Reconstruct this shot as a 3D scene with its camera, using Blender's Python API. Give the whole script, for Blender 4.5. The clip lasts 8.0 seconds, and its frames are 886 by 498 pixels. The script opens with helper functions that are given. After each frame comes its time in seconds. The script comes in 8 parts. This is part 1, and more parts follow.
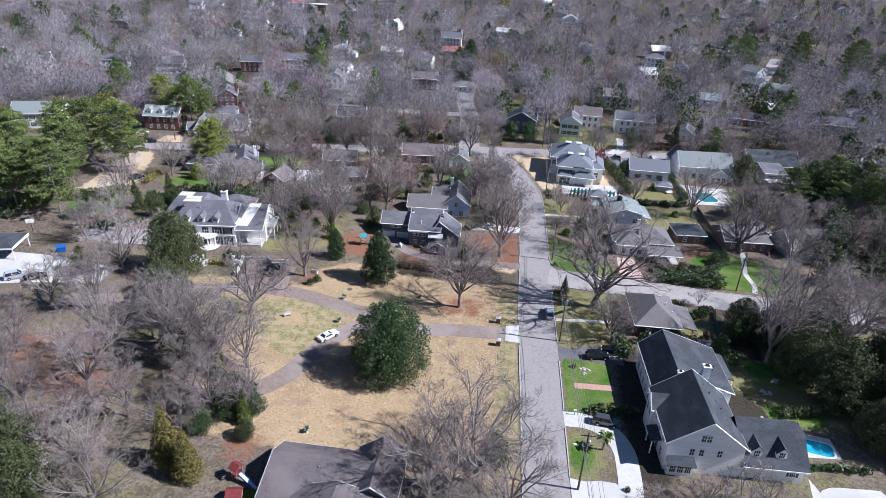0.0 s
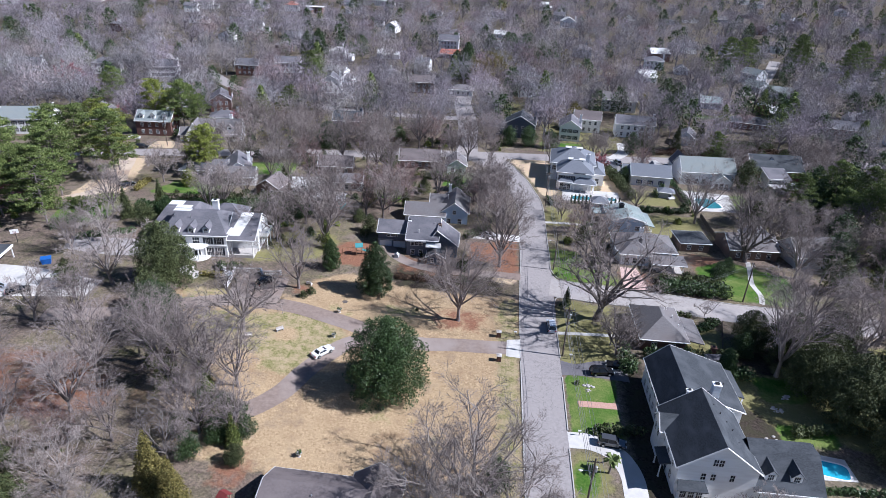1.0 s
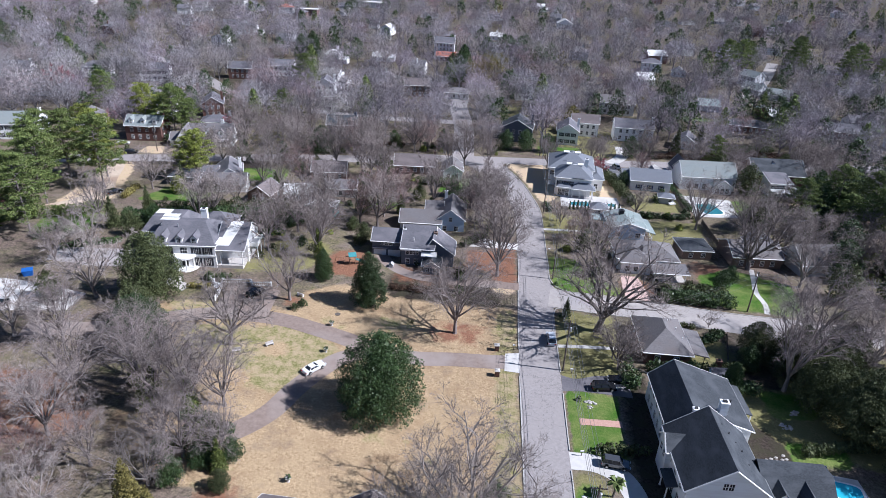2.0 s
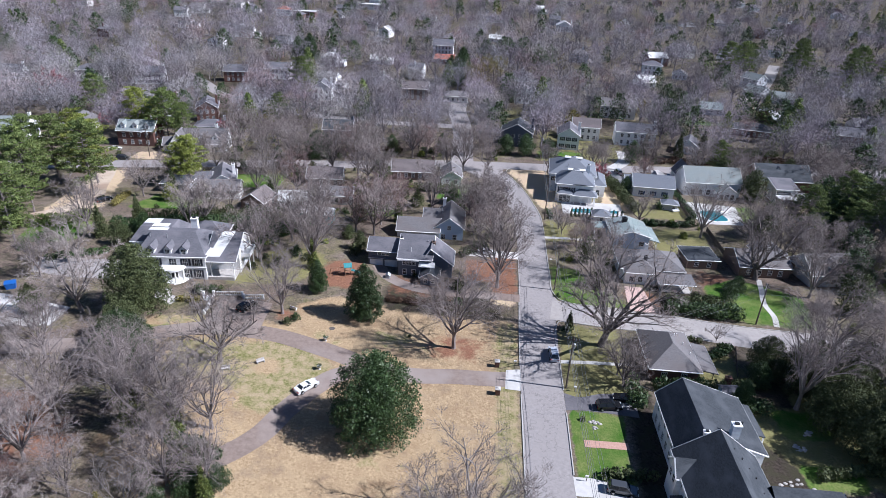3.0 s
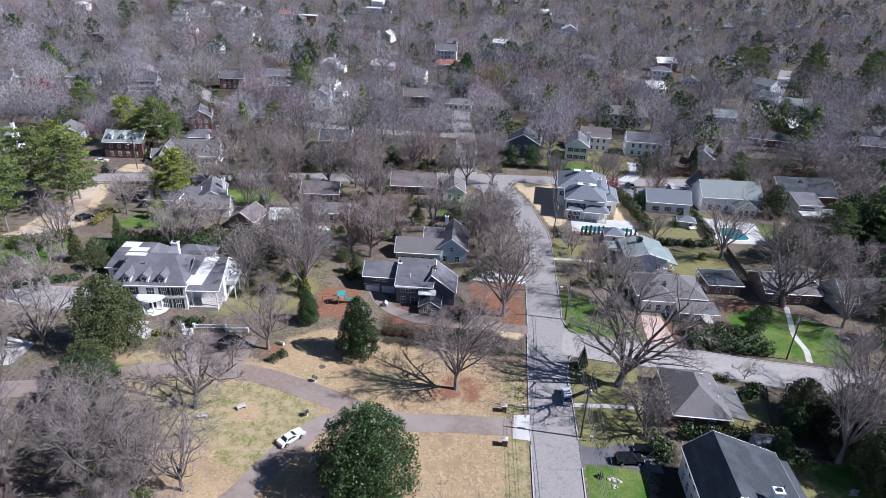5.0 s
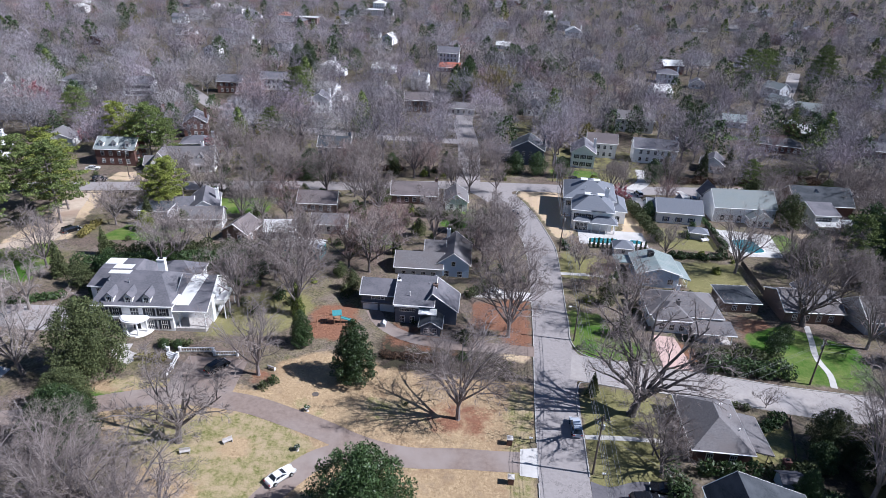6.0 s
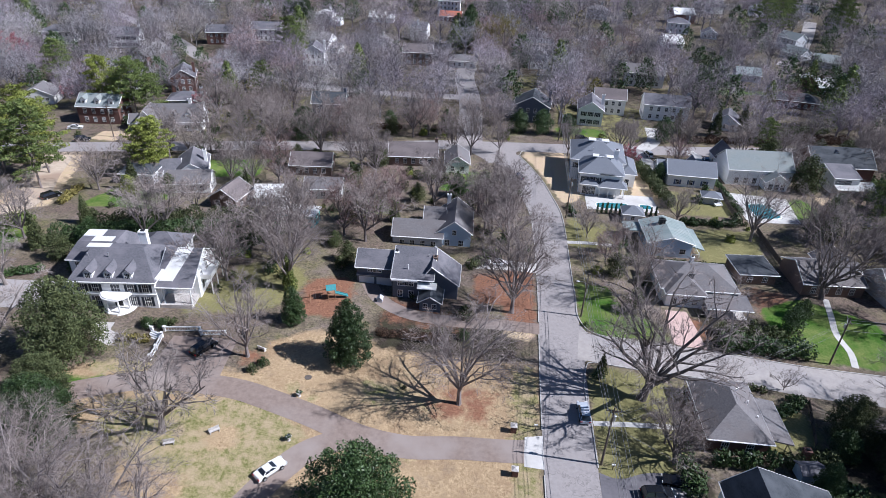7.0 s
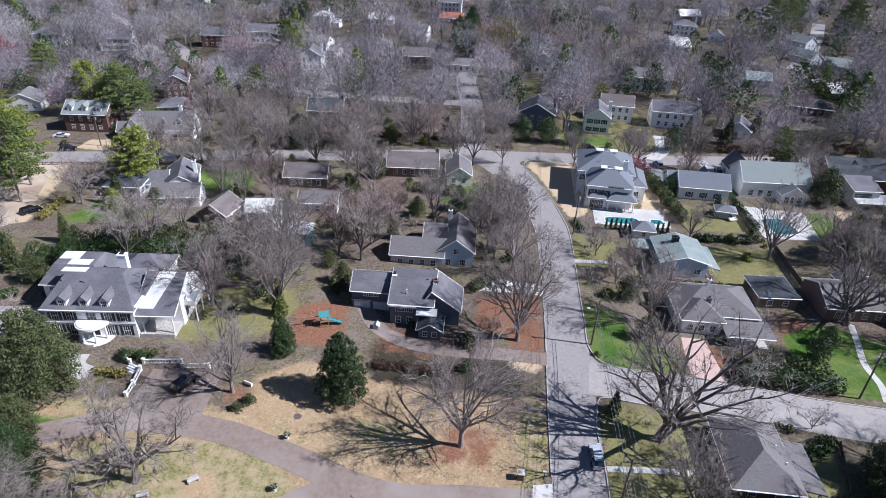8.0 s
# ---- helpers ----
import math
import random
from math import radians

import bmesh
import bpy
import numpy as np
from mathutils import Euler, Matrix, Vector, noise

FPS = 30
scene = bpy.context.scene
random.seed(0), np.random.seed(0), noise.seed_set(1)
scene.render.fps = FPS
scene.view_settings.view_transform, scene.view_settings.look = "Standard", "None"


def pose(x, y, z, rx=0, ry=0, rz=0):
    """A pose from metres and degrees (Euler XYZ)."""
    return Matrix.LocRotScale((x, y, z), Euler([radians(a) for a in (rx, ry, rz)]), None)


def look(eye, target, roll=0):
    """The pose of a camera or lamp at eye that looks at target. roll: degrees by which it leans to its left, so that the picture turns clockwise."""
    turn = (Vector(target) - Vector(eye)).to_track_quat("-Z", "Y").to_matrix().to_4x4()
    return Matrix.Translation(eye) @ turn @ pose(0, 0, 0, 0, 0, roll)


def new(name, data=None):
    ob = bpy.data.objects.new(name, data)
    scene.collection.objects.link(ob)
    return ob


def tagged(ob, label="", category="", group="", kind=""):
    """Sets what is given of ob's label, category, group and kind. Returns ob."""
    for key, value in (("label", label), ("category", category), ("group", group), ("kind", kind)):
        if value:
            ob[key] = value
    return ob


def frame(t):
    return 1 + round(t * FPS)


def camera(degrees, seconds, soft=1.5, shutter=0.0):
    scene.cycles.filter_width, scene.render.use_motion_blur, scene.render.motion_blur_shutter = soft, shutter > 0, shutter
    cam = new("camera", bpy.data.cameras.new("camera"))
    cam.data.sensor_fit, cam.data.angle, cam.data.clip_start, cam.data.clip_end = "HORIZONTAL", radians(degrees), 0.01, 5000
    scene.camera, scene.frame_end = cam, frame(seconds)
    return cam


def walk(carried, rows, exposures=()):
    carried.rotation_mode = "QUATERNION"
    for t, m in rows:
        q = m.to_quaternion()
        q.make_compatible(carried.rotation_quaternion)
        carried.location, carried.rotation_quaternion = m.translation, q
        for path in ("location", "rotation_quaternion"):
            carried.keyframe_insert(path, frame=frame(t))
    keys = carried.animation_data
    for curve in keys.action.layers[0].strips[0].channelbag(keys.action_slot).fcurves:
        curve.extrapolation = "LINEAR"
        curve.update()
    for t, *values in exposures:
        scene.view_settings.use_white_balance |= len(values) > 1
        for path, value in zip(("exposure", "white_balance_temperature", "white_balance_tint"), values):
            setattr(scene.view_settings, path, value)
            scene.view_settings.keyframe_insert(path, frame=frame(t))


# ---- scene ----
cam = camera(71.2, 8.0, soft=0.4)
METRES, EYE, TILT, LEAN, TURN = 55.44, 77.7, 0.0, 0.0, 4.1
ROWS = [
    (0.0, 0.0, 0.0, 0.0, 1.24, -27.01, -2.43),
    (0.5, -0.0025, 0.0449, -0.001, 1.05, -26.92, -2.41),
    (1.0, -0.005, 0.0922, -0.0045, 0.97, -26.83, -2.41),
    (1.5, -0.0048, 0.1355, -0.0081, 0.75, -26.75, -2.41),
    (3.0, 0.0003, 0.2784, -0.0159, 0.5, -26.51, -2.34),
    (3.5, 0.0004, 0.3279, -0.0181, 0.47, -26.47, -2.32),
    (4.0, 0.0029, 0.3841, -0.0212, 0.41, -26.38, -2.3),
    (4.5, 0.0044, 0.442, -0.0215, 0.59, -26.35, -2.22),
    (5.0, 0.0067, 0.5137, -0.0246, 0.8, -26.27, -2.21),
    (6.3, 0.0074, 0.7101, -0.0308, 1.02, -26.17, -2.15),
    (6.4, 0.0074, 0.726, -0.0313, 1.0, -26.66, -2.15),
    (6.5, 0.0074, 0.7422, -0.0318, 0.99, -27.26, -2.15),
    (6.6, 0.0073, 0.759, -0.0322, 1.0, -28.02, -2.14),
    (6.7, 0.0072, 0.776, -0.0327, 1.02, -28.65, -2.13),
    (6.8, 0.0071, 0.793, -0.0331, 1.03, -29.35, -2.13),
    (6.9, 0.007, 0.811, -0.0336, 1.05, -30.02, -2.12),
    (7.0, 0.0069, 0.8281, -0.034, 1.06, -30.61, -2.11),
    (7.1, 0.0066, 0.8444, -0.0344, 1.06, -30.66, -2.11),
    (7.5, 0.005, 0.9098, -0.0356, 1.07, -30.7, -2.12),
    (8.0, 0.0036, 0.9987, -0.0376, 1.15, -30.67, -2.13),
]
walk(cam, [(t, pose(0, 0, EYE, TILT, LEAN, TURN) @ pose(METRES * x, METRES * y, METRES * z, 90 + pitch, roll, yaw)) for t, x, y, z, yaw, pitch, roll in ROWS],
     exposures=[(0.0, 0.53, 5650, 14.5), (8.0, 0.42, 5700, 14.0)])

# ---- light ----
SUN_EL, SUN_AZ = radians(42.5), radians(-4)
TO_SUN = Vector((math.cos(SUN_EL) * math.cos(SUN_AZ), math.cos(SUN_EL) * math.sin(SUN_AZ), math.sin(SUN_EL)))
world = bpy.data.worlds.new("sky")
scene.world = world
world.use_nodes = True
wn = world.node_tree.nodes
sky = wn.new("ShaderNodeTexSky")
sky.sky_type, sky.sun_disc = "NISHITA", False
sky.sun_elevation, sky.sun_rotation = SUN_EL, radians(90) - SUN_AZ
sky.air_density, sky.dust_density, sky.ozone_density = 1.1, 0.0, 7.0
world.node_tree.links.new(sky.outputs[0], wn["Background"].inputs[0])
wn["Background"].inputs[1].default_value = 0.045
sun_data = bpy.data.lights.new("sun", "SUN")
sun_data.energy, sun_data.angle, sun_data.color = 5.0, radians(0.55), (1.0, 0.965, 0.92)
sun = new("sun", sun_data)
sun.matrix_world = look(TO_SUN * 300, (0, 0, 0))

# ---- materials ----
def mat(name, c1, c2, scale=1.0, rough=0.85, metal=0.0, bump=0.0, c3=None, scale2=0.1, rnd=0.0, spec=0.3, local=False, stretch=(1, 1, 1), crack=0.0, coat=0.0):
    """Two colours by a fine noise, a third by a broad one, value varied from object to object by rnd."""
    m = bpy.data.materials.new(name)
    m.use_nodes = True
    nt = m.node_tree
    n, link = nt.nodes, nt.links.new
    b = n["Principled BSDF"]
    co = n.new("ShaderNodeTexCoord") if local else n.new("ShaderNodeNewGeometry")
    src = co.outputs["Object"] if local else co.outputs["Position"]
    mp = n.new("ShaderNodeMapping")
    mp.inputs["Scale"].default_value = stretch
    link(src, mp.inputs["Vector"])
    t1 = n.new("ShaderNodeTexNoise")
    t1.inputs["Scale"].default_value, t1.inputs["Detail"].default_value, t1.inputs["Roughness"].default_value = scale, 6, 0.65
    link(mp.outputs[0], t1.inputs["Vector"])
    r1 = n.new("ShaderNodeMapRange")
    r1.inputs[1].default_value, r1.inputs[2].default_value = 0.3, 0.7
    link(t1.outputs["Fac"], r1.inputs[0])
    x1 = n.new("ShaderNodeMix")
    x1.data_type = "RGBA"
    x1.inputs[6].default_value, x1.inputs[7].default_value = (*c1, 1), (*c2, 1)
    link(r1.outputs[0], x1.inputs[0])
    out = x1.outputs[2]
    if c3:
        t2 = n.new("ShaderNodeTexNoise")
        t2.inputs["Scale"].default_value, t2.inputs["Detail"].default_value = scale2, 4
        link(mp.outputs[0], t2.inputs["Vector"])
        r2 = n.new("ShaderNodeMapRange")
        r2.inputs[1].default_value, r2.inputs[2].default_value = 0.45, 0.68
        link(t2.outputs["Fac"], r2.inputs[0])
        x2 = n.new("ShaderNodeMix")
        x2.data_type = "RGBA"
        x2.inputs[7].default_value = (*c3, 1)
        link(out, x2.inputs[6])
        link(r2.outputs[0], x2.inputs[0])
        out = x2.outputs[2]
    if crack:
        vo = n.new("ShaderNodeTexVoronoi")
        vo.feature = "DISTANCE_TO_EDGE"
        vo.inputs["Scale"].default_value = crack
        wob = n.new("ShaderNodeMix")
        wob.data_type = "VECTOR"
        wob.inputs[0].default_value = 0.25
        link(mp.outputs[0], wob.inputs[4])
        tw = n.new("ShaderNodeTexNoise")
        tw.inputs["Scale"].default_value = 0.7
        sc = n.new("ShaderNodeVectorMath")
        sc.operation = "MULTIPLY_ADD"
        sc.inputs[1].default_value = (6, 6, 6)
        link(mp.outputs[0], tw.inputs["Vector"])
        link(tw.outputs["Color"], sc.inputs[0])
        link(mp.outputs[0], sc.inputs[2])
        link(sc.outputs[0], vo.inputs["Vector"])
        rc = n.new("ShaderNodeMapRange")
        rc.inputs[1].default_value, rc.inputs[2].default_value, rc.inputs[3].default_value, rc.inputs[4].default_value = 0.0, 0.018, 0.7, 1.0
        link(vo.outputs["Distance"], rc.inputs[0])
        xm = n.new("ShaderNodeVectorMath")
        xm.operation = "SCALE"
        link(out, xm.inputs[0])
        link(rc.outputs[0], xm.inputs["Scale"])
        out = xm.outputs[0]
    if rnd:
        oi = n.new("ShaderNodeObjectInfo")
        rr = n.new("ShaderNodeMapRange")
        rr.inputs[3].default_value, rr.inputs[4].default_value = 1 - rnd, 1 + rnd
        link(oi.outputs["Random"], rr.inputs[0])
        hs = n.new("ShaderNodeHueSaturation")
        link(rr.outputs[0], hs.inputs["Value"])
        link(out, hs.inputs["Color"])
        out = hs.outputs[0]
    link(out, b.inputs["Base Color"])
    b.inputs["Roughness"].default_value, b.inputs["Metallic"].default_value = rough, metal
    b.inputs["Specular IOR Level"].default_value = spec
    b.inputs["Coat Weight"].default_value = coat
    if bump:
        bp = n.new("ShaderNodeBump")
        bp.inputs["Strength"].default_value, bp.inputs["Distance"].default_value = bump, 0.05
        link(t1.outputs["Fac"], bp.inputs["Height"])
        link(bp.outputs[0], b.inputs["Normal"])
    return m


def island_mat(name, cols, rough=0.7, spec=0.3):
    """Leaves and twigs: colour by the piece, within a short ramp."""
    m = bpy.data.materials.new(name)
    m.use_nodes = True
    nt = m.node_tree
    n, link = nt.nodes, nt.links.new
    b = n["Principled BSDF"]
    g = n.new("ShaderNodeNewGeometry")
    ramp = n.new("ShaderNodeValToRGB")
    el = ramp.color_ramp.elements
    while len(el) < len(cols):
        el.new(0.5)
    for i, c in enumerate(cols):
        el[i].position, el[i].color = i / (len(cols) - 1), (*c, 1)
    link(g.outputs["Random Per Island"], ramp.inputs[0])
    oi = n.new("ShaderNodeObjectInfo")
    rr = n.new("ShaderNodeMapRange")
    rr.inputs[3].default_value, rr.inputs[4].default_value = 0.72, 1.25
    link(oi.outputs["Random"], rr.inputs[0])
    hs = n.new("ShaderNodeHueSaturation")
    link(rr.outputs[0], hs.inputs["Value"])
    link(ramp.outputs[0], hs.inputs["Color"])
    link(hs.outputs[0], b.inputs["Base Color"])
    b.inputs["Roughness"].default_value = rough
    b.inputs["Specular IOR Level"].default_value = spec
    return m


def woods_mat(name, cols, dark, rough=0.9):
    """Joined far trees: each tree has its own tint, with a little change from blade to blade."""
    m = island_mat(name, cols, rough, 0.15)
    n, link = m.node_tree.nodes, m.node_tree.links.new
    hs = n["Hue/Saturation/Value"]
    t = n.new("ShaderNodeAttribute")
    t.attribute_name = "tint"
    r = n.new("ShaderNodeMapRange")
    r.inputs[3].default_value, r.inputs[4].default_value = dark, 1.22
    link(t.outputs["Fac"], r.inputs[0])
    link(r.outputs[0], hs.inputs["Value"])
    q = n.new("ShaderNodeMapRange")
    q.inputs[3].default_value, q.inputs[4].default_value = 0.5, 1.5
    w = n.new("ShaderNodeMath")
    w.operation = "FRACT"
    k = n.new("ShaderNodeMath")
    k.operation = "MULTIPLY"
    k.inputs[1].default_value = 7.3
    link(t.outputs["Fac"], k.inputs[0])
    link(k.outputs[0], w.inputs[0])
    link(w.outputs[0], q.inputs[0])
    link(q.outputs[0], hs.inputs["Saturation"])
    return m


def glass_mat(name, c, rough=0.05):
    m = bpy.data.materials.new(name)
    m.use_nodes = True
    b = m.node_tree.nodes["Principled BSDF"]
    b.inputs["Base Color"].default_value = (*c, 1)
    b.inputs["Roughness"].default_value, b.inputs["Specular IOR Level"].default_value = rough, 0.6
    return m


M_ROAD = mat("asphalt_worn", (0.275, 0.25, 0.245), (0.37, 0.34, 0.33), 1.5, 0.9, c3=(0.33, 0.30, 0.29), scale2=0.09, bump=0.2, crack=0.13)
M_DRIVE = mat("gravel_asphalt", (0.205, 0.156, 0.132), (0.295, 0.232, 0.198), 1.2, 0.95, c3=(0.31, 0.26, 0.235), scale2=0.12, bump=0.3)
M_CONCROAD = mat("pale_road_concrete", (0.33, 0.30, 0.285), (0.43, 0.395, 0.37), 1.0, 0.9, c3=(0.36, 0.335, 0.33), scale2=0.1, bump=0.15, crack=0.12)
M_CONC = mat("concrete", (0.52, 0.50, 0.48), (0.64, 0.62, 0.59), 1.0, 0.85, c3=(0.50, 0.48, 0.45), scale2=0.15, bump=0.15)
M_DARKDRIVE = mat("dark_asphalt", (0.11, 0.105, 0.115), (0.16, 0.15, 0.165), 2.0, 0.9, c3=(0.19, 0.18, 0.19), scale2=0.2, bump=0.2)
M_KERB = mat("kerb_concrete", (0.42, 0.40, 0.38), (0.55, 0.53, 0.50), 2.0, 0.9, bump=0.2)
M_PINKPAVE = mat("pink_paving", (0.52, 0.36, 0.31), (0.64, 0.47, 0.42), 2.5, 0.9, bump=0.2)
M_BRICKPATH = mat("brick_paving", (0.42, 0.24, 0.19), (0.56, 0.36, 0.29), 3.0, 0.9, bump=0.2)
M_SAND = mat("sandy_gravel", (0.48, 0.38, 0.29), (0.60, 0.50, 0.39), 0.8, 0.95, c3=(0.38, 0.28, 0.21), scale2=0.1, bump=0.4)
M_WHITEWALL = mat("white_painted_siding", (0.86, 0.86, 0.86), (0.90, 0.90, 0.895), 1.2, 0.6, c3=(0.81, 0.80, 0.79), scale2=0.3, stretch=(1, 1, 8), bump=0.15)
M_TRIM = mat("white_trim", (0.80, 0.79, 0.78), (0.86, 0.85, 0.83), 3.0, 0.5)
M_METALROOF = mat("white_metal_roof", (0.72, 0.72, 0.70), (0.80, 0.79, 0.77), 0.8, 0.45, c3=(0.66, 0.65, 0.62), scale2=0.2)
M_SLATE = mat("grey_slate_shingles", (0.095, 0.095, 0.108), (0.175, 0.17, 0.188), 2.5, 0.85, c3=(0.19, 0.18, 0.198), scale2=0.25, stretch=(1, 1, 3), bump=0.4)
M_ROOFDARK = mat("dark_shingles", (0.036, 0.041, 0.049), (0.072, 0.08, 0.09), 2.5, 0.9, c3=(0.09, 0.098, 0.11), scale2=0.25, stretch=(1, 1, 3), bump=0.4)
M_ROOFGREY = mat("weathered_grey_shingles", (0.13, 0.123, 0.127), (0.225, 0.213, 0.217), 2.5, 0.9, c3=(0.17, 0.152, 0.15), scale2=0.2, stretch=(1, 1, 3), bump=0.4)
M_ROOFBROWN = mat("brown_shingles", (0.12, 0.10, 0.10), (0.18, 0.155, 0.155), 2.5, 0.9, c3=(0.20, 0.17, 0.165), scale2=0.2, stretch=(1, 1, 3), bump=0.4)
M_ROOFTEAL = mat("pale_green_metal_roof", (0.24, 0.295, 0.285), (0.30, 0.35, 0.34), 0.7, 0.5, c3=(0.34, 0.375, 0.365), scale2=0.3)
M_ROOFPALE = mat("pale_shingles", (0.20, 0.225, 0.225), (0.28, 0.31, 0.305), 2.0, 0.85, c3=(0.25, 0.27, 0.26), scale2=0.2, stretch=(1, 1, 3), bump=0.3)
M_ROOFBLUE = mat("blue_grey_shingles", (0.14, 0.152, 0.178), (0.22, 0.235, 0.265), 2.5, 0.85, c3=(0.19, 0.20, 0.225), scale2=0.25, stretch=(1, 1, 3), bump=0.4)
M_ROOFRED = mat("red_clay_roof", (0.36, 0.12, 0.08), (0.46, 0.18, 0.12), 2.0, 0.85, bump=0.3)
M_ROOFGEN = mat("asphalt_shingles", (0.17, 0.165, 0.175), (0.26, 0.25, 0.26), 1.5, 0.9, c3=(0.29, 0.27, 0.26), scale2=0.15, rnd=0.4, bump=0.3)
M_BLUEWALL = mat("pale_blue_siding", (0.52, 0.62, 0.74), (0.58, 0.68, 0.80), 1.5, 0.7, stretch=(1, 1, 8), bump=0.15)
M_GREYWALL = mat("grey_siding", (0.46, 0.475, 0.51), (0.54, 0.555, 0.59), 1.5, 0.75, stretch=(1, 1, 8), bump=0.15)
M_DARKWALL = mat("slate_blue_siding", (0.10, 0.115, 0.15), (0.14, 0.155, 0.19), 1.5, 0.75, stretch=(1, 1, 8), bump=0.15)
M_BRICK = mat("red_brick", (0.12, 0.062, 0.05), (0.19, 0.105, 0.088), 4.0, 0.9, c3=(0.15, 0.085, 0.073), scale2=0.3, bump=0.3)
M_BROWNWALL = mat("brown_brick", (0.16, 0.11, 0.09), (0.24, 0.17, 0.14), 4.0, 0.9, bump=0.3)
M_GENWALL = mat("painted_wall", (0.70, 0.69, 0.67), (0.80, 0.79, 0.77), 1.0, 0.7, rnd=0.18)
M_STONE = mat("pale_stone", (0.40, 0.37, 0.35), (0.56, 0.53, 0.50), 2.0, 0.9, bump=0.3)
M_GLASS = glass_mat("window_glass", (0.025, 0.03, 0.04))
M_SHUTTER = mat("dark_shutter", (0.03, 0.035, 0.05), (0.05, 0.055, 0.07), 3.0, 0.6)
M_BLUESHUT = mat("navy_shutter", (0.05, 0.08, 0.17), (0.07, 0.10, 0.20), 3.0, 0.6)
M_GARAGE = mat("garage_panel", (0.62, 0.65, 0.70), (0.68, 0.71, 0.76), 2.0, 0.6)
M_BARK = mat("grey_bark", (0.15, 0.125, 0.12), (0.27, 0.235, 0.225), 2.5, 0.95, stretch=(1, 1, 0.3), local=True, rnd=0.3, bump=0.5)
M_BARKDARK = mat("dark_bark", (0.08, 0.068, 0.064), (0.16, 0.138, 0.13), 2.5, 0.95, stretch=(1, 1, 0.3), local=True, rnd=0.2, bump=0.5)
M_BARKPALE = mat("pale_bark", (0.18, 0.152, 0.138), (0.31, 0.275, 0.255), 2.5, 0.95, stretch=(1, 1, 0.3), local=True, rnd=0.2, bump=0.5)
M_TWIG = island_mat("twigs", [(0.21, 0.172, 0.158), (0.28, 0.235, 0.218), (0.35, 0.30, 0.28)], 0.9, 0.2)
M_TWIGPALE = island_mat("pale_twigs", [(0.24, 0.20, 0.182), (0.31, 0.265, 0.245), (0.38, 0.33, 0.305)], 0.9, 0.2)
M_TWIGRED = island_mat("budding_twigs", [(0.21, 0.135, 0.12), (0.29, 0.20, 0.185), (0.34, 0.25, 0.235)], 0.9, 0.2)
# bluish mauve against the warm near twigs: distance haze put into the colour
M_WOODS = woods_mat("woods_twigs_haze", [(0.295, 0.265, 0.288), (0.33, 0.297, 0.322), (0.365, 0.33, 0.356)], 0.48)
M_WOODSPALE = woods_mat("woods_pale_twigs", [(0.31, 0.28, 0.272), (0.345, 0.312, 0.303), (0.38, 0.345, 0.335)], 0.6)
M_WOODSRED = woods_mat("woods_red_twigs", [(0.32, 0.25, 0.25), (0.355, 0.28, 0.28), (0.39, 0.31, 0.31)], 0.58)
M_TWIGBLOOM = island_mat("blossom", [(0.25, 0.08, 0.09), (0.40, 0.15, 0.18), (0.30, 0.16, 0.15)], 0.8, 0.2)
M_LEAFDARK = island_mat("glossy_dark_leaves", [(0.026, 0.05, 0.016), (0.036, 0.066, 0.02), (0.058, 0.098, 0.029), (0.045, 0.078, 0.023)], 0.5, 0.4)
M_LEAFPINE = island_mat("pine_needles", [(0.06, 0.088, 0.024), (0.12, 0.16, 0.045), (0.19, 0.225, 0.07)], 0.7, 0.3)
M_LEAFYELLOW = island_mat("yellow_green_leaves", [(0.14, 0.17, 0.035), (0.22, 0.25, 0.05), (0.30, 0.33, 0.075)], 0.7, 0.3)
M_LEAFOLIVE = island_mat("olive_leaves", [(0.046, 0.06, 0.024), (0.072, 0.088, 0.034), (0.108, 0.12, 0.048)], 0.7, 0.3)
M_LEAFIVY = island_mat("ivy_leaves", [(0.035, 0.05, 0.012), (0.09, 0.115, 0.026), (0.17, 0.19, 0.05)], 0.6, 0.3)
M_LEAFBROWN = island_mat("brown_winter_leaves", [(0.045, 0.028, 0.02), (0.10, 0.062, 0.044), (0.16, 0.10, 0.07)], 0.8, 0.2)
M_LEAFBRONZE = island_mat("bronze_leaves", [(0.085, 0.072, 0.022), (0.17, 0.145, 0.042), (0.25, 0.215, 0.07)], 0.7, 0.3)
M_WOODPOLE = mat("weathered_pole", (0.09, 0.07, 0.06), (0.16, 0.13, 0.11), 3.0, 0.9, stretch=(1, 1, 0.2), local=True)
M_WIRE = mat("cable", (0.16, 0.16, 0.165), (0.22, 0.22, 0.225), 1.0, 0.5)
M_STEEL = mat("galvanised_steel", (0.40, 0.41, 0.42), (0.50, 0.51, 0.52), 3.0, 0.45, metal=0.6)
M_TYRE = mat("tyre_rubber", (0.02, 0.02, 0.02), (0.03, 0.03, 0.03), 3.0, 0.9)
M_POOL = mat("pool_water", (0.03, 0.36, 0.52), (0.06, 0.45, 0.60), 0.6, 0.06, spec=0.5, bump=0.1)
M_POOLDARK = mat("teal_pool_water", (0.03, 0.17, 0.20), (0.05, 0.23, 0.26), 0.6, 0.06, spec=0.5, bump=0.1)
M_WOOD = mat("cedar_wood", (0.28, 0.15, 0.09), (0.40, 0.24, 0.15), 3.0, 0.8, stretch=(1, 1, 0.2))
M_FENCE = mat("weathered_fence", (0.10, 0.085, 0.075), (0.16, 0.135, 0.12), 2.0, 0.9)
M_BLACK = mat("black_metal", (0.02, 0.02, 0.022), (0.035, 0.035, 0.04), 2.0, 0.5)
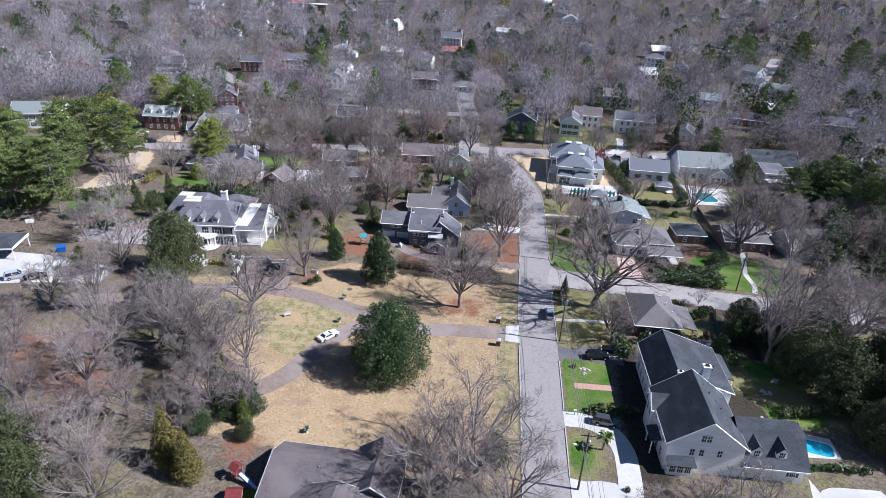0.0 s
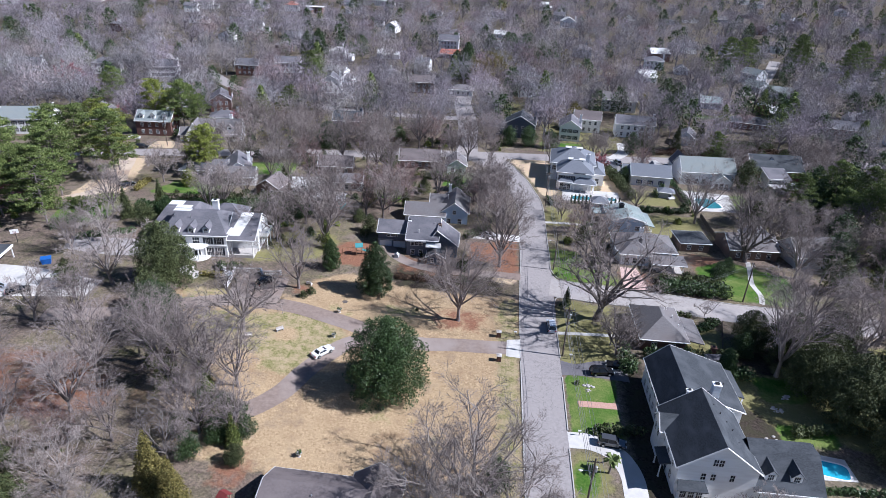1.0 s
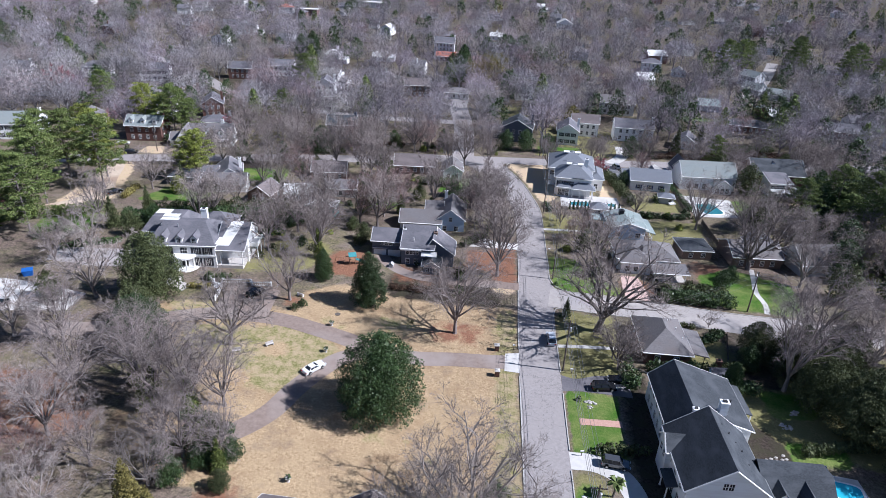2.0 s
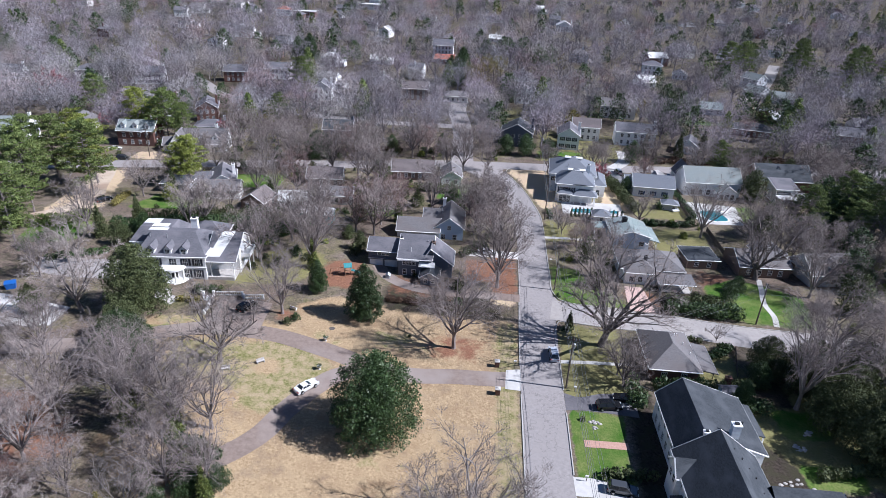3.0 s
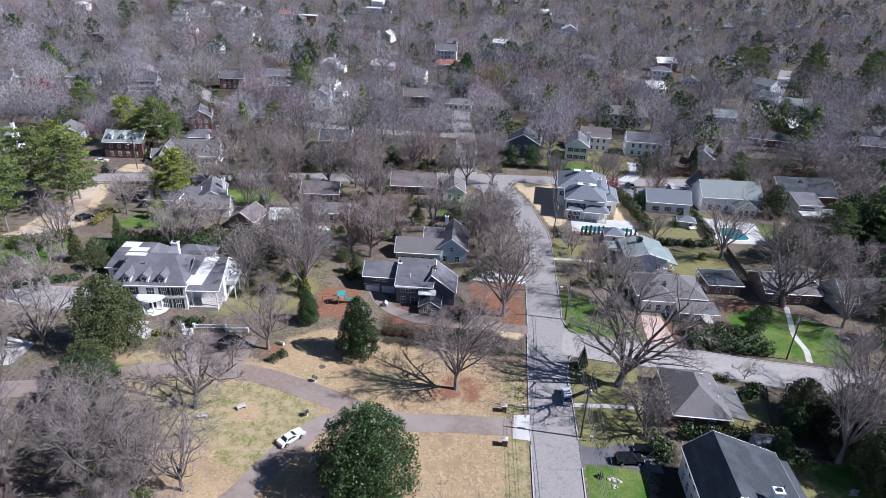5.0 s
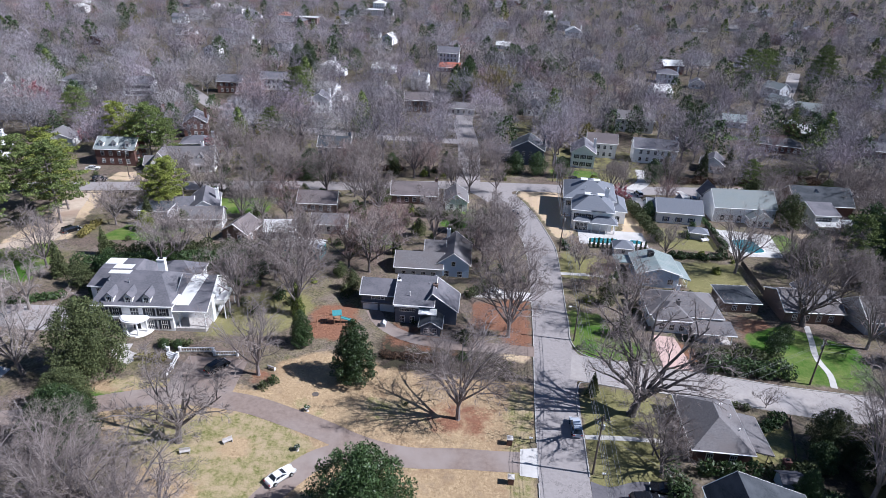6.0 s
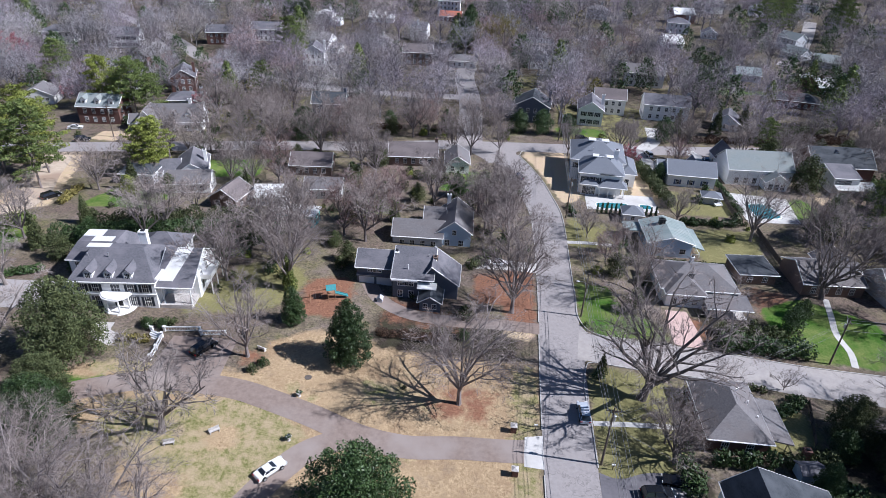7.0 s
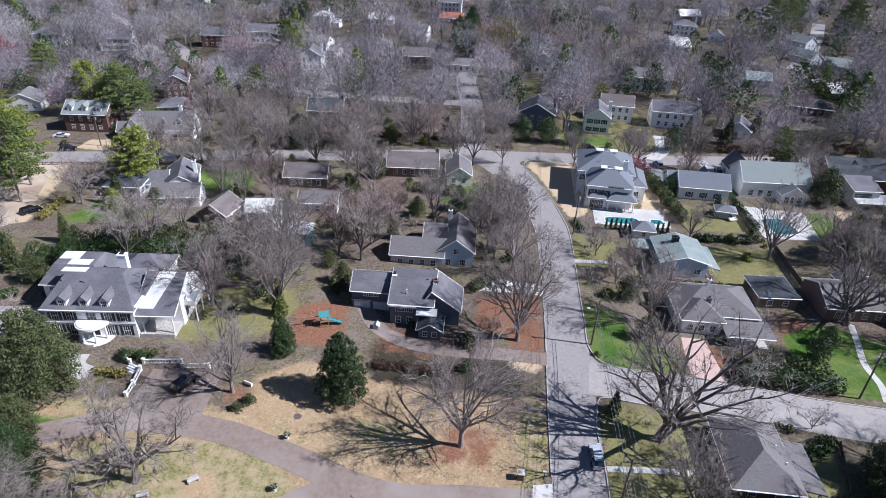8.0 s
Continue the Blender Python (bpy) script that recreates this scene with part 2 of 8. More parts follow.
M_BLUEPL = mat("blue_plastic", (0.02, 0.10, 0.38), (0.03, 0.14, 0.45), 2.0, 0.4)
M_REDPL = mat("red_plastic", (0.17, 0.035, 0.035), (0.24, 0.05, 0.048), 2.0, 0.6)
M_TEALPL = mat("teal_canvas", (0.05, 0.24, 0.26), (0.08, 0.30, 0.32), 2.0, 0.7)


def paint(name, c, metal=0.2):
    m = mat(name, c, tuple(min(1, v * 1.08) for v in c), 0.5, 0.25, metal=metal, spec=0.5, coat=0.6)
    return m


M_CARWHITE, M_CARBLACK = paint("white_car_paint", (0.78, 0.78, 0.77), 0.0), paint("black_car_paint", (0.012, 0.013, 0.016))
M_CARSILVER, M_CARBLUE, M_CARGREY = paint("silver_car_paint", (0.52, 0.56, 0.62), 0.1), paint("blue_car_paint", (0.03, 0.06, 0.13)), paint("grey_car_paint", (0.10, 0.105, 0.115), 0.4)


def ground_mat():
    """Leaf litter, straw-coloured winter lawn, green lawn, bark mulch, bare earth and painted shade, weighted over the
    sheet.
    """
    m = bpy.data.materials.new("earth_and_grass")
    m.use_nodes = True
    nt = m.node_tree
    n, link = nt.nodes, nt.links.new
    b = n["Principled BSDF"]
    g = n.new("ShaderNodeNewGeometry")

    def nz(scale, lo, hi, detail=6):
        t = n.new("ShaderNodeTexNoise")
        t.inputs["Scale"].default_value, t.inputs["Detail"].default_value, t.inputs["Roughness"].default_value = scale, detail, 0.65
        link(g.outputs["Position"], t.inputs["Vector"])
        r = n.new("ShaderNodeMapRange")
        r.inputs[1].default_value, r.inputs[2].default_value = lo, hi
        link(t.outputs["Fac"], r.inputs[0])
        return r.outputs[0]

    def mix(f, a, c):
        x = n.new("ShaderNodeMix")
        x.data_type = "RGBA"
        for sock, v in ((x.inputs[0], f), (x.inputs[6], a), (x.inputs[7], c)):
            if isinstance(v, tuple):
                sock.default_value = (*v, 1)
            else:
                link(v, sock)
        return x.outputs[2]

    def edged(key, soft=0.75):
        """The weight of a zone with a ragged edge."""
        a = n.new("ShaderNodeAttribute")
        a.attribute_name = key
        s = n.new("ShaderNodeMath")
        s.operation = "ADD"
        link(a.outputs["Fac"], s.inputs[0])
        t = n.new("ShaderNodeMath")
        t.operation = "MULTIPLY_ADD"
        link(nz(0.45, 0.2, 0.8, 8), t.inputs[0])
        t.inputs[1].default_value, t.inputs[2].default_value = soft, -soft / 2
        link(t.outputs[0], s.inputs[1])
        r = n.new("ShaderNodeMapRange")
        r.inputs[1].default_value, r.inputs[2].default_value = 0.34, 0.66
        link(s.outputs[0], r.inputs[0])
        return r.outputs[0]

    fine, mid, broad, big = nz(2.2, 0.36, 0.64), nz(0.5, 0.42, 0.6), nz(0.12, 0.4, 0.6), nz(0.045, 0.45, 0.58)
    litter = mix(mid, mix(fine, (0.10, 0.078, 0.066), (0.31, 0.245, 0.205)), (0.21, 0.17, 0.135))
    litter = mix(broad, litter, mix(fine, (0.09, 0.085, 0.042), (0.24, 0.21, 0.115)))
    litter = mix(big, litter, mix(fine, (0.09, 0.07, 0.058), (0.23, 0.175, 0.14)))
    litter = mix(nz(0.35, 0.5, 0.62), litter, mix(fine, (0.09, 0.075, 0.055), (0.17, 0.14, 0.10)))
    straw = mix(mid, mix(fine, (0.29, 0.205, 0.118), (0.51, 0.378, 0.232)), mix(broad, (0.44, 0.325, 0.195), (0.31, 0.213, 0.127)))
    straw = mix(nz(0.25, 0.54, 0.72), straw, mix(fine, (0.24, 0.17, 0.12), (0.34, 0.26, 0.17)))
    straw = mix(nz(0.11, 0.60, 0.74), straw, mix(fine, (0.20, 0.20, 0.075), (0.36, 0.33, 0.17)))
    straw = mix(edged("moss", 0.9), straw, mix(mid, mix(fine, (0.15, 0.155, 0.05), (0.34, 0.29, 0.15)), (0.40, 0.315, 0.195)))
    green = mix(mid, mix(fine, (0.036, 0.10, 0.012), (0.08, 0.17, 0.022)), (0.06, 0.135, 0.018))
    green = mix(broad, green, mix(fine, (0.12, 0.17, 0.04), (0.19, 0.22, 0.07)))
    olive = mix(mid, mix(fine, (0.165, 0.155, 0.065), (0.29, 0.26, 0.12)), (0.21, 0.195, 0.083))
    mulch = mix(mid, mix(fine, (0.15, 0.073, 0.046), (0.33, 0.165, 0.10)), (0.24, 0.12, 0.077))
    dirt = mix(mid, mix(fine, (0.50, 0.36, 0.24), (0.62, 0.48, 0.34)), (0.56, 0.44, 0.28))
    # near-black ground colour that paints in the shade by houses, hedges and woods
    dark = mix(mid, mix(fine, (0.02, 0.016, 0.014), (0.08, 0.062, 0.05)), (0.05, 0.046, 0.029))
    litter = mix(nz(0.8, 0.60, 0.70), litter, mix(fine, (0.05, 0.06, 0.025), (0.10, 0.11, 0.045)))
    litter = mix(nz(1.3, 0.62, 0.72), litter, (0.30, 0.235, 0.18))
    out = litter
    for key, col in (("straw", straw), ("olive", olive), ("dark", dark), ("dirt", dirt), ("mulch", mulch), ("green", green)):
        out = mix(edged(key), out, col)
    link(out, b.inputs["Base Color"])
    b.inputs["Roughness"].default_value, b.inputs["Specular IOR Level"].default_value = 0.95, 0.15
    bp = n.new("ShaderNodeBump")
    bp.inputs["Strength"].default_value, bp.inputs["Distance"].default_value = 0.5, 0.08
    link(fine, bp.inputs["Height"])
    link(bp.outputs[0], b.inputs["Normal"])
    return m


M_GROUND = ground_mat()

# ---- building helpers ----
class Geo:
    """Vertices and faces of one mesh, gathered piece by piece."""

    def __init__(self):
        self.v, self.f = [], []

    def add(self, vs, fs):
        k = len(self.v)
        self.v += [tuple(p) for p in vs]
        self.f += [tuple(i + k for i in q) for q in fs]
        return self

    def box(self, x0, x1, y0, y1, z0, z1):
        vs = [(x, y, z) for z in (z0, z1) for y in (y0, y1) for x in (x0, x1)]
        return self.add(vs, [(0, 2, 3, 1), (4, 5, 7, 6), (0, 1, 5, 4), (2, 6, 7, 3), (0, 4, 6, 2), (1, 3, 7, 5)])

    def slab(self, poly, t):
        """A flat plate of thickness t under the polygon."""
        k = len(poly)
        vs = list(poly) + [(p[0], p[1], p[2] - t) for p in poly]
        return self.add(vs, [tuple(range(k)), tuple(range(2 * k - 1, k - 1, -1))] + [(i, k + i, k + (i + 1) % k, (i + 1) % k) for i in range(k)])

    def tube(self, pts, radii, n=6, cap=True):
        pts = [Vector(p) for p in pts]
        rings, k0 = [], len(self.v)
        up = Vector((0.31, 0.17, 0.93))
        for i, p in enumerate(pts):
            d = (pts[min(i + 1, len(pts) - 1)] - pts[max(i - 1, 0)]).normalized()
            if abs(d.dot(up)) > 0.97:
                up = Vector((0.9, 0.3, 0.1))
            a = d.cross(up).normalized()
            b = d.cross(a)
            for j in range(n):
                w = 2 * math.pi * j / n
                self.v.append(tuple(p + (a * math.cos(w) + b * math.sin(w)) * radii[i]))
        for i in range(len(pts) - 1):
            for j in range(n):
                self.f.append((k0 + i * n + j, k0 + i * n + (j + 1) % n, k0 + (i + 1) * n + (j + 1) % n, k0 + (i + 1) * n + j))
        if cap:
            self.f += [tuple(k0 + j for j in range(n - 1, -1, -1)), tuple(k0 + (len(pts) - 1) * n + j for j in range(n))]
        return self

    def ball(self, c, r, n=8, m=5, squash=(1, 1, 1)):
        k0 = len(self.v)
        for i in range(1, m):
            a = math.pi * i / m
            for j in range(n):
                w = 2 * math.pi * j / n
                self.v.append((c[0] + r * squash[0] * math.sin(a) * math.cos(w), c[1] + r * squash[1] * math.sin(a) * math.sin(w), c[2] + r * squash[2] * math.cos(a)))
        top, bot = len(self.v), len(self.v) + 1
        self.v += [(c[0], c[1], c[2] + r * squash[2]), (c[0], c[1], c[2] - r * squash[2])]
        for j in range(n):
            self.f.append((top, k0 + j, k0 + (j + 1) % n))
            self.f.append((bot, k0 + (m - 2) * n + (j + 1) % n, k0 + (m - 2) * n + j))
            for i in range(m - 2):
                self.f.append((k0 + i * n + j, k0 + (i + 1) * n + j, k0 + (i + 1) * n + (j + 1) % n, k0 + i * n + (j + 1) % n))
        return self

    def weld(self):
        """Joins pieces where their corners meet."""
        seen, to = {}, []
        for v in self.v:
            to.append(seen.setdefault((round(v[0], 4), round(v[1], 4), round(v[2], 4)), len(seen)))
        self.v = list(seen)
        self.f = [tuple(to[i] for i in q) for q in self.f]
        return self

    def mesh(self, name, material):
        me = bpy.data.meshes.new(name)
        me.from_pydata(self.v, [], self.f)
        me.materials.append(material)
        me.update()
        return me


def part(name, geo, material, parent, label="", m=None):
    """One mesh object under a thing or under a part. geo: a Geo or a ready mesh."""
    me = geo.mesh(name, material) if isinstance(geo, Geo) else geo
    ob = new(name, me)
    ob.parent = parent
    if m is not None:
        ob.matrix_local = m
    if label:
        ob["label"] = label
    return ob


def base(name, x, y, z, rot, label, category, group="", kind=""):
    """The empty at the foot of a thing."""
    ob = new(name)
    ob.empty_display_size = 0.3
    ob.matrix_world = pose(x, y, z, 0, 0, rot)
    return tagged(ob, label, category, group, kind)


def lone(name, geo, material, x, y, z, rot, label, category, group="", kind=""):
    """A thing of one mesh."""
    ob = new(name, geo.mesh(name, material) if isinstance(geo, Geo) else geo)
    ob.matrix_world = pose(x, y, z, 0, 0, rot)
    return tagged(ob, label, category, group, kind)


# the lie of the land
HX, HZ = [-200, -130, -70, -45, -30, -10, 10, 25, 60, 120, 200], [3.5, 4.4, 3.7, 2.6, 1.6, 0.25, 0, 0, -0.6, -0.9, -0.8]


def land(x, y):
    u = np.clip((np.asarray(y, float) - 145) / 70, 0, 1)
    b = 1 - u * u * (3 - 2 * u)
    x = np.asarray(x, float)
    a = sum(np.interp(x + d, HX, HZ) for d in (-6, -3, 0, 3, 6)) / 5
    # the court in front of the mansion is cut level below its terrace
    return a * b - 0.8 * (1 - b)


def gz(x, y):
    return float(land(x, y))


def resample(pts, n):
    p = np.array(pts, float)
    s = np.r_[0, np.cumsum(np.hypot(*np.diff(p, axis=0).T))]
    # a smooth curve through the points
    t = np.linspace(0, s[-1], n)
    i = np.clip(np.searchsorted(s, t) - 1, 0, len(p) - 2)
    tang = np.gradient(p, s, axis=0)
    h = (s[i + 1] - s[i])[:, None]
    u = ((t - s[i])[:, None]) / h
    return (2 * u**3 - 3 * u**2 + 1) * p[i] + (u**3 - 2 * u**2 + u) * h * tang[i] + (-2 * u**3 + 3 * u**2) * p[i + 1] + (u**3 - u**2) * h * tang[i + 1]


def sides(centre, width, n):
    """The two edges of a strip about a centre line."""
    c = resample(centre, n)
    d = np.gradient(c, axis=0)
    d /= np.hypot(d[:, 0], d[:, 1])[:, None]
    w = np.stack([-d[:, 1], d[:, 0]], 1) * (width / 2)
    return c + w, c - w


def ribbon(a, b, dz, m=4, thick=0.0):
    """A sheet between two edge lines, laid dz over the land."""
    g = Geo()
    n = len(a)
    k = np.linspace(0, 1, m + 1)
    P = a[:, None, :] * (1 - k)[None, :, None] + b[:, None, :] * k[None, :, None]
    Z = land(P[..., 0], P[..., 1]) + dz
    g.v = [(float(P[i, j, 0]), float(P[i, j, 1]), float(Z[i, j])) for i in range(n) for j in range(m + 1)]
    w = m + 1
    up = np.cross(a[n // 2] - a[n // 2 - 1], b[n // 2] - a[n // 2]) > 0
    for i in range(n - 1):
        for j in range(m):
            q = (i * w + j, (i + 1) * w + j, (i + 1) * w + j + 1, i * w + j + 1)
            g.f.append(q if up else q[::-1])
    return g


def kerb_geo(line, w=0.18, top=0.17, into=0.3):
    """An upright kerbstone line with a real step."""
    a, b = sides(line, w, max(6, int(len(line) * 6)))
    g = Geo()
    for p, q in zip(a, b):
        z = gz(*p)
        g.v += [(p[0], p[1], z - into), (p[0], p[1], z + top), (q[0], q[1], z + top), (q[0], q[1], z - into)]
    for i in range(len(a) - 1):
        k = 4 * i
        for j in range(3):
            g.f.append((k + j, k + j + 1, k + 5 + j, k + 4 + j)[::-1])
    return g

# ---- ground, roads and paving ----
ZONES = {}


def zone(key, *poly):
    """A stretch of one kind of ground cover, by its outline; the key dark paints shade."""
    ZONES.setdefault(key, []).append(list(poly))


zone("straw", (-47, 74), (9.2, 70), (9.2, 111), (6, 118), (9.8, 119), (9.9, 134), (2, 135), (-8, 134), (-20, 136), (-33, 137), (-41, 131), (-38, 123), (-52, 124), (-66, 122), (-78, 116), (-62, 108), (-52, 104), (-50, 92))
zone("olive", (50, 204), (67, 204), (67, 217), (50, 219))
zone("olive", (50.6, 174), (66, 177), (69, 196.6), (51, 195))
zone("straw", (44, 208), (48, 208), (48, 236), (43, 236))
zone("straw", (-60, 84), (-48, 76), (-44, 90), (-58, 92))
zone("olive", (44, 118), (55, 119), (55, 129), (46, 131))
# shade painted on the ground behind the corner house
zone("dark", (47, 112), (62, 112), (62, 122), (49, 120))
zone("moss", (-42, 112), (-27, 108), (-27, 113), (-36, 117), (-44, 117))
zone("moss", (-58, 104), (-40, 101), (-44, 116), (-60, 114))
zone("moss", (-22, 120), (-14, 121), (-13, 125), (-22, 126))
zone("moss", (5, 72), (9, 72), (9, 134), (5, 134))
zone("moss", (-66, 118), (-54, 121), (-54, 128), (-68, 124))
zone("olive", (18, 107), (30, 108), (32, 116), (33, 134), (20, 136), (18, 130))
zone("olive", (19, 180), (32, 181), (33, 195), (19.5, 196))
zone("olive", (-60, 137), (-44, 140), (-38, 152), (-44, 160), (-54, 156))
zone("olive", (16, 75), (21, 73), (24, 80), (22, 86), (17.6, 86))
zone("olive", (68, 92), (110, 98), (110, 128), (74, 126))
zone("olive", (20, 256), (58, 262), (58, 300), (24, 300))
zone("mulch", (-104, 90), (-91, 84), (-80, 77), (-66, 77), (-60, 84), (-73, 95), (-90, 95))
zone("mulch", (-40, 68), (-34, 68), (-33, 76), (-40, 77))
# painted shade: beside the white house, by the laurels, along the estate lawn
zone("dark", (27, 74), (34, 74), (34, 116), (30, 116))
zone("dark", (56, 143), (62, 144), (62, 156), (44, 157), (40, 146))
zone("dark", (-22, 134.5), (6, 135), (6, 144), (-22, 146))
zone("dirt", (10.6, 247), (9, 240), (13, 229), (16.5, 218), (19, 206), (22, 206), (27, 214), (24, 236), (22, 247))
zone("dirt", (-133, 228), (-112, 230), (-112, 238), (-133, 236))
zone("dirt", (95, 205), (118, 205), (118, 222), (95, 222))
zone("dirt", (4, 142), (9, 142), (9, 146), (3, 146))
zone("dirt", (39, 206), (47, 208), (47, 226), (42, 226))
# tree shade under the far woods, painted into the ground at half weight
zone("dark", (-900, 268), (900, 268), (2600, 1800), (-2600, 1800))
zone("olive", (4, 316), (24, 316), (24, 342), (4, 342))
zone("olive", (-118, 250), (-84, 254), (-84, 262), (-118, 260))
zone("olive", (-96, 262), (-70, 266), (-72, 290), (-98, 286))
zone("dirt", (-143, 220), (-130, 222), (-123, 206), (-116, 186), (-112, 176), (-126, 170), (-130, 188), (-135, 208))
zone("mulch", (-37, 141), (-31, 141), (-28, 148), (-28.6, 155.4), (-34, 156), (-39, 153))
zone("mulch", (-3.4, 152), (3, 152), (3, 164), (-4, 164))
zone("mulch", (3, 146), (9.6, 146), (9.8, 168), (3, 168))
zone("mulch", (-10, 117.5), (2, 117.5), (3, 128), (-10, 127))
zone("mulch", (-44, 124), (-38, 125), (-38, 129), (-45, 130))
zone("moss", (-42, 97), (-34, 97), (-29, 108), (-31, 112), (-40, 106))
zone("mulch", (36, 146), (46, 146), (44, 156), (36, 155))
zone("mulch", (-22, 152), (-9, 150), (-3, 142), (-22, 141))
zone("mulch", (58, 150), (66, 150), (66, 168), (56, 168))
zone("green", (18, 88.5), (27, 89), (28, 106), (18.2, 106.5))
zone("green", (19.3, 147), (21, 145.3), (36, 145), (35, 150), (28, 155), (27, 162), (19, 164))
zone("green", (57, 146), (64, 143), (80, 142), (82, 158), (68, 165), (58, 160))
zone("green", (-106, 178), (-88, 180), (-86, 191), (-104, 194))
zone("green", (17.5, 76), (22, 76), (22, 83), (18, 84))
zone("green", (-16, 208), (-6, 208), (-5, 224), (-14, 222))
zone("olive", (48, 95), (70, 94), (76, 112), (62, 118), (49, 114))
# garden shade east of the white house, painted as dark ground
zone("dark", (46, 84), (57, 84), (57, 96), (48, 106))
zone("green", (57, 104), (66, 105), (66, 112), (57, 112))
zone("green", (80, 204.6), (89, 206), (92.5, 213), (90.5, 219.5), (84.6, 218))
zone("green", (-104, 150), (-118, 148), (-122, 162), (-106, 164))
zone("green", (-90, 205), (-70, 208), (-70, 222), (-92, 218))
zone("green", (22, 262), (40, 262), (40, 270), (22, 270))
zone("green", (-38, 188), (-26, 190), (-26, 200), (-38, 200))
zone("green", (100, 330), (125, 330), (125, 338), (100, 338))
zone("green", (56, 93), (66, 93), (66, 98), (56, 98))
zone("green", (-29, 66), (-24, 66), (-26, 50), (-38, 50), (-36, 62))
zone("green", (26, 60), (40, 60), (40, 66), (26, 66))
zone("green", (21, 88), (27, 92), (18, 92))
zone("green", (190, 330), (215, 330), (215, 345), (190, 345))
zone("green", (-70, 112), (-58, 116), (-60, 119), (-72, 117))


def inside(px, py, poly):
    hit = np.zeros(px.shape, bool)
    for (x0, y0), (x1, y1) in zip(poly, poly[1:] + poly[:1]):
        if y0 != y1:
            c = ((y0 > py) != (y1 > py)) & (px < (x1 - x0) * (py - y0) / (y1 - y0) + x0)
            hit ^= c
    return hit


def make_ground():
    def axis(lo, hi, step, far0, far1):
        mid = np.arange(lo, hi + 0.01, step)
        left, s, p = [], step, lo
        while p > far0:
            s *= 1.16
            p -= s
            left.append(p)
        right, s, p = [], step, hi
        while p < far1:
            s *= 1.16
            p += s
            right.append(p)
        return np.r_[left[::-1], mid, right]
    xs, ys = axis(-145, 125, 1.4, -4000, 4000), axis(45, 300, 1.4, -1500, 5000)
    X, Y = np.meshgrid(xs, ys)
    Z = land(X, Y)
    nx, ny = len(xs), len(ys)
    me = bpy.data.meshes.new("ground")
    idx = np.arange(nx * ny).reshape(ny, nx)
    F = np.stack([idx[:-1, :-1], idx[:-1, 1:], idx[1:, 1:], idx[1:, :-1]], -1).reshape(-1, 4)
    me.vertices.add(nx * ny)
    me.vertices.foreach_set("co", np.stack([X, Y, Z], -1).astype(np.float32).ravel())
    me.loops.add(F.size)
    me.loops.foreach_set("vertex_index", F.astype(np.int32).ravel())
    me.polygons.add(len(F))
    me.polygons.foreach_set("loop_start", np.arange(0, F.size, 4, dtype=np.int32))
    me.update(calc_edges=True)
    for key, polys in ZONES.items():
        w = np.zeros(X.shape)
        for poly in polys:
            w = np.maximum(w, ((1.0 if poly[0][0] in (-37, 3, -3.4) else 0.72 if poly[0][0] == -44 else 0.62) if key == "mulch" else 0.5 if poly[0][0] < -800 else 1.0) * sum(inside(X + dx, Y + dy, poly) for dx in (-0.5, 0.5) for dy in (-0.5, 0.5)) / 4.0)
        if key not in ("green", "dirt"):
            for _ in range(3):
                w[1:-1, 1:-1] = (w[1:-1, 1:-1] * 2 + w[:-2, 1:-1] + w[2:, 1:-1] + w[1:-1, :-2] + w[1:-1, 2:]) / 6
        me.attributes.new(key, "FLOAT", "POINT").data.foreach_set("value", w.astype(np.float32).ravel())
    me.materials.append(M_GROUND)
    me.shade_smooth()
    return tagged(new("ground", me), "leaf-strewn ground with winter lawns and mulch beds", "ground", kind="structure")


make_ground()


def strip(name, centre, width, material, label, n=40, dz=0.03, m=4):
    a, b = sides(centre, width, n)
    return lone(name, ribbon(a, b, dz, m), material, 0, 0, 0, 0, label, "paving" if name != "road" else "road", kind="structure")


def patch(name, left, right, material, label, n=16, dz=0.03, m=6):
    return lone(name, ribbon(resample(left, n), resample(right, n), dz, m), material, 0, 0, 0, 0, label, "paving", kind="structure")


STREET_L = [(9.0, -120), (9.3, 69), (9.4, 112), (9.6, 128), (10.0, 143), (10.4, 158), (10.6, 180), (10.2, 194), (8.8, 204), (6.0, 214.5), (2.6, 224), (-0.2, 233)]
STREET_R = [(16.4, -120), (16.8, 70), (17.5, 95), (17.7, 118), (18.2, 137), (18.4, 150), (18.6, 170), (18.8, 190), (18.5, 199), (16.8, 209), (14.2, 221), (10.6, 232), (7.6, 240)]
lone("road", ribbon(resample(STREET_L, 110), resample(STREET_R, 110), 0.03, 6), M_ROAD, 0, 0, 0, 0, "worn pale asphalt street with cracks, kerbed", "road", kind="structure")
CROSS = [(17.5, 141.5), (22, 140.9), (27, 140.2), (37, 139.6), (48, 138.6), (58, 137.2), (70, 136.4), (95, 135.5), (130, 133)]
strip("road", CROSS, 8.6, M_CONCROAD, "pale concrete side street", 40, dz=0.042)
patch("road", [(17.6, 133), (18.2, 136.6), (19.2, 137.2), (22, 137.3)], [(17.6, 150), (18.6, 147.6), (19.8, 145.6), (22.5, 144.9)], M_ROAD, "flared mouth of the side street", dz=0.038)
FAR_ROAD = [(-240, 196), (-190, 208), (-140, 219.5), (-116, 224.5), (-95, 229), (-72, 233.8), (-40, 239), (-18, 244.5), (-4, 246), (12, 247.5), (30, 249), (52, 252), (80, 256), (120, 262), (200, 272)]
strip("road", FAR_ROAD, 8.2, M_ROAD, "worn pale asphalt cross street", 80, dz=0.048)
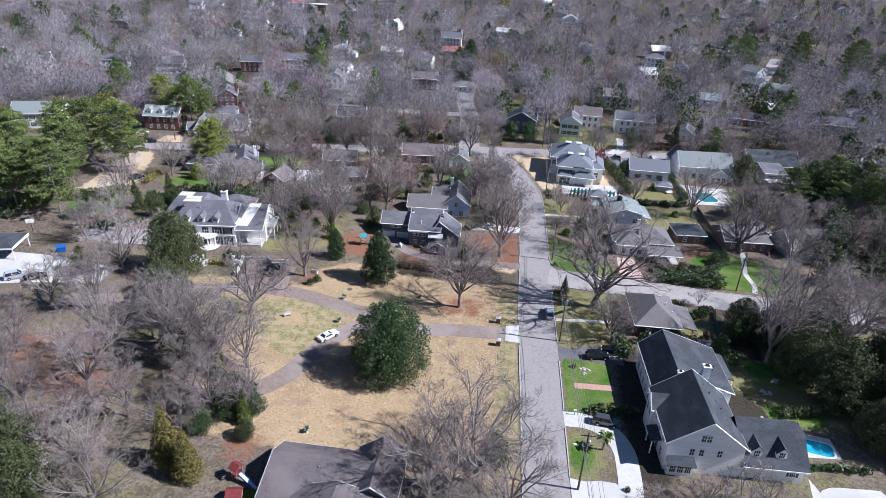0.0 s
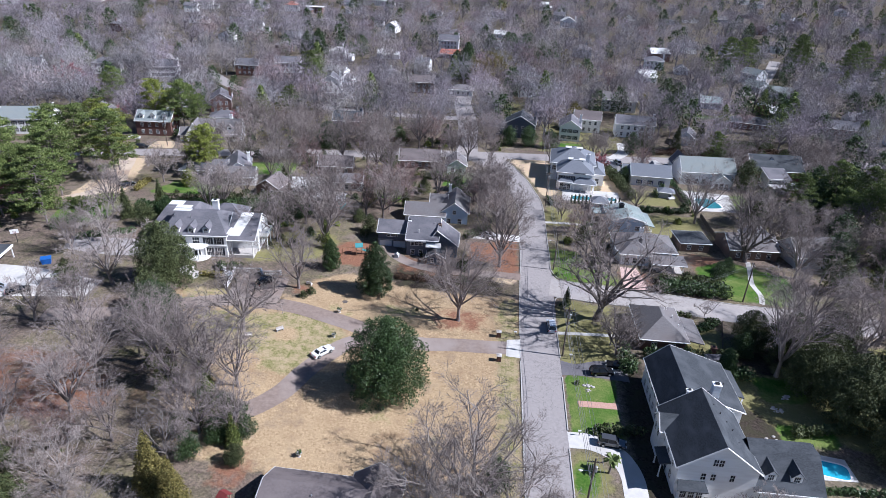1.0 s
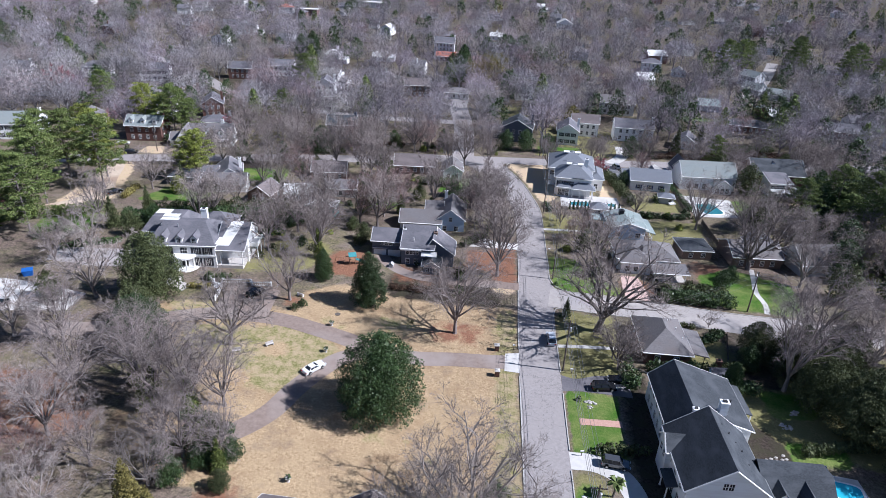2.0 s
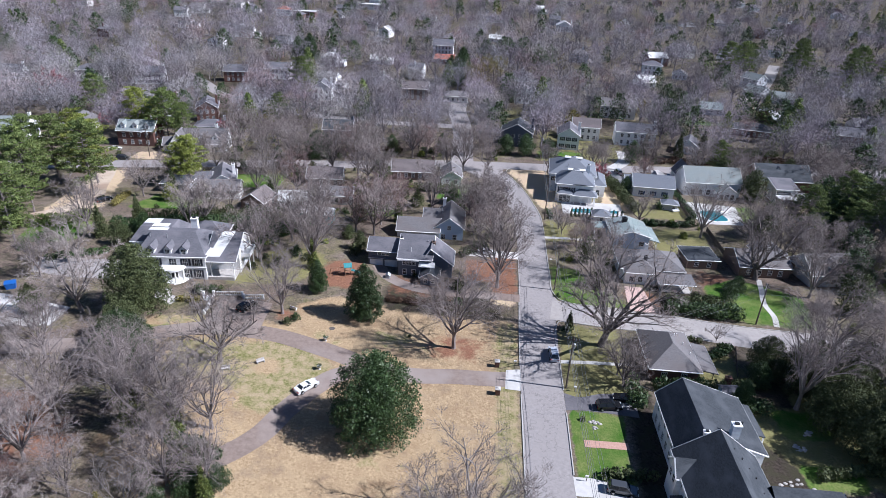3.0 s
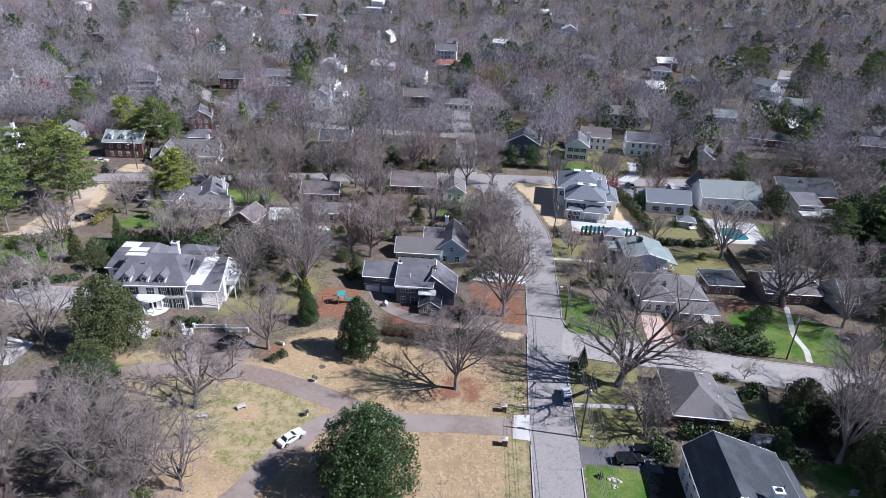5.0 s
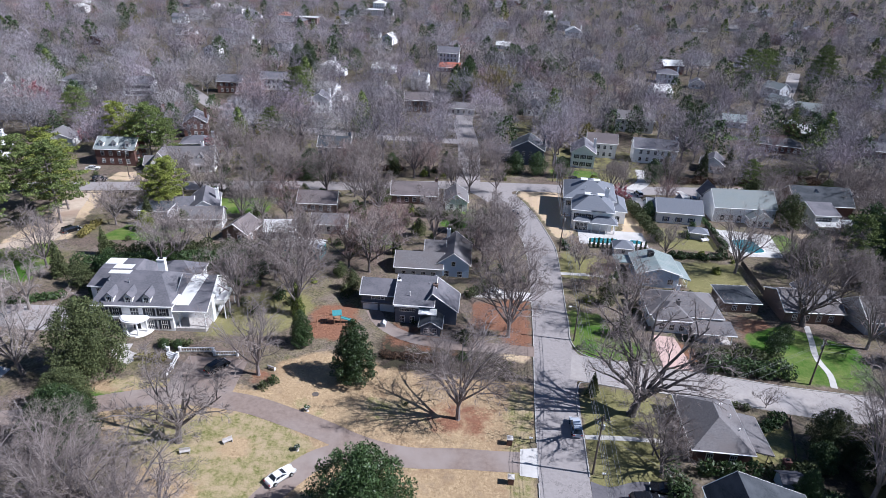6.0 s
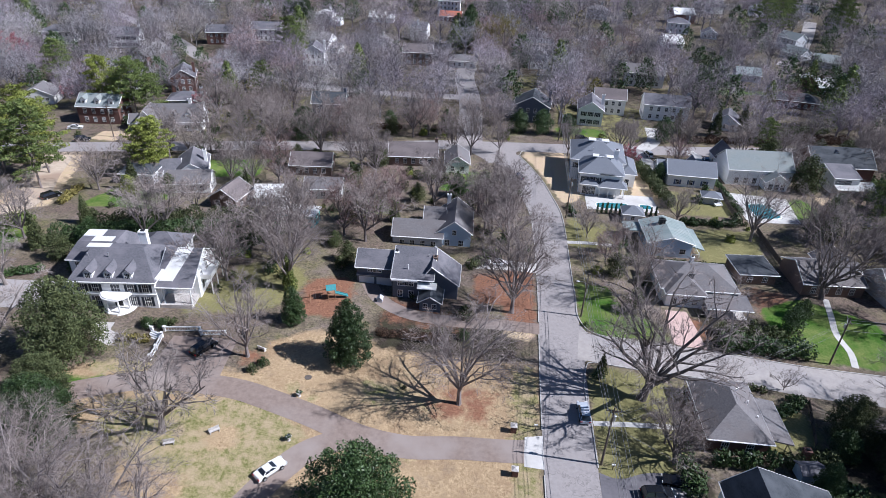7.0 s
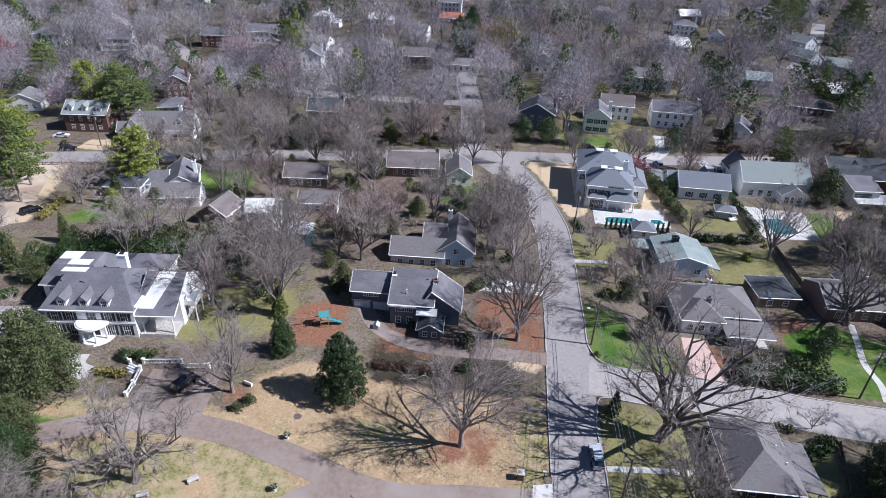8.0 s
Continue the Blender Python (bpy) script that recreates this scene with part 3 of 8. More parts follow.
patch("road", [(-2, 231), (-5.2, 236), (-10, 240), (-16, 241.5)], [(9, 236), (6.8, 242), (9, 244), (14, 245.5)], M_ROAD, "widened street junction", dz=0.044)
strip("road", [(-9, 244), (-9.8, 262), (-10.6, 285), (-12.5, 305), (-16, 335), (-15.5, 350)], 9.0, M_ROAD, "worn pale asphalt street running on", 40, dz=0.055)
FAR_LANE = [(150, 392), (169.5, 425), (191, 467), (222, 535)]
strip("road", FAR_LANE, 8.0, M_CONCROAD, "pale distant street", 40)
FAR_TURN = [(-250, 440), (-160, 358), (-143, 337), (-120, 320), (-92, 306), (-60, 300), (-14, 300)]
strip("road", FAR_TURN, 7.0, M_ROAD, "pale street between far houses", 40)

# kerbs, joined end to end in stretches left by the drives
def kerb(*line):
    lone("kerb", kerb_geo(line), M_KERB, 0, 0, 0, 0, "concrete kerb along the street edge", "kerb", kind="structure")


kerb((9.02, -118), (9.3, 69), (9.35, 90), (9.4, 109.6))
kerb((9.45, 118.6), (9.6, 128), (10.0, 143.5))
kerb((10.15, 147.5), (10.4, 158), (10.5, 166))
kerb((10.55, 171), (10.5, 184), (10.0, 196), (8.8, 204), (6.0, 214.5), (2.6, 224), (-0.2, 232))
kerb((16.42, -118), (16.75, 66))
kerb((17.0, 74.5), (17.05, 76), (17.2, 86))
kerb((17.35, 90.5), (17.6, 105.5))
kerb((17.68, 112), (17.75, 120), (18.1, 134), (18.9, 136.4), (20.6, 136.6))
kerb((20.6, 136.6), (27, 135.8), (37, 135.3), (52, 134))
kerb((36.5, 144.0), (27, 144.6), (21.8, 145.2), (19.9, 146.4), (18.7, 149), (18.5, 158), (18.7, 181))
kerb((18.8, 184.5), (18.8, 190), (18.5, 199), (16.8, 209), (14.2, 221), (10.6, 232), (8, 240), (9, 243.4), (14, 244.2))
kerb((43.8, 143.4), (58, 141.6), (80, 140.3))

# the estate drive: from the street to the court, and its southern arm
strip("driveway", [(9.6, 114.2), (4, 113.6), (-4, 113.2), (-12, 112.2), (-20, 113.2), (-27, 115.6), (-34, 117.6), (-41, 119.2), (-48, 119.4), (-56, 118.6), (-64, 115.4), (-74, 110), (-90, 106)], 4.6, M_DRIVE, "brown gravelly asphalt estate drive", 60, dz=0.03)
strip("driveway", [(-16, 112.6), (-22, 111.6), (-26.5, 108.6), (-29.6, 104), (-32.4, 98), (-35, 91), (-41, 84), (-50, 80)], 4.2, M_DRIVE, "brown gravelly asphalt drive arm", 40, dz=0.036)
patch("pavement", [(6.4, 110.9), (9.5, 110.7)], [(6.6, 116.8), (9.5, 117.4)], M_CONC, "pale concrete apron at the gateway", 8, dz=0.05)
patch("courtyard", [(-57, 121), (-52, 119.8), (-47, 119.8), (-45, 121)], [(-57, 130.2), (-52, 130.6), (-48, 131), (-45.6, 130.6)], M_DRIVE, "grey paved car court before the mansion", 16, dz=0.045)
patch("driveway", [(17.0, 66.3), (20, 66.6), (24, 66.8), (30, 66.2), (40, 65.5), (58, 66), (60, 68)], [(17.0, 74.4), (19.8, 74.0), (23.4, 74.6), (28, 71.2), (40, 70.4), (54, 71), (57, 80)], M_CONC, "white concrete driveway", 20, dz=0.04)
strip("driveway", [(17.2, 88.3), (21, 88.2), (25, 86), (26.8, 82), (26.9, 77), (26.4, 71)], 3.9, M_CONC, "white concrete loop driveway", 24, dz=0.05)
patch("driveway", [(55, 68), (58.5, 78), (66, 79)], [(66, 66), (70, 74), (68, 79)], M_CONC, "pale concrete yard by the garage", 10, dz=0.045)
patch("driveway", [(17.6, 106.3), (20, 106.6), (26, 106.4), (31, 106)], [(17.7, 111.2), (20, 110.4), (25, 112), (31, 112.4)], M_DARKDRIVE, "dark asphalt parking drive", 14, dz=0.04)
strip("path", [(20, 98.1), (27.6, 98.3)], 1.7, M_BRICKPATH, "red brick garden path", 10, dz=0.05)
patch("driveway", [(36.6, 144.3), (36.6, 149), (37.2, 156)], [(42.6, 143.8), (42.2, 150), (41.6, 156)], M_PINKPAVE, "pink brick driveway", 12, dz=0.06)
strip("path", [(18, 121.2), (24, 121.7), (33, 122.2)], 1.1, M_CONC, "narrow concrete path", 12, dz=0.04)
strip("path", [(70, 142.5), (71.2, 147), (71, 152), (73, 160), (74.5, 166)], 1.3, M_CONC, "curving concrete garden path", 16, dz=0.04)
strip("path", [(18.8, 182.6), (25, 183), (33, 182.6)], 1.5, M_CONC, "concrete path to the blue house", 12, dz=0.04)
strip("driveway", [(10.6, 168.6), (4, 168.8), (-4, 168.4)], 4.4, M_CONC, "concrete drive with parked car", 12, dz=0.04)
strip("driveway", [(10.2, 145.4), (2, 145.6), (-8, 145.2), (-19, 147), (-23, 150), (-26, 155)], 3.4, M_DRIVE, "worn gravelly drive to the garage", 20, dz=0.04)
strip("driveway", [(-137, 219), (-133, 211), (-127.5, 197), (-121, 183), (-119, 174), (-124, 164)], 8.0, M_SAND, "sandy gravel lane", 26, dz=0.04)
patch("driveway", [(-132, 125), (-118, 124), (-104, 124), (-86, 121)], [(-134, 104), (-116, 106), (-106, 110), (-86, 114)], M_CONC, "white concrete parking court", 16, dz=0.05)
patch("terrace", [(26, 203), (26.4, 214)], [(46, 203.5), (46, 214)], M_CONC, "pale stone pool terrace", 10, dz=0.05)
patch("terrace", [(69.5, 202), (69.5, 221)], [(84, 203), (86, 219)], M_CONC, "white stone pool deck", 10, dz=0.05)
patch("terrace", [(57.4, 85), (57.6, 91.5)], [(65, 85.4), (65, 90.4)], M_CONC, "pale pool deck", 10, dz=0.05)
strip("driveway", [(50, 252), (56, 262), (58, 276)], 5, M_CONC, "pale driveway", 12, dz=0.052)
strip("driveway", [(48, 250), (50, 240), (50.5, 233)], 4.5, M_CONC, "pale driveway with parked car", 12, dz=0.052)
strip("driveway", [(66, 254), (69, 244), (68.5, 236)], 4.0, M_CONC, "pale driveway between houses", 12, dz=0.052)

patch("courtyard", [(-104, 134), (-92, 133), (-81, 134.5)], [(-106, 141), (-94, 142), (-83, 143)], M_CONCROAD, "pale pinkish paved court beside the mansion", 12, dz=0.05)


def pool(centre, w, d, rot, water, label):
    x, y = centre
    p = base("swimming_pool", x, y, gz(x, y) + 0.06, rot, label, "pool")
    n = 28
    ring = [(math.copysign(abs(math.cos(2 * math.pi * i / n)) ** 0.5, math.cos(2 * math.pi * i / n)) * w / 2, math.copysign(abs(math.sin(2 * math.pi * i / n)) ** 0.5, math.sin(2 * math.pi * i / n)) * d / 2) for i in range(n)]
    part("water", Geo().slab([(a, b, 0.03) for a, b in ring], 0.02), water, p)
    g = Geo()
    for i in range(n):
        a, b = ring[i], ring[(i + 1) % n]
        s = 1 + 0.8 / w
        g.slab([(a[0], a[1], 0.08), (b[0], b[1], 0.08), (b[0] * s, b[1] * s, 0.08), (a[0] * s, a[1] * s, 0.08)][::-1], 0.08)
    part("coping", g.weld(), M_TRIM, p)


pool((61.6, 87.6), 5.4, 3.6, -12, M_POOL, "bright blue backyard swimming pool with white coping")
pool((33.5, 206), 9, 3.6, 3, M_POOLDARK, "narrow teal swimming pool on a stone terrace")
pool((42.8, 206.6), 3.2, 2.6, 0, M_POOLDARK, "round spa with white rim beside the pool")
pool((76, 209.5), 7, 9, 12, M_POOLDARK, "teal backyard pool on a white deck")

# ---- houses ----
WINDOWS = {}


def window_meshes(w, h, arch):
    key = (round(w, 2), round(h, 2), arch)
    if key not in WINDOWS:
        f = Geo()
        t = 0.09
        # one connected lattice: outer frame, meeting rail and glazing bars
        n = 3 if w > 0.8 else 2
        xs, solid = [-w / 2 - t, -w / 2], [True, False]
        for k in range(1, n):
            c = -w / 2 + w * k / n
            xs += [c - 0.022, c + 0.022]
            solid += [True, False]
        xs += [w / 2, w / 2 + t]
        solid += [True]
        zs, rows = [-t, 0, h / 2 - 0.03, h / 2 + 0.03, h, h + t * 1.4], [True, False, True, False, True]
        at = {}

        def vert(i, j, k):
            if (i, j, k) not in at:
                at[i, j, k] = len(f.v)
                f.v.append((xs[i], (-0.06, 0.04)[k], zs[j]))
            return at[i, j, k]

        full = lambda i, j: 0 <= i < len(solid) and 0 <= j < len(rows) and (solid[i] or rows[j])
        for i in range(len(solid)):
            for j in range(len(rows)):
                if full(i, j):
                    f.f.append((vert(i, j, 0), vert(i + 1, j, 0), vert(i + 1, j + 1, 0), vert(i, j + 1, 0)))
                    for (di, dj), (p, q) in (((-1, 0), ((i, j + 1), (i, j))), ((1, 0), ((i + 1, j), (i + 1, j + 1))), ((0, -1), ((i, j), (i + 1, j))), ((0, 1), ((i + 1, j + 1), (i, j + 1)))):
                        if not full(i + di, j + dj):
                            f.f.append((vert(*q, 0), vert(*p, 0), vert(*p, 1), vert(*q, 1)))
        if arch:
            n = 10
            for i in range(n):
                a, b = math.pi * i / n, math.pi * (i + 1) / n
                r0, r1 = w / 2, w / 2 + t * 1.5
                f.slab([(math.cos(u) * r, -0.06, h + t + math.sin(u) * r) for u, r in ((a, r0), (a, r1), (b, r1), (b, r0))], 0.06)
        p = Geo().box(-w / 2, w / 2, -0.02, 0.03, 0, h)
        s = Geo()
        sw = min(0.5, w * 0.45)
        s.box(-sw / 2, sw / 2, -0.05, 0.0, 0, h)
        for k in range(6):
            s.box(-sw / 2 + 0.05, sw / 2 - 0.05, -0.065, -0.05, h * (k + 0.25) / 6, h * (k + 0.75) / 6)
        WINDOWS[key] = (f.mesh("window", M_TRIM), p.mesh("pane", M_GLASS), {}, s, sw)
    return WINDOWS[key]


def window(parent, m, w, h, shutter=None, arch=False):
    fm, pm, made, sg, sw = window_meshes(w, h, arch)
    o = part("window", fm, None, parent, "", m)
    part("pane", pm, None, o)
    if shutter:
        if shutter.name not in made:
            made[shutter.name] = sg.mesh("shutter", shutter)
        for sgn in (-1, 1):
            part("shutter", made[shutter.name], None, o, "", pose(sgn * (w / 2 + 0.1 + sw / 2), 0, 0))
    return o


def face_pose(x0, x1, y0, y1, face, u, z):
    """A pose on a wall: u runs along it from 0 to 1."""
    if face == "S":
        return pose(x0 + (x1 - x0) * u, y0, z)
    if face == "N":
        return pose(x1 + (x0 - x1) * u, y1, z, 0, 0, 180)
    if face == "W":
        return pose(x0, y1 + (y0 - y1) * u, z, 0, 0, -90)
    return pose(x1, y0 + (y1 - y0) * u, z, 0, 0, 90)


def wing(h, x0, x1, y0, y1, ze, roof, rise, wall, tile, oh=0.45, z0=-1.5, wins=(), shutter=None, trim=M_TRIM, off=0.5):
    """One block of a house: walls with gables, a roof of thick plates, eaves boards and windows. off: where the ridge lies across the block, or the flat top of a cut-off hip."""
    g = Geo()
    dx, dy = x1 - x0, y1 - y0
    g.box(x0, x1, y0, y1, z0, ze)
    r = Geo()
    th = 0.22
    edges = []
    if roof == "gx":
        yr = y0 + dy * off
        g.add([(x0, y0, ze), (x0, y1, ze), (x0, yr, ze + rise), (x1, y0, ze), (x1, y1, ze), (x1, yr, ze + rise)], [(0, 2, 1), (3, 4, 5), (0, 3, 5, 2), (1, 2, 5, 4)])
        sa, sb = rise / (yr - y0), rise / (y1 - yr)
        a, b = x0 - oh * 0.7, x1 + oh * 0.7
        zt = ze + th
        r.slab([(a, y0 - oh, zt - oh * sa), (b, y0 - oh, zt - oh * sa), (b, yr, zt + rise), (a, yr, zt + rise)], th)
        r.slab([(b, y1 + oh, zt - oh * sb), (a, y1 + oh, zt - oh * sb), (a, yr, zt + rise), (b, yr, zt + rise)], th)
        edges = [((a, y0 - oh, zt - oh * sa), (b, y0 - oh, zt - oh * sa)), ((a, y1 + oh, zt - oh * sb), (b, y1 + oh, zt - oh * sb))]
        edges += [((q, y0 - oh, zt - oh * sa), (q, yr, zt + rise)) for q in (a, b)] + [((q, y1 + oh, zt - oh * sb), (q, yr, zt + rise)) for q in (a, b)]
    elif roof == "gy":
        xr = x0 + dx * off
        g.add([(x0, y0, ze), (x1, y0, ze), (xr, y0, ze + rise), (x0, y1, ze), (x1, y1, ze), (xr, y1, ze + rise)], [(0, 1, 2), (3, 5, 4), (0, 2, 5, 3), (1, 4, 5, 2)])
        sa, sb = rise / (xr - x0), rise / (x1 - xr)
        a, b = y0 - oh * 0.7, y1 + oh * 0.7
        zt = ze + th
        r.slab([(x0 - oh, b, zt - oh * sa), (x0 - oh, a, zt - oh * sa), (xr, a, zt + rise), (xr, b, zt + rise)], th)
        r.slab([(x1 + oh, a, zt - oh * sb), (x1 + oh, b, zt - oh * sb), (xr, b, zt + rise), (xr, a, zt + rise)], th)
        edges = [((x0 - oh, a, zt - oh * sa), (x0 - oh, b, zt - oh * sa)), ((x1 + oh, a, zt - oh * sb), (x1 + oh, b, zt - oh * sb))]
        edges += [((x0 - oh, q, zt - oh * sa), (xr, q, zt + rise)) for q in (a, b)] + [((x1 + oh, q, zt - oh * sb), (xr, q, zt + rise)) for q in (a, b)]
    elif roof == "hip":
        k = min(dx, dy) / 2
        A, B, C, D = (x0 - oh, y0 - oh), (x1 + oh, y0 - oh), (x1 + oh, y1 + oh), (x0 - oh, y1 + oh)
        z = ze + 0.05
        if dx >= dy:
            p, q = (x0 + k, (y0 + y1) / 2, z + rise), (x1 - k - 0.01, (y0 + y1) / 2, z + rise)
            polys = [[(*A, z), (*B, z), q, p], [(*C, z), (*D, z), p, q], [(*D, z), (*A, z), p], [(*B, z), (*C, z), q]]
        else:
            p, q = ((x0 + x1) / 2, y0 + k, z + rise), ((x0 + x1) / 2, y1 - k, z + rise)
            polys = [[(*D, z), (*A, z), p, q], [(*B, z), (*C, z), q, p], [(*A, z), (*B, z), p], [(*C, z), (*D, z), q]]
        for poly in polys:
            r.slab(poly, th)
        edges = [((*a, z), (*b, z)) for a, b in ((A, B), (B, C), (C, D), (D, A))]
    elif roof == "trunc":
        a0, a1, b0, b1 = off
        z, zt = ze + 0.05, ze + rise
        A, B, C, D = (x0 - oh, y0 - oh, z), (x1 + oh, y0 - oh, z), (x1 + oh, y1 + oh, z), (x0 - oh, y1 + oh, z)
        p, q, s, t = (a0, b0, zt), (a1, b0, zt), (a1, b1, zt), (a0, b1, zt)
        for poly in ([A, B, q, p], [B, C, s, q], [C, D, t, s], [D, A, p, t], [p, q, s, t]):
            r.slab(poly, th)
        edges = [(A, B), (B, C), (C, D), (D, A)]
    elif roof == "flat":
        r.box(x0 - oh, x1 + oh, y0 - oh, y1 + oh, ze - 0.05, ze + 0.2)
        edges = []
    elif roof == "shedS":
        r.slab([(x0 - oh, y0 - oh, ze), (x1 + oh, y0 - oh, ze), (x1 + oh, y1, ze + rise), (x0 - oh, y1, ze + rise)], th)
        edges = [((x0 - oh, y0 - oh, ze), (x1 + oh, y0 - oh, ze))]
    elif roof == "shedE":
        r.slab([(x1 + oh, y0 - oh, ze), (x1 + oh, y1 + oh, ze), (x0, y1 + oh, ze + rise), (x0, y0 - oh, ze + rise)], th)
        edges = [((x1 + oh, y0 - oh, ze), (x1 + oh, y1 + oh, ze))]
    if wall:
        w = part("wall", g, wall, h)
    rf = part("roof", r.weld(), tile, h)
    if trim and edges:
        for a, b in edges:
            a, b = Vector(a), Vector(b)
            part("eaves_board", Geo().tube([a - Vector((0, 0, th * 0.5)), b - Vector((0, 0, th * 0.5))], [0.13, 0.13], 4), trim, rf)
    for spec in wins:
        face, n, z, ww, hh_, *rest = spec
        lo, hi = (rest + [0.08, 0.92])[:2] if len(rest) >= 2 else (0.08, 0.92)
        for i in range(n):
            u = lo + (hi - lo) * (i + 0.5) / n
            window(h, face_pose(x0, x1, y0, y1, face, u, z), ww, hh_, shutter)


def chimney(h, x, y, z0, z1, w, d, material):
    g = Geo().box(x - w / 2, x + w / 2, y - d / 2, y + d / 2, z0, z1)
    g.box(x - w / 2 - 0.1, x + w / 2 + 0.1, y - d / 2 - 0.1, y + d / 2 + 0.1, z1, z1 + 0.2)
    c = part("chimney", g, material, h)
    part("flue", Geo().box(x - w / 4, x + w / 4, y - d / 4, y + d / 4, z1 + 0.2, z1 + 0.45), M_BLACK, c)


def door(h, m, w=1.0, hgt=2.1, material=M_SHUTTER, name="door"):
    g = Geo().box(-w / 2, w / 2, -0.05, 0.03, 0, hgt)
    for i in (-1, 1):
        for k in range(2):
            g.box(i * w / 4 - w * 0.17, i * w / 4 + w * 0.17, -0.075, -0.05, hgt * (0.12 + 0.45 * k), hgt * (0.45 + 0.45 * k))
    d = part(name, g, material, h, "", m)
    part("door_frame", Geo().box(-w / 2 - 0.12, -w / 2, -0.08, 0.03, 0, hgt + 0.12).box(w / 2, w / 2 + 0.12, -0.08, 0.03, 0, hgt + 0.12).box(-w / 2, w / 2, -0.08, 0.03, hgt, hgt + 0.12), M_TRIM, d)


def garage_door(h, m, w=2.6, hgt=2.2, material=M_GARAGE):
    g = Geo()
    g.box(-w / 2, w / 2, -0.03, 0.02, 0, hgt)
    d = part("garage_door", g, material, h, "", m)
    for k in range(4):
        part("panel", Geo().box(-w / 2 + 0.06, w / 2 - 0.06, -0.06, -0.03, hgt * k / 4 + 0.04, hgt * (k + 1) / 4 - 0.04), material, d)


def dormer(h, x, y, z, w, hgt, depth, wall, tile, trim_window=(0.8, 1.1)):
    """A gabled dormer that looks along -y; (x, y, z) is the foot of its face."""
    g = Geo().box(x - w / 2, x + w / 2, y, y + depth, z, z + hgt)
    g.add([(x - w / 2, y, z + hgt), (x + w / 2, y, z + hgt), (x, y, z + hgt + w * 0.5)], [(0, 1, 2)])
    d = part("dormer", g, wall, h)
    r = Geo()
    o = 0.2
    zt, zr = z + hgt - o * 0.9, z + hgt + w * 0.55
    r.slab([(x - w / 2 - o, y + depth * 1.1, zt), (x - w / 2 - o, y - o, zt), (x, y - o, zr), (x, y + depth * 1.5, zr)], 0.12)
    r.slab([(x + w / 2 + o, y - o, zt), (x + w / 2 + o, y + depth * 1.1, zt), (x, y + depth * 1.5, zr), (x, y - o, zr)], 0.12)
    part("dormer_roof", r.weld(), tile, d)
    fm, pm, made, sg, sw = window_meshes(trim_window[0], trim_window[1], False)
    o2 = part("window", fm, None, d, "", pose(x, y, z + 0.25))
    pane = part("pane", pm, None, d, "", pose(x, y, z + 0.25))


def column(h, x, y, z0, z1, r=0.16, material=M_TRIM, name="column"):
    g = Geo().tube([(x, y, z0), (x, y, z0 + 0.15), (x, y, z0 + 0.2), (x, y, z1 - 0.2), (x, y, z1 - 0.1), (x, y, z1)], [r * 1.5, r * 1.5, r, r * 0.85, r * 1.4, r * 1.4], 10)
    return part(name, g, material, h)


def pipe(h, x, y, z, material=M_STEEL):
    part("vent_pipe", Geo().tube([(x, y, z - 0.6), (x, y, z + 0.5), (x, y, z + 0.52)], [0.09, 0.09, 0.14], 8), material, h)


def house(x, y, rot, label, z=None):
    return base("house", x, y, gz(x, y) if z is None else z, rot, label, "house")


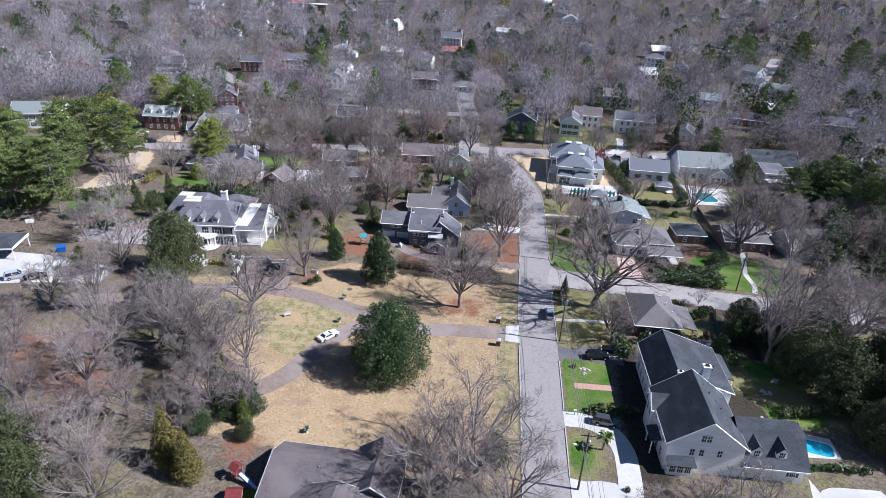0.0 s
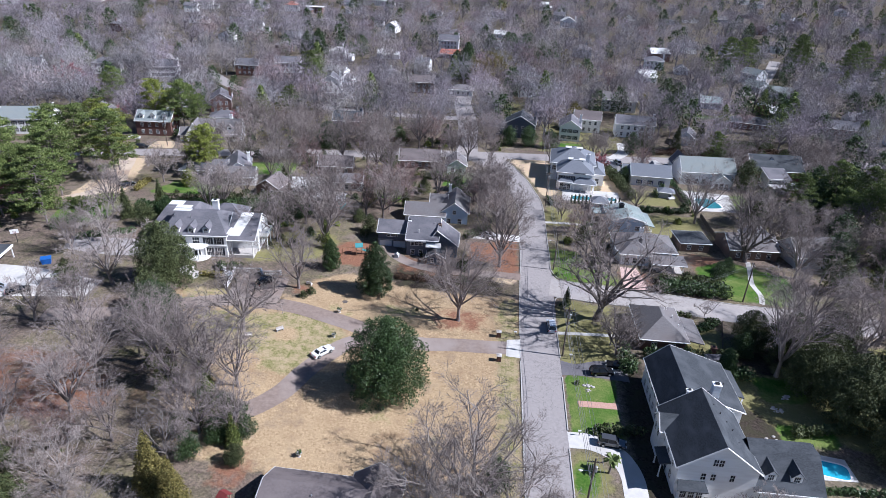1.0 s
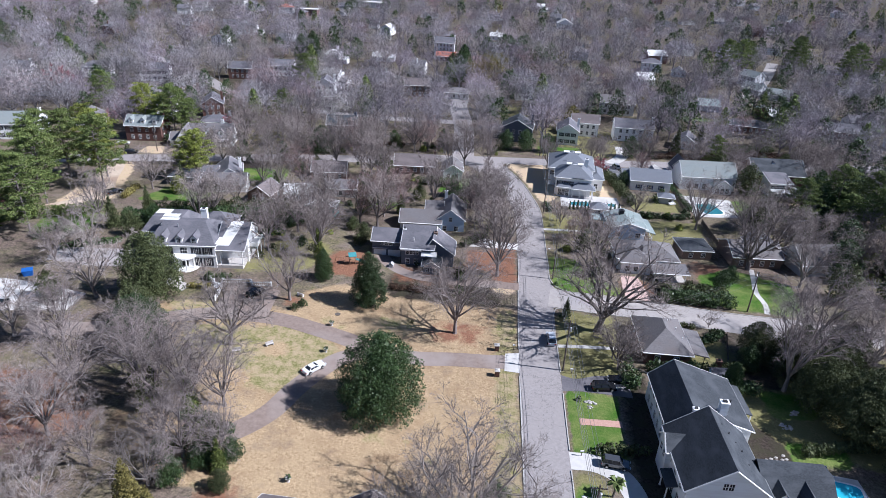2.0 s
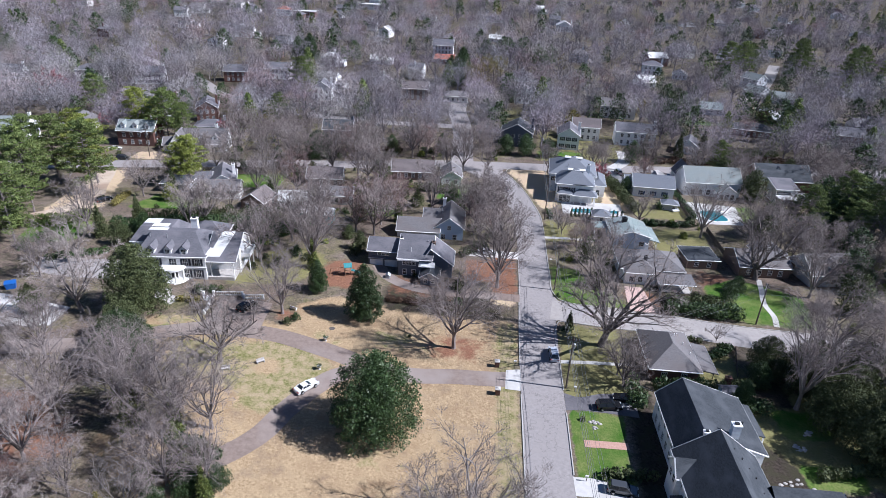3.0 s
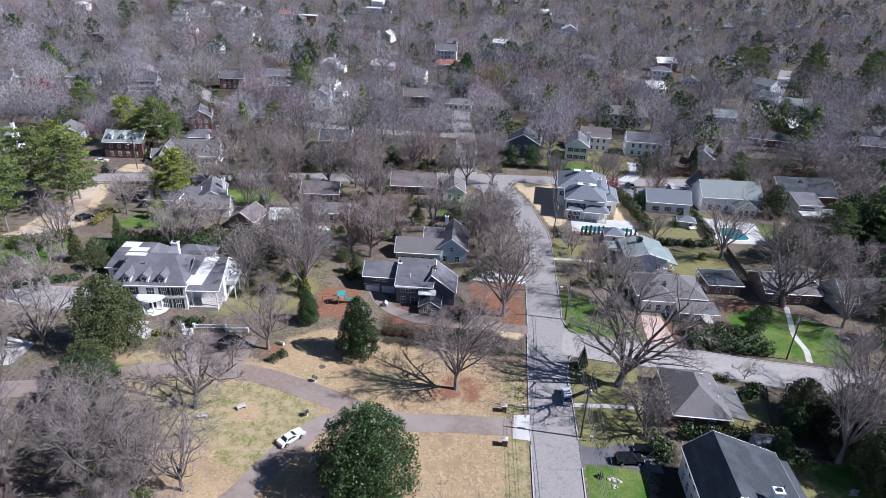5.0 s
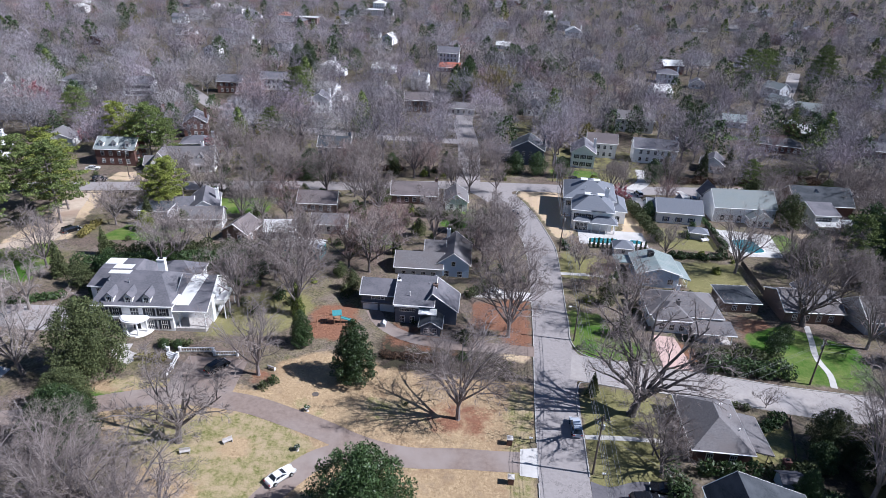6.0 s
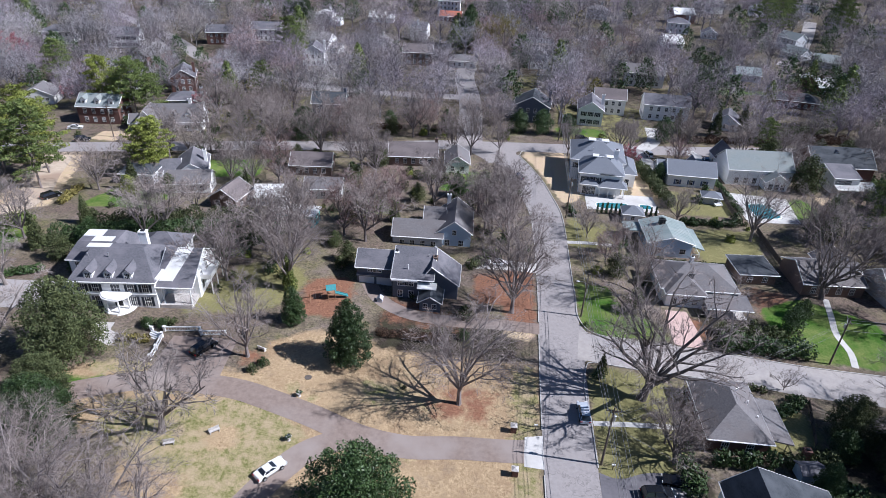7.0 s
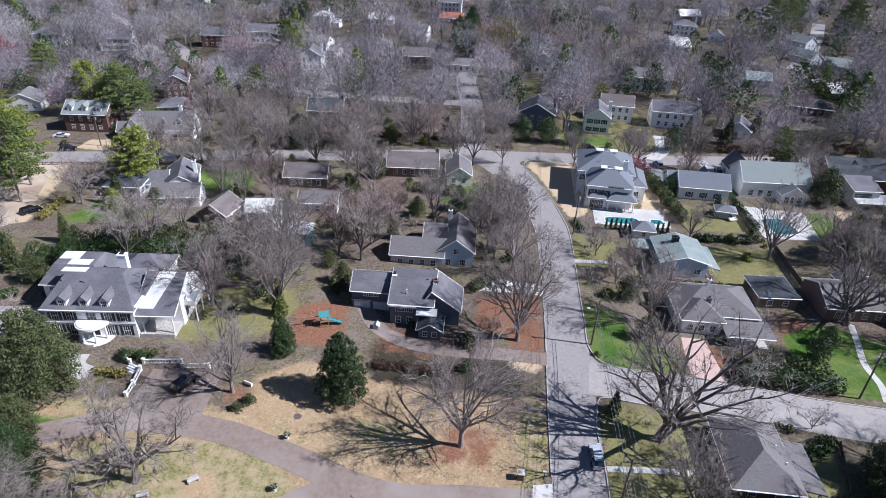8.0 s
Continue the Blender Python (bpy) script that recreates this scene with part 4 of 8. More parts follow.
def mansion():
    h = house(-78.9, 135.5, 5.8, "large white stuccoed mansion with slate hip roofs and a rounded portico", 3.7)
    W, S = M_WHITEWALL, M_SLATE
    wing(h, 0.3, 15.7, 0.4, 13.6, 5.7, "trunc", 3.4, W, S, off=(1.9, 12.0, 6.9, 8.6), wins=(("W", 3, 3.2, 1.0, 1.7), ("W", 3, 0.3, 1.0, 1.9)))
    wing(h, -4.0, 7.5, 8.2, 17.5, 5.5, "trunc", 2.9, W, S, off=(-2.4, 5.0, 10.4, 15.2), wins=(("S", 2, 3.2, 0.9, 1.6, 0.05, 0.4), ("W", 4, 3.2, 0.9, 1.6), ("W", 4, 0.3, 0.9, 1.8)))
    wing(h, 7.5, 16.4, 12.5, 19.5, 5.2, "hip", 2.6, W, S)
    wing(h, 15.7, 22.3, 1.0, 15.0, 4.4, "gx", 3.7, None, S, off=0.57, wins=(("E", 3, 3.0, 1.0, 1.5, 0.3, 0.95), ("E", 3, 0.4, 1.0, 1.8, 0.3, 0.95)))
    g = Geo().box(15.7, 22.3, 4.6, 14.8, -1.5, 4.4)
    g.add([(22.3, 4.6, 4.4), (22.3, 14.8, 4.4), (22.3, 9.0, 7.9), (22.3, 4.6, 6.0), (21.9, 4.6, 4.4), (21.9, 14.8, 4.4), (21.9, 9.0, 7.9), (21.9, 4.6, 6.0)], [(0, 1, 2, 3), (4, 7, 6, 5), (0, 3, 7, 4), (1, 5, 6, 2), (2, 6, 7, 3)])
    part("wall", g, W, h)
    part("balcony", Geo().box(22.3, 24.4, 6.0, 13.0, 2.9, 3.1).box(24.3, 24.4, 6.0, 13.0, 3.1, 4.0).box(22.3, 24.4, 5.95, 6.05, 3.1, 4.0), M_TRIM, h, "white side balcony")
    for y in (6.2, 9.5, 12.8):
        column(h, 24.2, y, -1.0, 2.9, 0.13)
    for x in (16.6, 21.8):
        column(h, x, 1.2, -0.2, 4.3, 0.15)
    part("porch_floor", Geo().box(15.9, 21.9, 0.6, 4.6, -1.5, 0.35), M_STONE, h)
    # white metal decks and valley strips
    for q in ((-2.3, 1.4, 12.4, 15.1, 8.38, 8.46), (0.2, 4.2, 10.4, 12.36, 8.38, 8.46), (1.0, 5.4, 7.0, 8.5, 9.08, 9.15), (8.6, 15.6, 12.6, 13.8, 5.9, 6.0)):
        part("roof_deck", Geo().box(*q), M_METALROOF, h, "white metal roof deck")
    d = Geo().slab([(x, y, 4.75 + 0.4625 * (y - 1)) for x, y in ((16.0, 1.8), (18.6, 1.8), (20.8, 8.9), (17.8, 8.9))], 0.12)
    part("valley_roof", d, M_METALROOF, h, "white metal valley roof")
    d = Geo().slab([(15.8, 0.8, 6.1), (16.3, 0.8, 6.0), (16.7, 4.4, 6.1), (15.9, 4.8, 6.2)], 0.15)
    part("valley_roof", d, M_METALROOF, h, "white metal valley roof")
    chimney(h, 10.6, 10.8, 5, 10.6, 1.5, 1.1, M_WHITEWALL)
    for x in (3.6, 7.3, 10.9):
        dormer(h, x, 0.75, 5.65, 1.6, 1.7, 2.4, W, S, (0.85, 1.3))
    # front openings
    for x in (11.2, 13.9):
        window(h, pose(x, 0.4, 3.3), 1.15, 1.75, M_SHUTTER)
    for x in (2.0, 4.6):
        window(h, pose(x, 0.4, 3.3), 1.15, 1.75, M_SHUTTER)
    window(h, pose(8.3, 0.4, 3.3), 1.6, 1.7, None, True)
    for x in (11.2, 13.9, 2.0, 4.6):
        window(h, pose(x, 0.4, 0.2), 1.1, 2.1, M_SHUTTER, True)
    part("cornice", Geo().box(0.1, 15.9, 0.12, 0.4, 5.2, 5.6).box(0.1, 15.9, 0.25, 0.4, 2.75, 2.95), M_TRIM, h)
    door(h, pose(8.3, 0.4, 0.1), 1.5, 2.3, M_BLACK)
    # half-round portico with its steps
    n = 16
    arc = lambda r, z: [(8.3 + r * math.cos(math.pi + math.pi * i / n), 0.4 + r * math.sin(math.pi + math.pi * i / n), z) for i in range(n + 1)]
    part("portico_roof", Geo().slab(arc(2.85, 3.3), 0.42).slab(arc(2.6, 3.45), 0.14), M_TRIM, h, "white rounded portico roof")
    for a in (200, 245, 295, 340):
        column(h, 8.3 + 2.5 * math.cos(radians(a)), 0.4 + 2.5 * math.sin(radians(a)), 0.1, 2.9, 0.2)
    for i in range(4):
        part("step", Geo().slab(arc(2.8 + 0.42 * i, 0.1 - 0.17 * i), 0.5), M_TRIM, h)
    for u, v, z in ((2, 5.2, 8.4), (6, 5, 8.6), (18.7, 13, 7.6)):
        pipe(h, u, v, z)


def white_house():
    h = house(32.6, 78.6, 0, "white clapboard house with steep dark shingle roofs and a garage wing", -0.05)
    W, R = M_WHITEWALL, M_ROOFDARK
    sh = None
    wing(h, 0, 12.2, 0, 13.4, 6.0, "gy", 4.6, W, R, wins=(("W", 4, 3.7, 0.9, 1.5), ("W", 4, 0.8, 0.9, 1.6), ("E", 3, 3.7, 0.9, 1.4)))
    wing(h, 0.8, 14.6, 14.6, 28.2, 5.5, "gy", 3.3, W, R, off=0.27, wins=(("W", 5, 3.4, 0.9, 1.5), ("W", 5, 0.7, 0.9, 1.6), ("S", 1, 3.4, 0.9, 1.4, 0.1, 0.3)))
    wing(h, 2, 11, 13.4, 14.6, 5.6, "gx", 1.0, W, R, trim=None)
    # cross gable on the street side
    wing(h, -0.9, 4.2, 8.0, 11.8, 5.9, "gx", 1.7, W, R, wins=(("W", 2, 3.6, 0.8, 1.4),))
    # gable windows
    for x, z in ((5.3, 6.6), (6.15, 6.6), (4.0, 3.6), (5.5, 3.6), (8.4, 3.7)):
        window(h, pose(x, 0, z), 0.7, 1.3)
    # bay with a dark canopy
    b = part("bay", Geo().box(0.3, 4.6, -1.1, 0, -1.0, 2.3), W, h)
    part("bay_roof", Geo().slab([(0, -1.5, 2.3), (4.9, -1.5, 2.3), (4.5, 0, 3.2), (0.4, 0, 3.2)], 0.15), R, b)
    for x in (1.2, 2.45, 3.7):
        window(h, pose(x, -1.1, 0.6), 0.9, 1.5)
    # garage wing, broken-backed roof, two dormers
    g = Geo().box(12.2, 22.6, 0.2, 8.8, -1.5, 2.9)
    g.add([(22.6, 0.2, 2.9), (22.6, 8.8, 2.9), (22.6, 6.6, 7.0), (22.6, 4.4, 6.4)], [(0, 1, 2, 3)])
    part("wall", g, W, h)
    r = Geo()
    r.slab([(12.0, -0.5, 2.7), (23.0, -0.5, 2.7), (23.0, 4.6, 6.6), (12.0, 4.6, 6.6)], 0.22)
    r.slab([(12.0, 4.6, 6.6), (23.0, 4.6, 6.6), (22.0, 6.4, 7.3), (12.0, 6.4, 7.3)], 0.22)
    r.slab([(23.0, 9.3, 2.7), (12.0, 9.3, 2.7), (12.0, 6.4, 7.3), (22.0, 6.4, 7.3)], 0.22)
    part("roof", r.weld(), R, h)
    part("eaves_board", Geo().box(12.4, 23.0, -0.62, -0.5, 2.42, 2.66), M_TRIM, h)
    for x in (14.6, 18.6):
        dormer(h, x, 1.0, 3.6, 1.7, 1.5, 2.2, W, R, (0.9, 1.1))
    for x in (14.5, 18.5):
        garage_door(h, pose(x, 0.2, -0.05), 2.8, 2.2, M_TRIM)
    window(h, pose(20.8, 0.2, 0.8), 0.9, 1.4, M_BLUESHUT)
    chimney(h, 9.8, 16.4, 4, 9.6, 1.3, 1.1, M_WHITEWALL)
    chimney(h, 4.6, 14.4, 4, 9.3, 0.9, 0.7, M_WHITEWALL)
    # rear veranda
    part("porch_roof", Geo().slab([(14.6, 20, 5.0), (17.0, 20, 4.4), (17.0, 28, 4.4), (14.6, 28, 5.0)], 0.2), R, h)
    for y in (20.2, 24, 27.8):
        column(h, 16.8, y, -0.3, 4.3, 0.13)
    column(h, -1.4, 6.4, 0, 3.0, 0.12)
    column(h, -1.4, 3.4, 0, 3.0, 0.12)
    part("porch_roof", Geo().slab([(-1.8, 3.0, 3.1), (0, 3.0, 3.4), (0, 6.8, 3.4), (-1.8, 6.8, 3.1)], 0.2), R, h)
    door(h, pose(0, 4.9, 0.1, 0, 0, -90))
    for u, v, z in ((8.2, 9.2, 9.0), (9.0, 8.0, 8.2), (9.6, 6.6, 7.9), (7.4, 10.6, 9.4), (9.8, 4.0, 7.6), (12, 19, 7.6)):
        pipe(h, u, v, z, M_BLACK)


def brown_house():
    h = house(-20, 60, -2, "low brown-roofed brick ranch house", 1.0)
    wing(h, -9.5, 5.5, 0.5, 11.5, 3.0, "gx", 2.0, M_BROWNWALL, M_ROOFBROWN, off=0.66, wins=(("N", 4, 0.9, 1.1, 1.3), ("W", 2, 0.9, 1.0, 1.2)))
    wing(h, -5.5, 9.0, -14, 3.0, 3.0, "gy", 2.3, M_BROWNWALL, M_ROOFBROWN, wins=(("W", 3, 0.9, 1.1, 1.3), ("E", 3, 0.9, 1.1, 1.3)))
    wing(h, 3.0, 10.0, 3.0, 12.5, 3.1, "gy", 2.4, M_BROWNWALL, M_ROOFBROWN, wins=(("N", 2, 0.9, 1.0, 1.2),))
    for u, v, z in ((-2, 6, 4.4), (2.2, 3.4, 5.0)):
        pipe(h, u, v, z)


def slate_blue_house():
    h = house(-29.6, 147, 0.8, "dark slate-blue house with grey shingles and a double garage", 0.45)
    W, R = M_DARKWALL, M_ROOFGREY
    wing(h, 1.2, 9.2, 8.0, 15, 5.0, "gx", 2.0, W, M_SLATE, oh=0.5)
    part("pent_roof", Geo().slab([(1.1, 7.5, 2.95), (9.3, 7.5, 2.95), (9.3, 8.05, 3.25), (1.1, 8.05, 3.25)], 0.12), M_SLATE, h)
    for x in (3.2, 7.0):
        garage_door(h, pose(x, 8.0, 0), 3.3, 2.4)
    for x in (4.0, 5.0, 6.0):
        window(h, pose(x, 8.0, 3.7), 0.85, 0.95)
    wing(h, 9.4, 17.6, 4.2, 14.5, 5.2, "gx", 3.0, W, M_SLATE, oh=0.5, off=0.75)
    wing(h, 14.6, 22.8, 5.6, 13.6, 3.4, "gy", 4.0, W, M_SLATE, off=0.33, oh=0.4)
    wing(h, 15.4, 19.6, 0.4, 5.8, 2.3, "gy", 1.3, W, M_ROOFDARK, wins=(("S", 2, 0.7, 0.8, 1.1),))
    part("bay_roof", Geo().slab([(14.6, 2.6, 3.9), (18.6, 2.6, 3.9), (18.6, 4.4, 4.4), (14.6, 4.4, 4.4)], 0.15), M_METALROOF, h, "bright metal roof over the bay")
    for x in (11.0, 12.1, 13.2):
        window(h, pose(x, 4.2, 3.4), 1.0, 1.3)
    for x in (11.0, 13.2):
        window(h, pose(x, 4.2, 0.6), 0.9, 1.5)
    part("eaves_board", Geo().box(9.2, 14.6, 3.5, 3.62, 4.75, 5.05), M_TRIM, h)
    chimney(h, 9.5, 10.6, 3, 7.6, 0.8, 1.6, M_WHITEWALL)
    chimney(h, 17.8, 9.4, 4, 7.6, 0.9, 0.9, M_BROWNWALL)
    for u, v in ((13.0, 9.6), (14.8, 10.2)):
        part("skylight", Geo().slab([(u - 0.4, v - 0.6, 7.2), (u + 0.4, v - 0.6, 7.2), (u + 0.4, v + 0.6, 7.62), (u - 0.4, v + 0.6, 7.62)], 0.12), M_GLASS, h)
    pipe(h, 12.4, 6.2, 6.7, M_TRIM)
    pipe(h, 16.4, 9.6, 7.4)


def grey_gable_house():
    h = house(-24, 174, 1.5, "pale blue-grey house with a front gable and long wing", -1.1)
    wing(h, 0, 12, 0.5, 8.5, 3.6, "gx", 2.4, M_GREYWALL, M_ROOFGREY, wins=(("S", 4, 1.0, 1.0, 1.4),))
    wing(h, 10.8, 18.8, 1.5, 14.5, 4.6, "gy", 3.0, M_BLUEWALL, M_ROOFGREY, wins=(("S", 2, 1.0, 1.1, 1.5), ("S", 1, 4.0, 0.9, 1.2), ("E", 3, 1.0, 1.0, 1.4)))
    wing(h, 7, 12, 8.0, 15, 4.2, "gx", 2.0, M_GREYWALL, M_ROOFGREY)
    chimney(h, 12.8, 14, 4, 8.6, 0.9, 0.8, M_WHITEWALL)
    part("landing", Geo().box(18.9, 21, 3, 6, -1, 0.3), M_TRIM, h)
    pipe(h, 12.6, 8, 6.6)


def hip_house():
    h = house(36.6, 159.4, 0.5, "low house with weathered grey hip roof and long metal porch roof", -0.5)
    wing(h, 0.2, 16.0, 0.4, 11.4, 3.6, "hip", 3.0, M_WHITEWALL, M_ROOFGREY, wins=(("W", 3, 0.9, 1.0, 1.4), ("E", 3, 0.9, 1.0, 1.4)))
    wing(h, 0.8, 8.6, -1.6, 6.0, 3.5, "hip", 2.7, M_WHITEWALL, M_ROOFGREY, wins=(("S", 3, 0.9, 1.0, 1.4),))
    wing(h, 8.8, 17.4, -4.6, 0.2, 2.6, "shedS", 0.5, None, M_ROOFGREY)
    for i in range(4):
        column(h, 9.2 + 2.6 * i, -4.4, -0.4, 2.6, 0.1)
    part("porch_floor", Geo().box(8.8, 17.2, -4.6, 0.2, -1.2, 0.1), M_STONE, h)
    for x in (10, 12.4, 14.8):
        window(h, pose(x, 0.4, 0.6), 1.1, 1.7)
    chimney(h, 6.2, 2.2, 4, 6.4, 0.8, 0.6, M_ROOFGREY)
    chimney(h, 7.4, 7.4, 5, 7.4, 0.7, 0.6, M_TRIM)


def teal_house():
    h = house(37.2, 177, 0.8, "pale blue house with light green metal roof", -0.9)
    wing(h, 0.7, 10.9, 2.2, 13.2, 4.2, "gy", 1.5, M_BLUEWALL, M_ROOFTEAL, oh=0.6, wins=(("S", 1, 1.4, 1.3, 1.3, 0.62, 0.98), ("S", 1, 1.4, 1.2, 1.3, 0.05, 0.4), ("W", 3, 1.2, 1.0, 1.4)))
    wing(h, -3.6, 0.4, 9.6, 13.4, 3.2, "flat", 0, None, M_ROOFTEAL)
    for y in (9.0, 13.6):
        column(h, -3.5, y, -0.6, 3.2, 0.08)
    wing(h, 10.9, 13.6, 3.0, 12.6, 2.7, "shedE", 0.8, None, M_ROOFTEAL)
    for y in (3.2, 6.2, 9.2, 12.4):
        column(h, 13.4, y, -0.6, 2.6, 0.09)
    part("railing", Geo().box(11.0, 13.5, 3.0, 3.08, 1.0, 1.08).box(13.4, 13.48, 3.1, 12.4, 1.0, 1.08), M_TRIM, h)
    part("porch_floor", Geo().box(10.9, 13.6, 3.0, 12.6, -1, 0.1), M_STONE, h)
    chimney(h, 4.8, 9.6, 4, 6.7, 1.4, 1.2, M_BLACK)
    seams = Geo()
    for i in range(13):
        y = 2.0 + 0.93 * i
        for s in (0, 1):
            xa, xb = (0.4, 5.8) if s == 0 else (5.8, 11.2)
            za, zb = (4.36, 5.94) if s == 0 else (5.94, 4.36)
            seams.tube([(xa, y, za), (xb, y, zb)], [0.03, 0.03], 3)
    part("roof_seam", seams, M_ROOFTEAL, h)


def corner_hip_house():
    h = house(34.9, 117.6, -0.5, "grey hip-roofed house with carport by the side street", -0.4)
    wing(h, 0.4, 9.6, 0.4, 13.4, 3.2, "hip", 3.1, M_BRICK, M_ROOFGREY, oh=0.6, wins=(("W", 4, 0.8, 1.0, 1.4), ("S", 2, 0.8, 1.0, 1.4)))
    wing(h, 9.6, 13.2, 1.4, 10.2, 2.5, "shedE", 0.7, None, M_ROOFGREY)
    for y in (1.6, 5.6, 9.8):
        column(h, 13.0, y, -0.6, 2.5, 0.08, M_WOODPOLE, "post")
    for u, v, z in ((7.6, 6.8, 5.0), (8.6, 4.4, 4.2), (7.0, 9.8, 5.0), (6.2, 8.8, 5.6)):
        pipe(h, u, v, z, M_TRIM)
    chimney(h, 15.4, 0.2, -1.2, 2.4, 1.0, 0.8, M_BRICK)


def villa():
    h = house(21.9, 213.5, -5, "big white two-storey house with grey hip roofs and columned rear porch", -0.8)
    W, S = M_WHITEWALL, M_ROOFBLUE
    wing(h, 0, 15.5, 10.0, 26.0, 6.6, "hip", 4.2, W, S, wins=(("W", 4, 3.8, 1.0, 1.7), ("W", 4, 0.6, 1.0, 1.9), ("S", 1, 3.8, 1.0, 1.6, 0.0, 0.2)), shutter=M_SHUTTER)
    wing(h, 2.4, 14.5, 0.6, 12.0, 6.4, "hip", 3.8, W, S, wins=(("W", 3, 0.6, 1.1, 1.9), ("W", 3, 3.7, 1.0, 1.6), ("S", 3, 3.7, 1.0, 1.5, 0.05, 0.5)), shutter=M_SHUTTER)
    wing(h, 14.5, 19.0, 8.0, 20.0, 4.2, "hip", 1.8, W, S, wins=(("E", 4, 0.6, 1.0, 1.9), ("S", 1, 0.6, 1.2, 1.9)))
    for q in ((4.6, 10.8, 16.8, 19.2, 10.15, 10.4), (5.6, 11.6, 5.2, 7.4, 9.55, 9.8), (-0.6, 1.4, 9.4, 11.4, 6.2, 6.4)):
        part("roof_deck", Geo().box(*q), M_METALROOF, h, "white metal roof deck")
    part("terrace_roof", Geo().box(8.0, 12.0, -0.2, 2.6, 6.5, 6.7), M_ROOFDARK, h)
    # bay and porch to the pool
    wing(h, 3.2, 7.6, -0.6, 1.2, 3.4, "hip", 1.0, W, M_ROOFBLUE, wins=(("S", 3, 0.3, 1.1, 2.4),))
    wing(h, 8.2, 15.6, -1.2, 2.6, 3.3, "hip", 1.8, None, M_ROOFBLUE)
    for x in (8.5, 11.0, 13.2, 15.3):
        column(h, x, -0.9, 0, 3.3, 0.16)
    column(h, 15.3, 2.2, 0, 3.3, 0.16)
    part("porch_floor", Geo().box(8.0, 15.8, -1.4, 1.0, -0.6, 0.12), M_STONE, h)
    for i in range(3):
        part("step", Geo().box(8.6, 15.2, -1.7 - 0.35 * i, -1.35 - 0.35 * i, -0.6, 0.0 - 0.16 * i), M_STONE, h)
    chimney(h, 12.6, 9.6, 6, 10.6, 1.2, 1.0, M_WHITEWALL)
    pipe(h, 6, 13, 9)
    p = house(37.4, 198.4, -3, "small white pool house with grey hip roof")
    wing(p, -2.6, 2.4, -2, 2.4, 2.5, "hip", 1.6, W, S, wins=(("S", 1, 0.9, 0.8, 1.0), ("W", 1, 0.9, 0.8, 1.0)))


def cottage():
    h = house(51.0, 222.0, -2, "white cottage with grey roof and dark shutters", -0.9)
    wing(h, 1, 15, 1.5, 10, 3.9, "gx", 3.0, M_WHITEWALL, M_ROOFBLUE, wins=(("S", 3, 0.8, 1.0, 1.5),), shutter=M_BLUESHUT)
    wing(h, -1.2, 4.2, 5, 12.5, 3.0, "gx", 2.4, M_WHITEWALL, M_ROOFBLUE)
    wing(h, 8, 12, 9, 13, 3.4, "gy", 2.6, M_WHITEWALL, M_ROOFBLUE)
    s = house(62.4, 213.6, -8, "small grey garden shed with hip roof")
    wing(s, -2.4, 2.4, -1.8, 1.8, 2.2, "hip", 1.2, M_GREYWALL, M_ROOFBLUE, wins=(("S", 1, 0.8, 0.9, 0.8, 0.5, 1.0),))


def long_grey_house():
    h = house(71, 226.5, 3, "long white gabled house with pale roof behind a pool", -0.9)
    wing(h, 0, 19.5, 1, 12, 5.2, "gx", 4.0, M_WHITEWALL, M_ROOFPALE, wins=(("S", 6, 0.7, 1.2, 1.8),))
    wing(h, 1.0, 6.6, 6, 20, 3.8, "gy", 3.6, M_WHITEWALL, M_SLATE, wins=(("W", 3, 0.9, 1.0, 1.4),))
    wing(h, 10.4, 17, -2.6, 4, 3.0, "gy", 2.2, M_WHITEWALL, M_ROOFPALE, wins=(("S", 3, 0.5, 1.2, 1.8),))
    b = house(98, 228, 3, "brick house with dark blue-grey roof and white rear extension", -0.9)
    wing(b, 0, 19, 5, 17, 5.8, "gx", 4.2, M_BRICK, M_ROOFDARK, wins=(("W", 2, 3.4, 1.0, 1.5),))
    wing(b, 3.4, 11, -2, 8, 5.0, "gx", 1.6, M_WHITEWALL, M_SLATE, off=0.75, wins=(("S", 5, 3.0, 0.9, 1.3, 0.05, 0.7),))
    wing(b, 4, 16, -4.6, 0, 2.6, "shedS", 0.7, None, M_METALROOF)
    for x in (4.4, 8, 12, 15.6):
        column(b, x, -4.4, -0.5, 2.6, 0.12)
    dormer(b, 8, 9, 7.4, 2.0, 1.2, 2, M_WHITEWALL, M_SLATE)


def shaded_houses():
    h = house(56.6, 169.6, 4, "brown garden house with flat weathered roof", -0.8)
    wing(h, 0, 8.2, 0, 8, 2.9, "hip", 1.1, M_BROWNWALL, M_ROOFDARK, wins=(("S", 2, 0.8, 1.0, 1.2),))
    k = house(69.4, 167, 3, "brown bungalow with grey roof in tree shade", -0.8)
    wing(k, 0, 13.5, 0, 11, 3.2, "gx", 2.6, M_BROWNWALL, M_ROOFGREY, wins=(("S", 4, 0.8, 1.0, 1.4),))
    wing(k, 8, 16, 3, 14, 3.0, "gy", 2.6, M_BROWNWALL, M_SLATE)
    chimney(k, 9.2, 6, 4, 7.6, 0.9, 0.8, M_WHITEWALL)
    q = house(86.6, 164.2, 9, "grey house with white dormer gable", -0.8)
    wing(q, 0, 13, 0, 10, 3.6, "gx", 3.6, M_GREYWALL, M_ROOFGREY, wins=(("S", 3, 0.8, 1.0, 1.4),))
    dormer(q, 6, 1.4, 4.0, 2.4, 1.4, 2.6, M_WHITEWALL, M_SLATE)


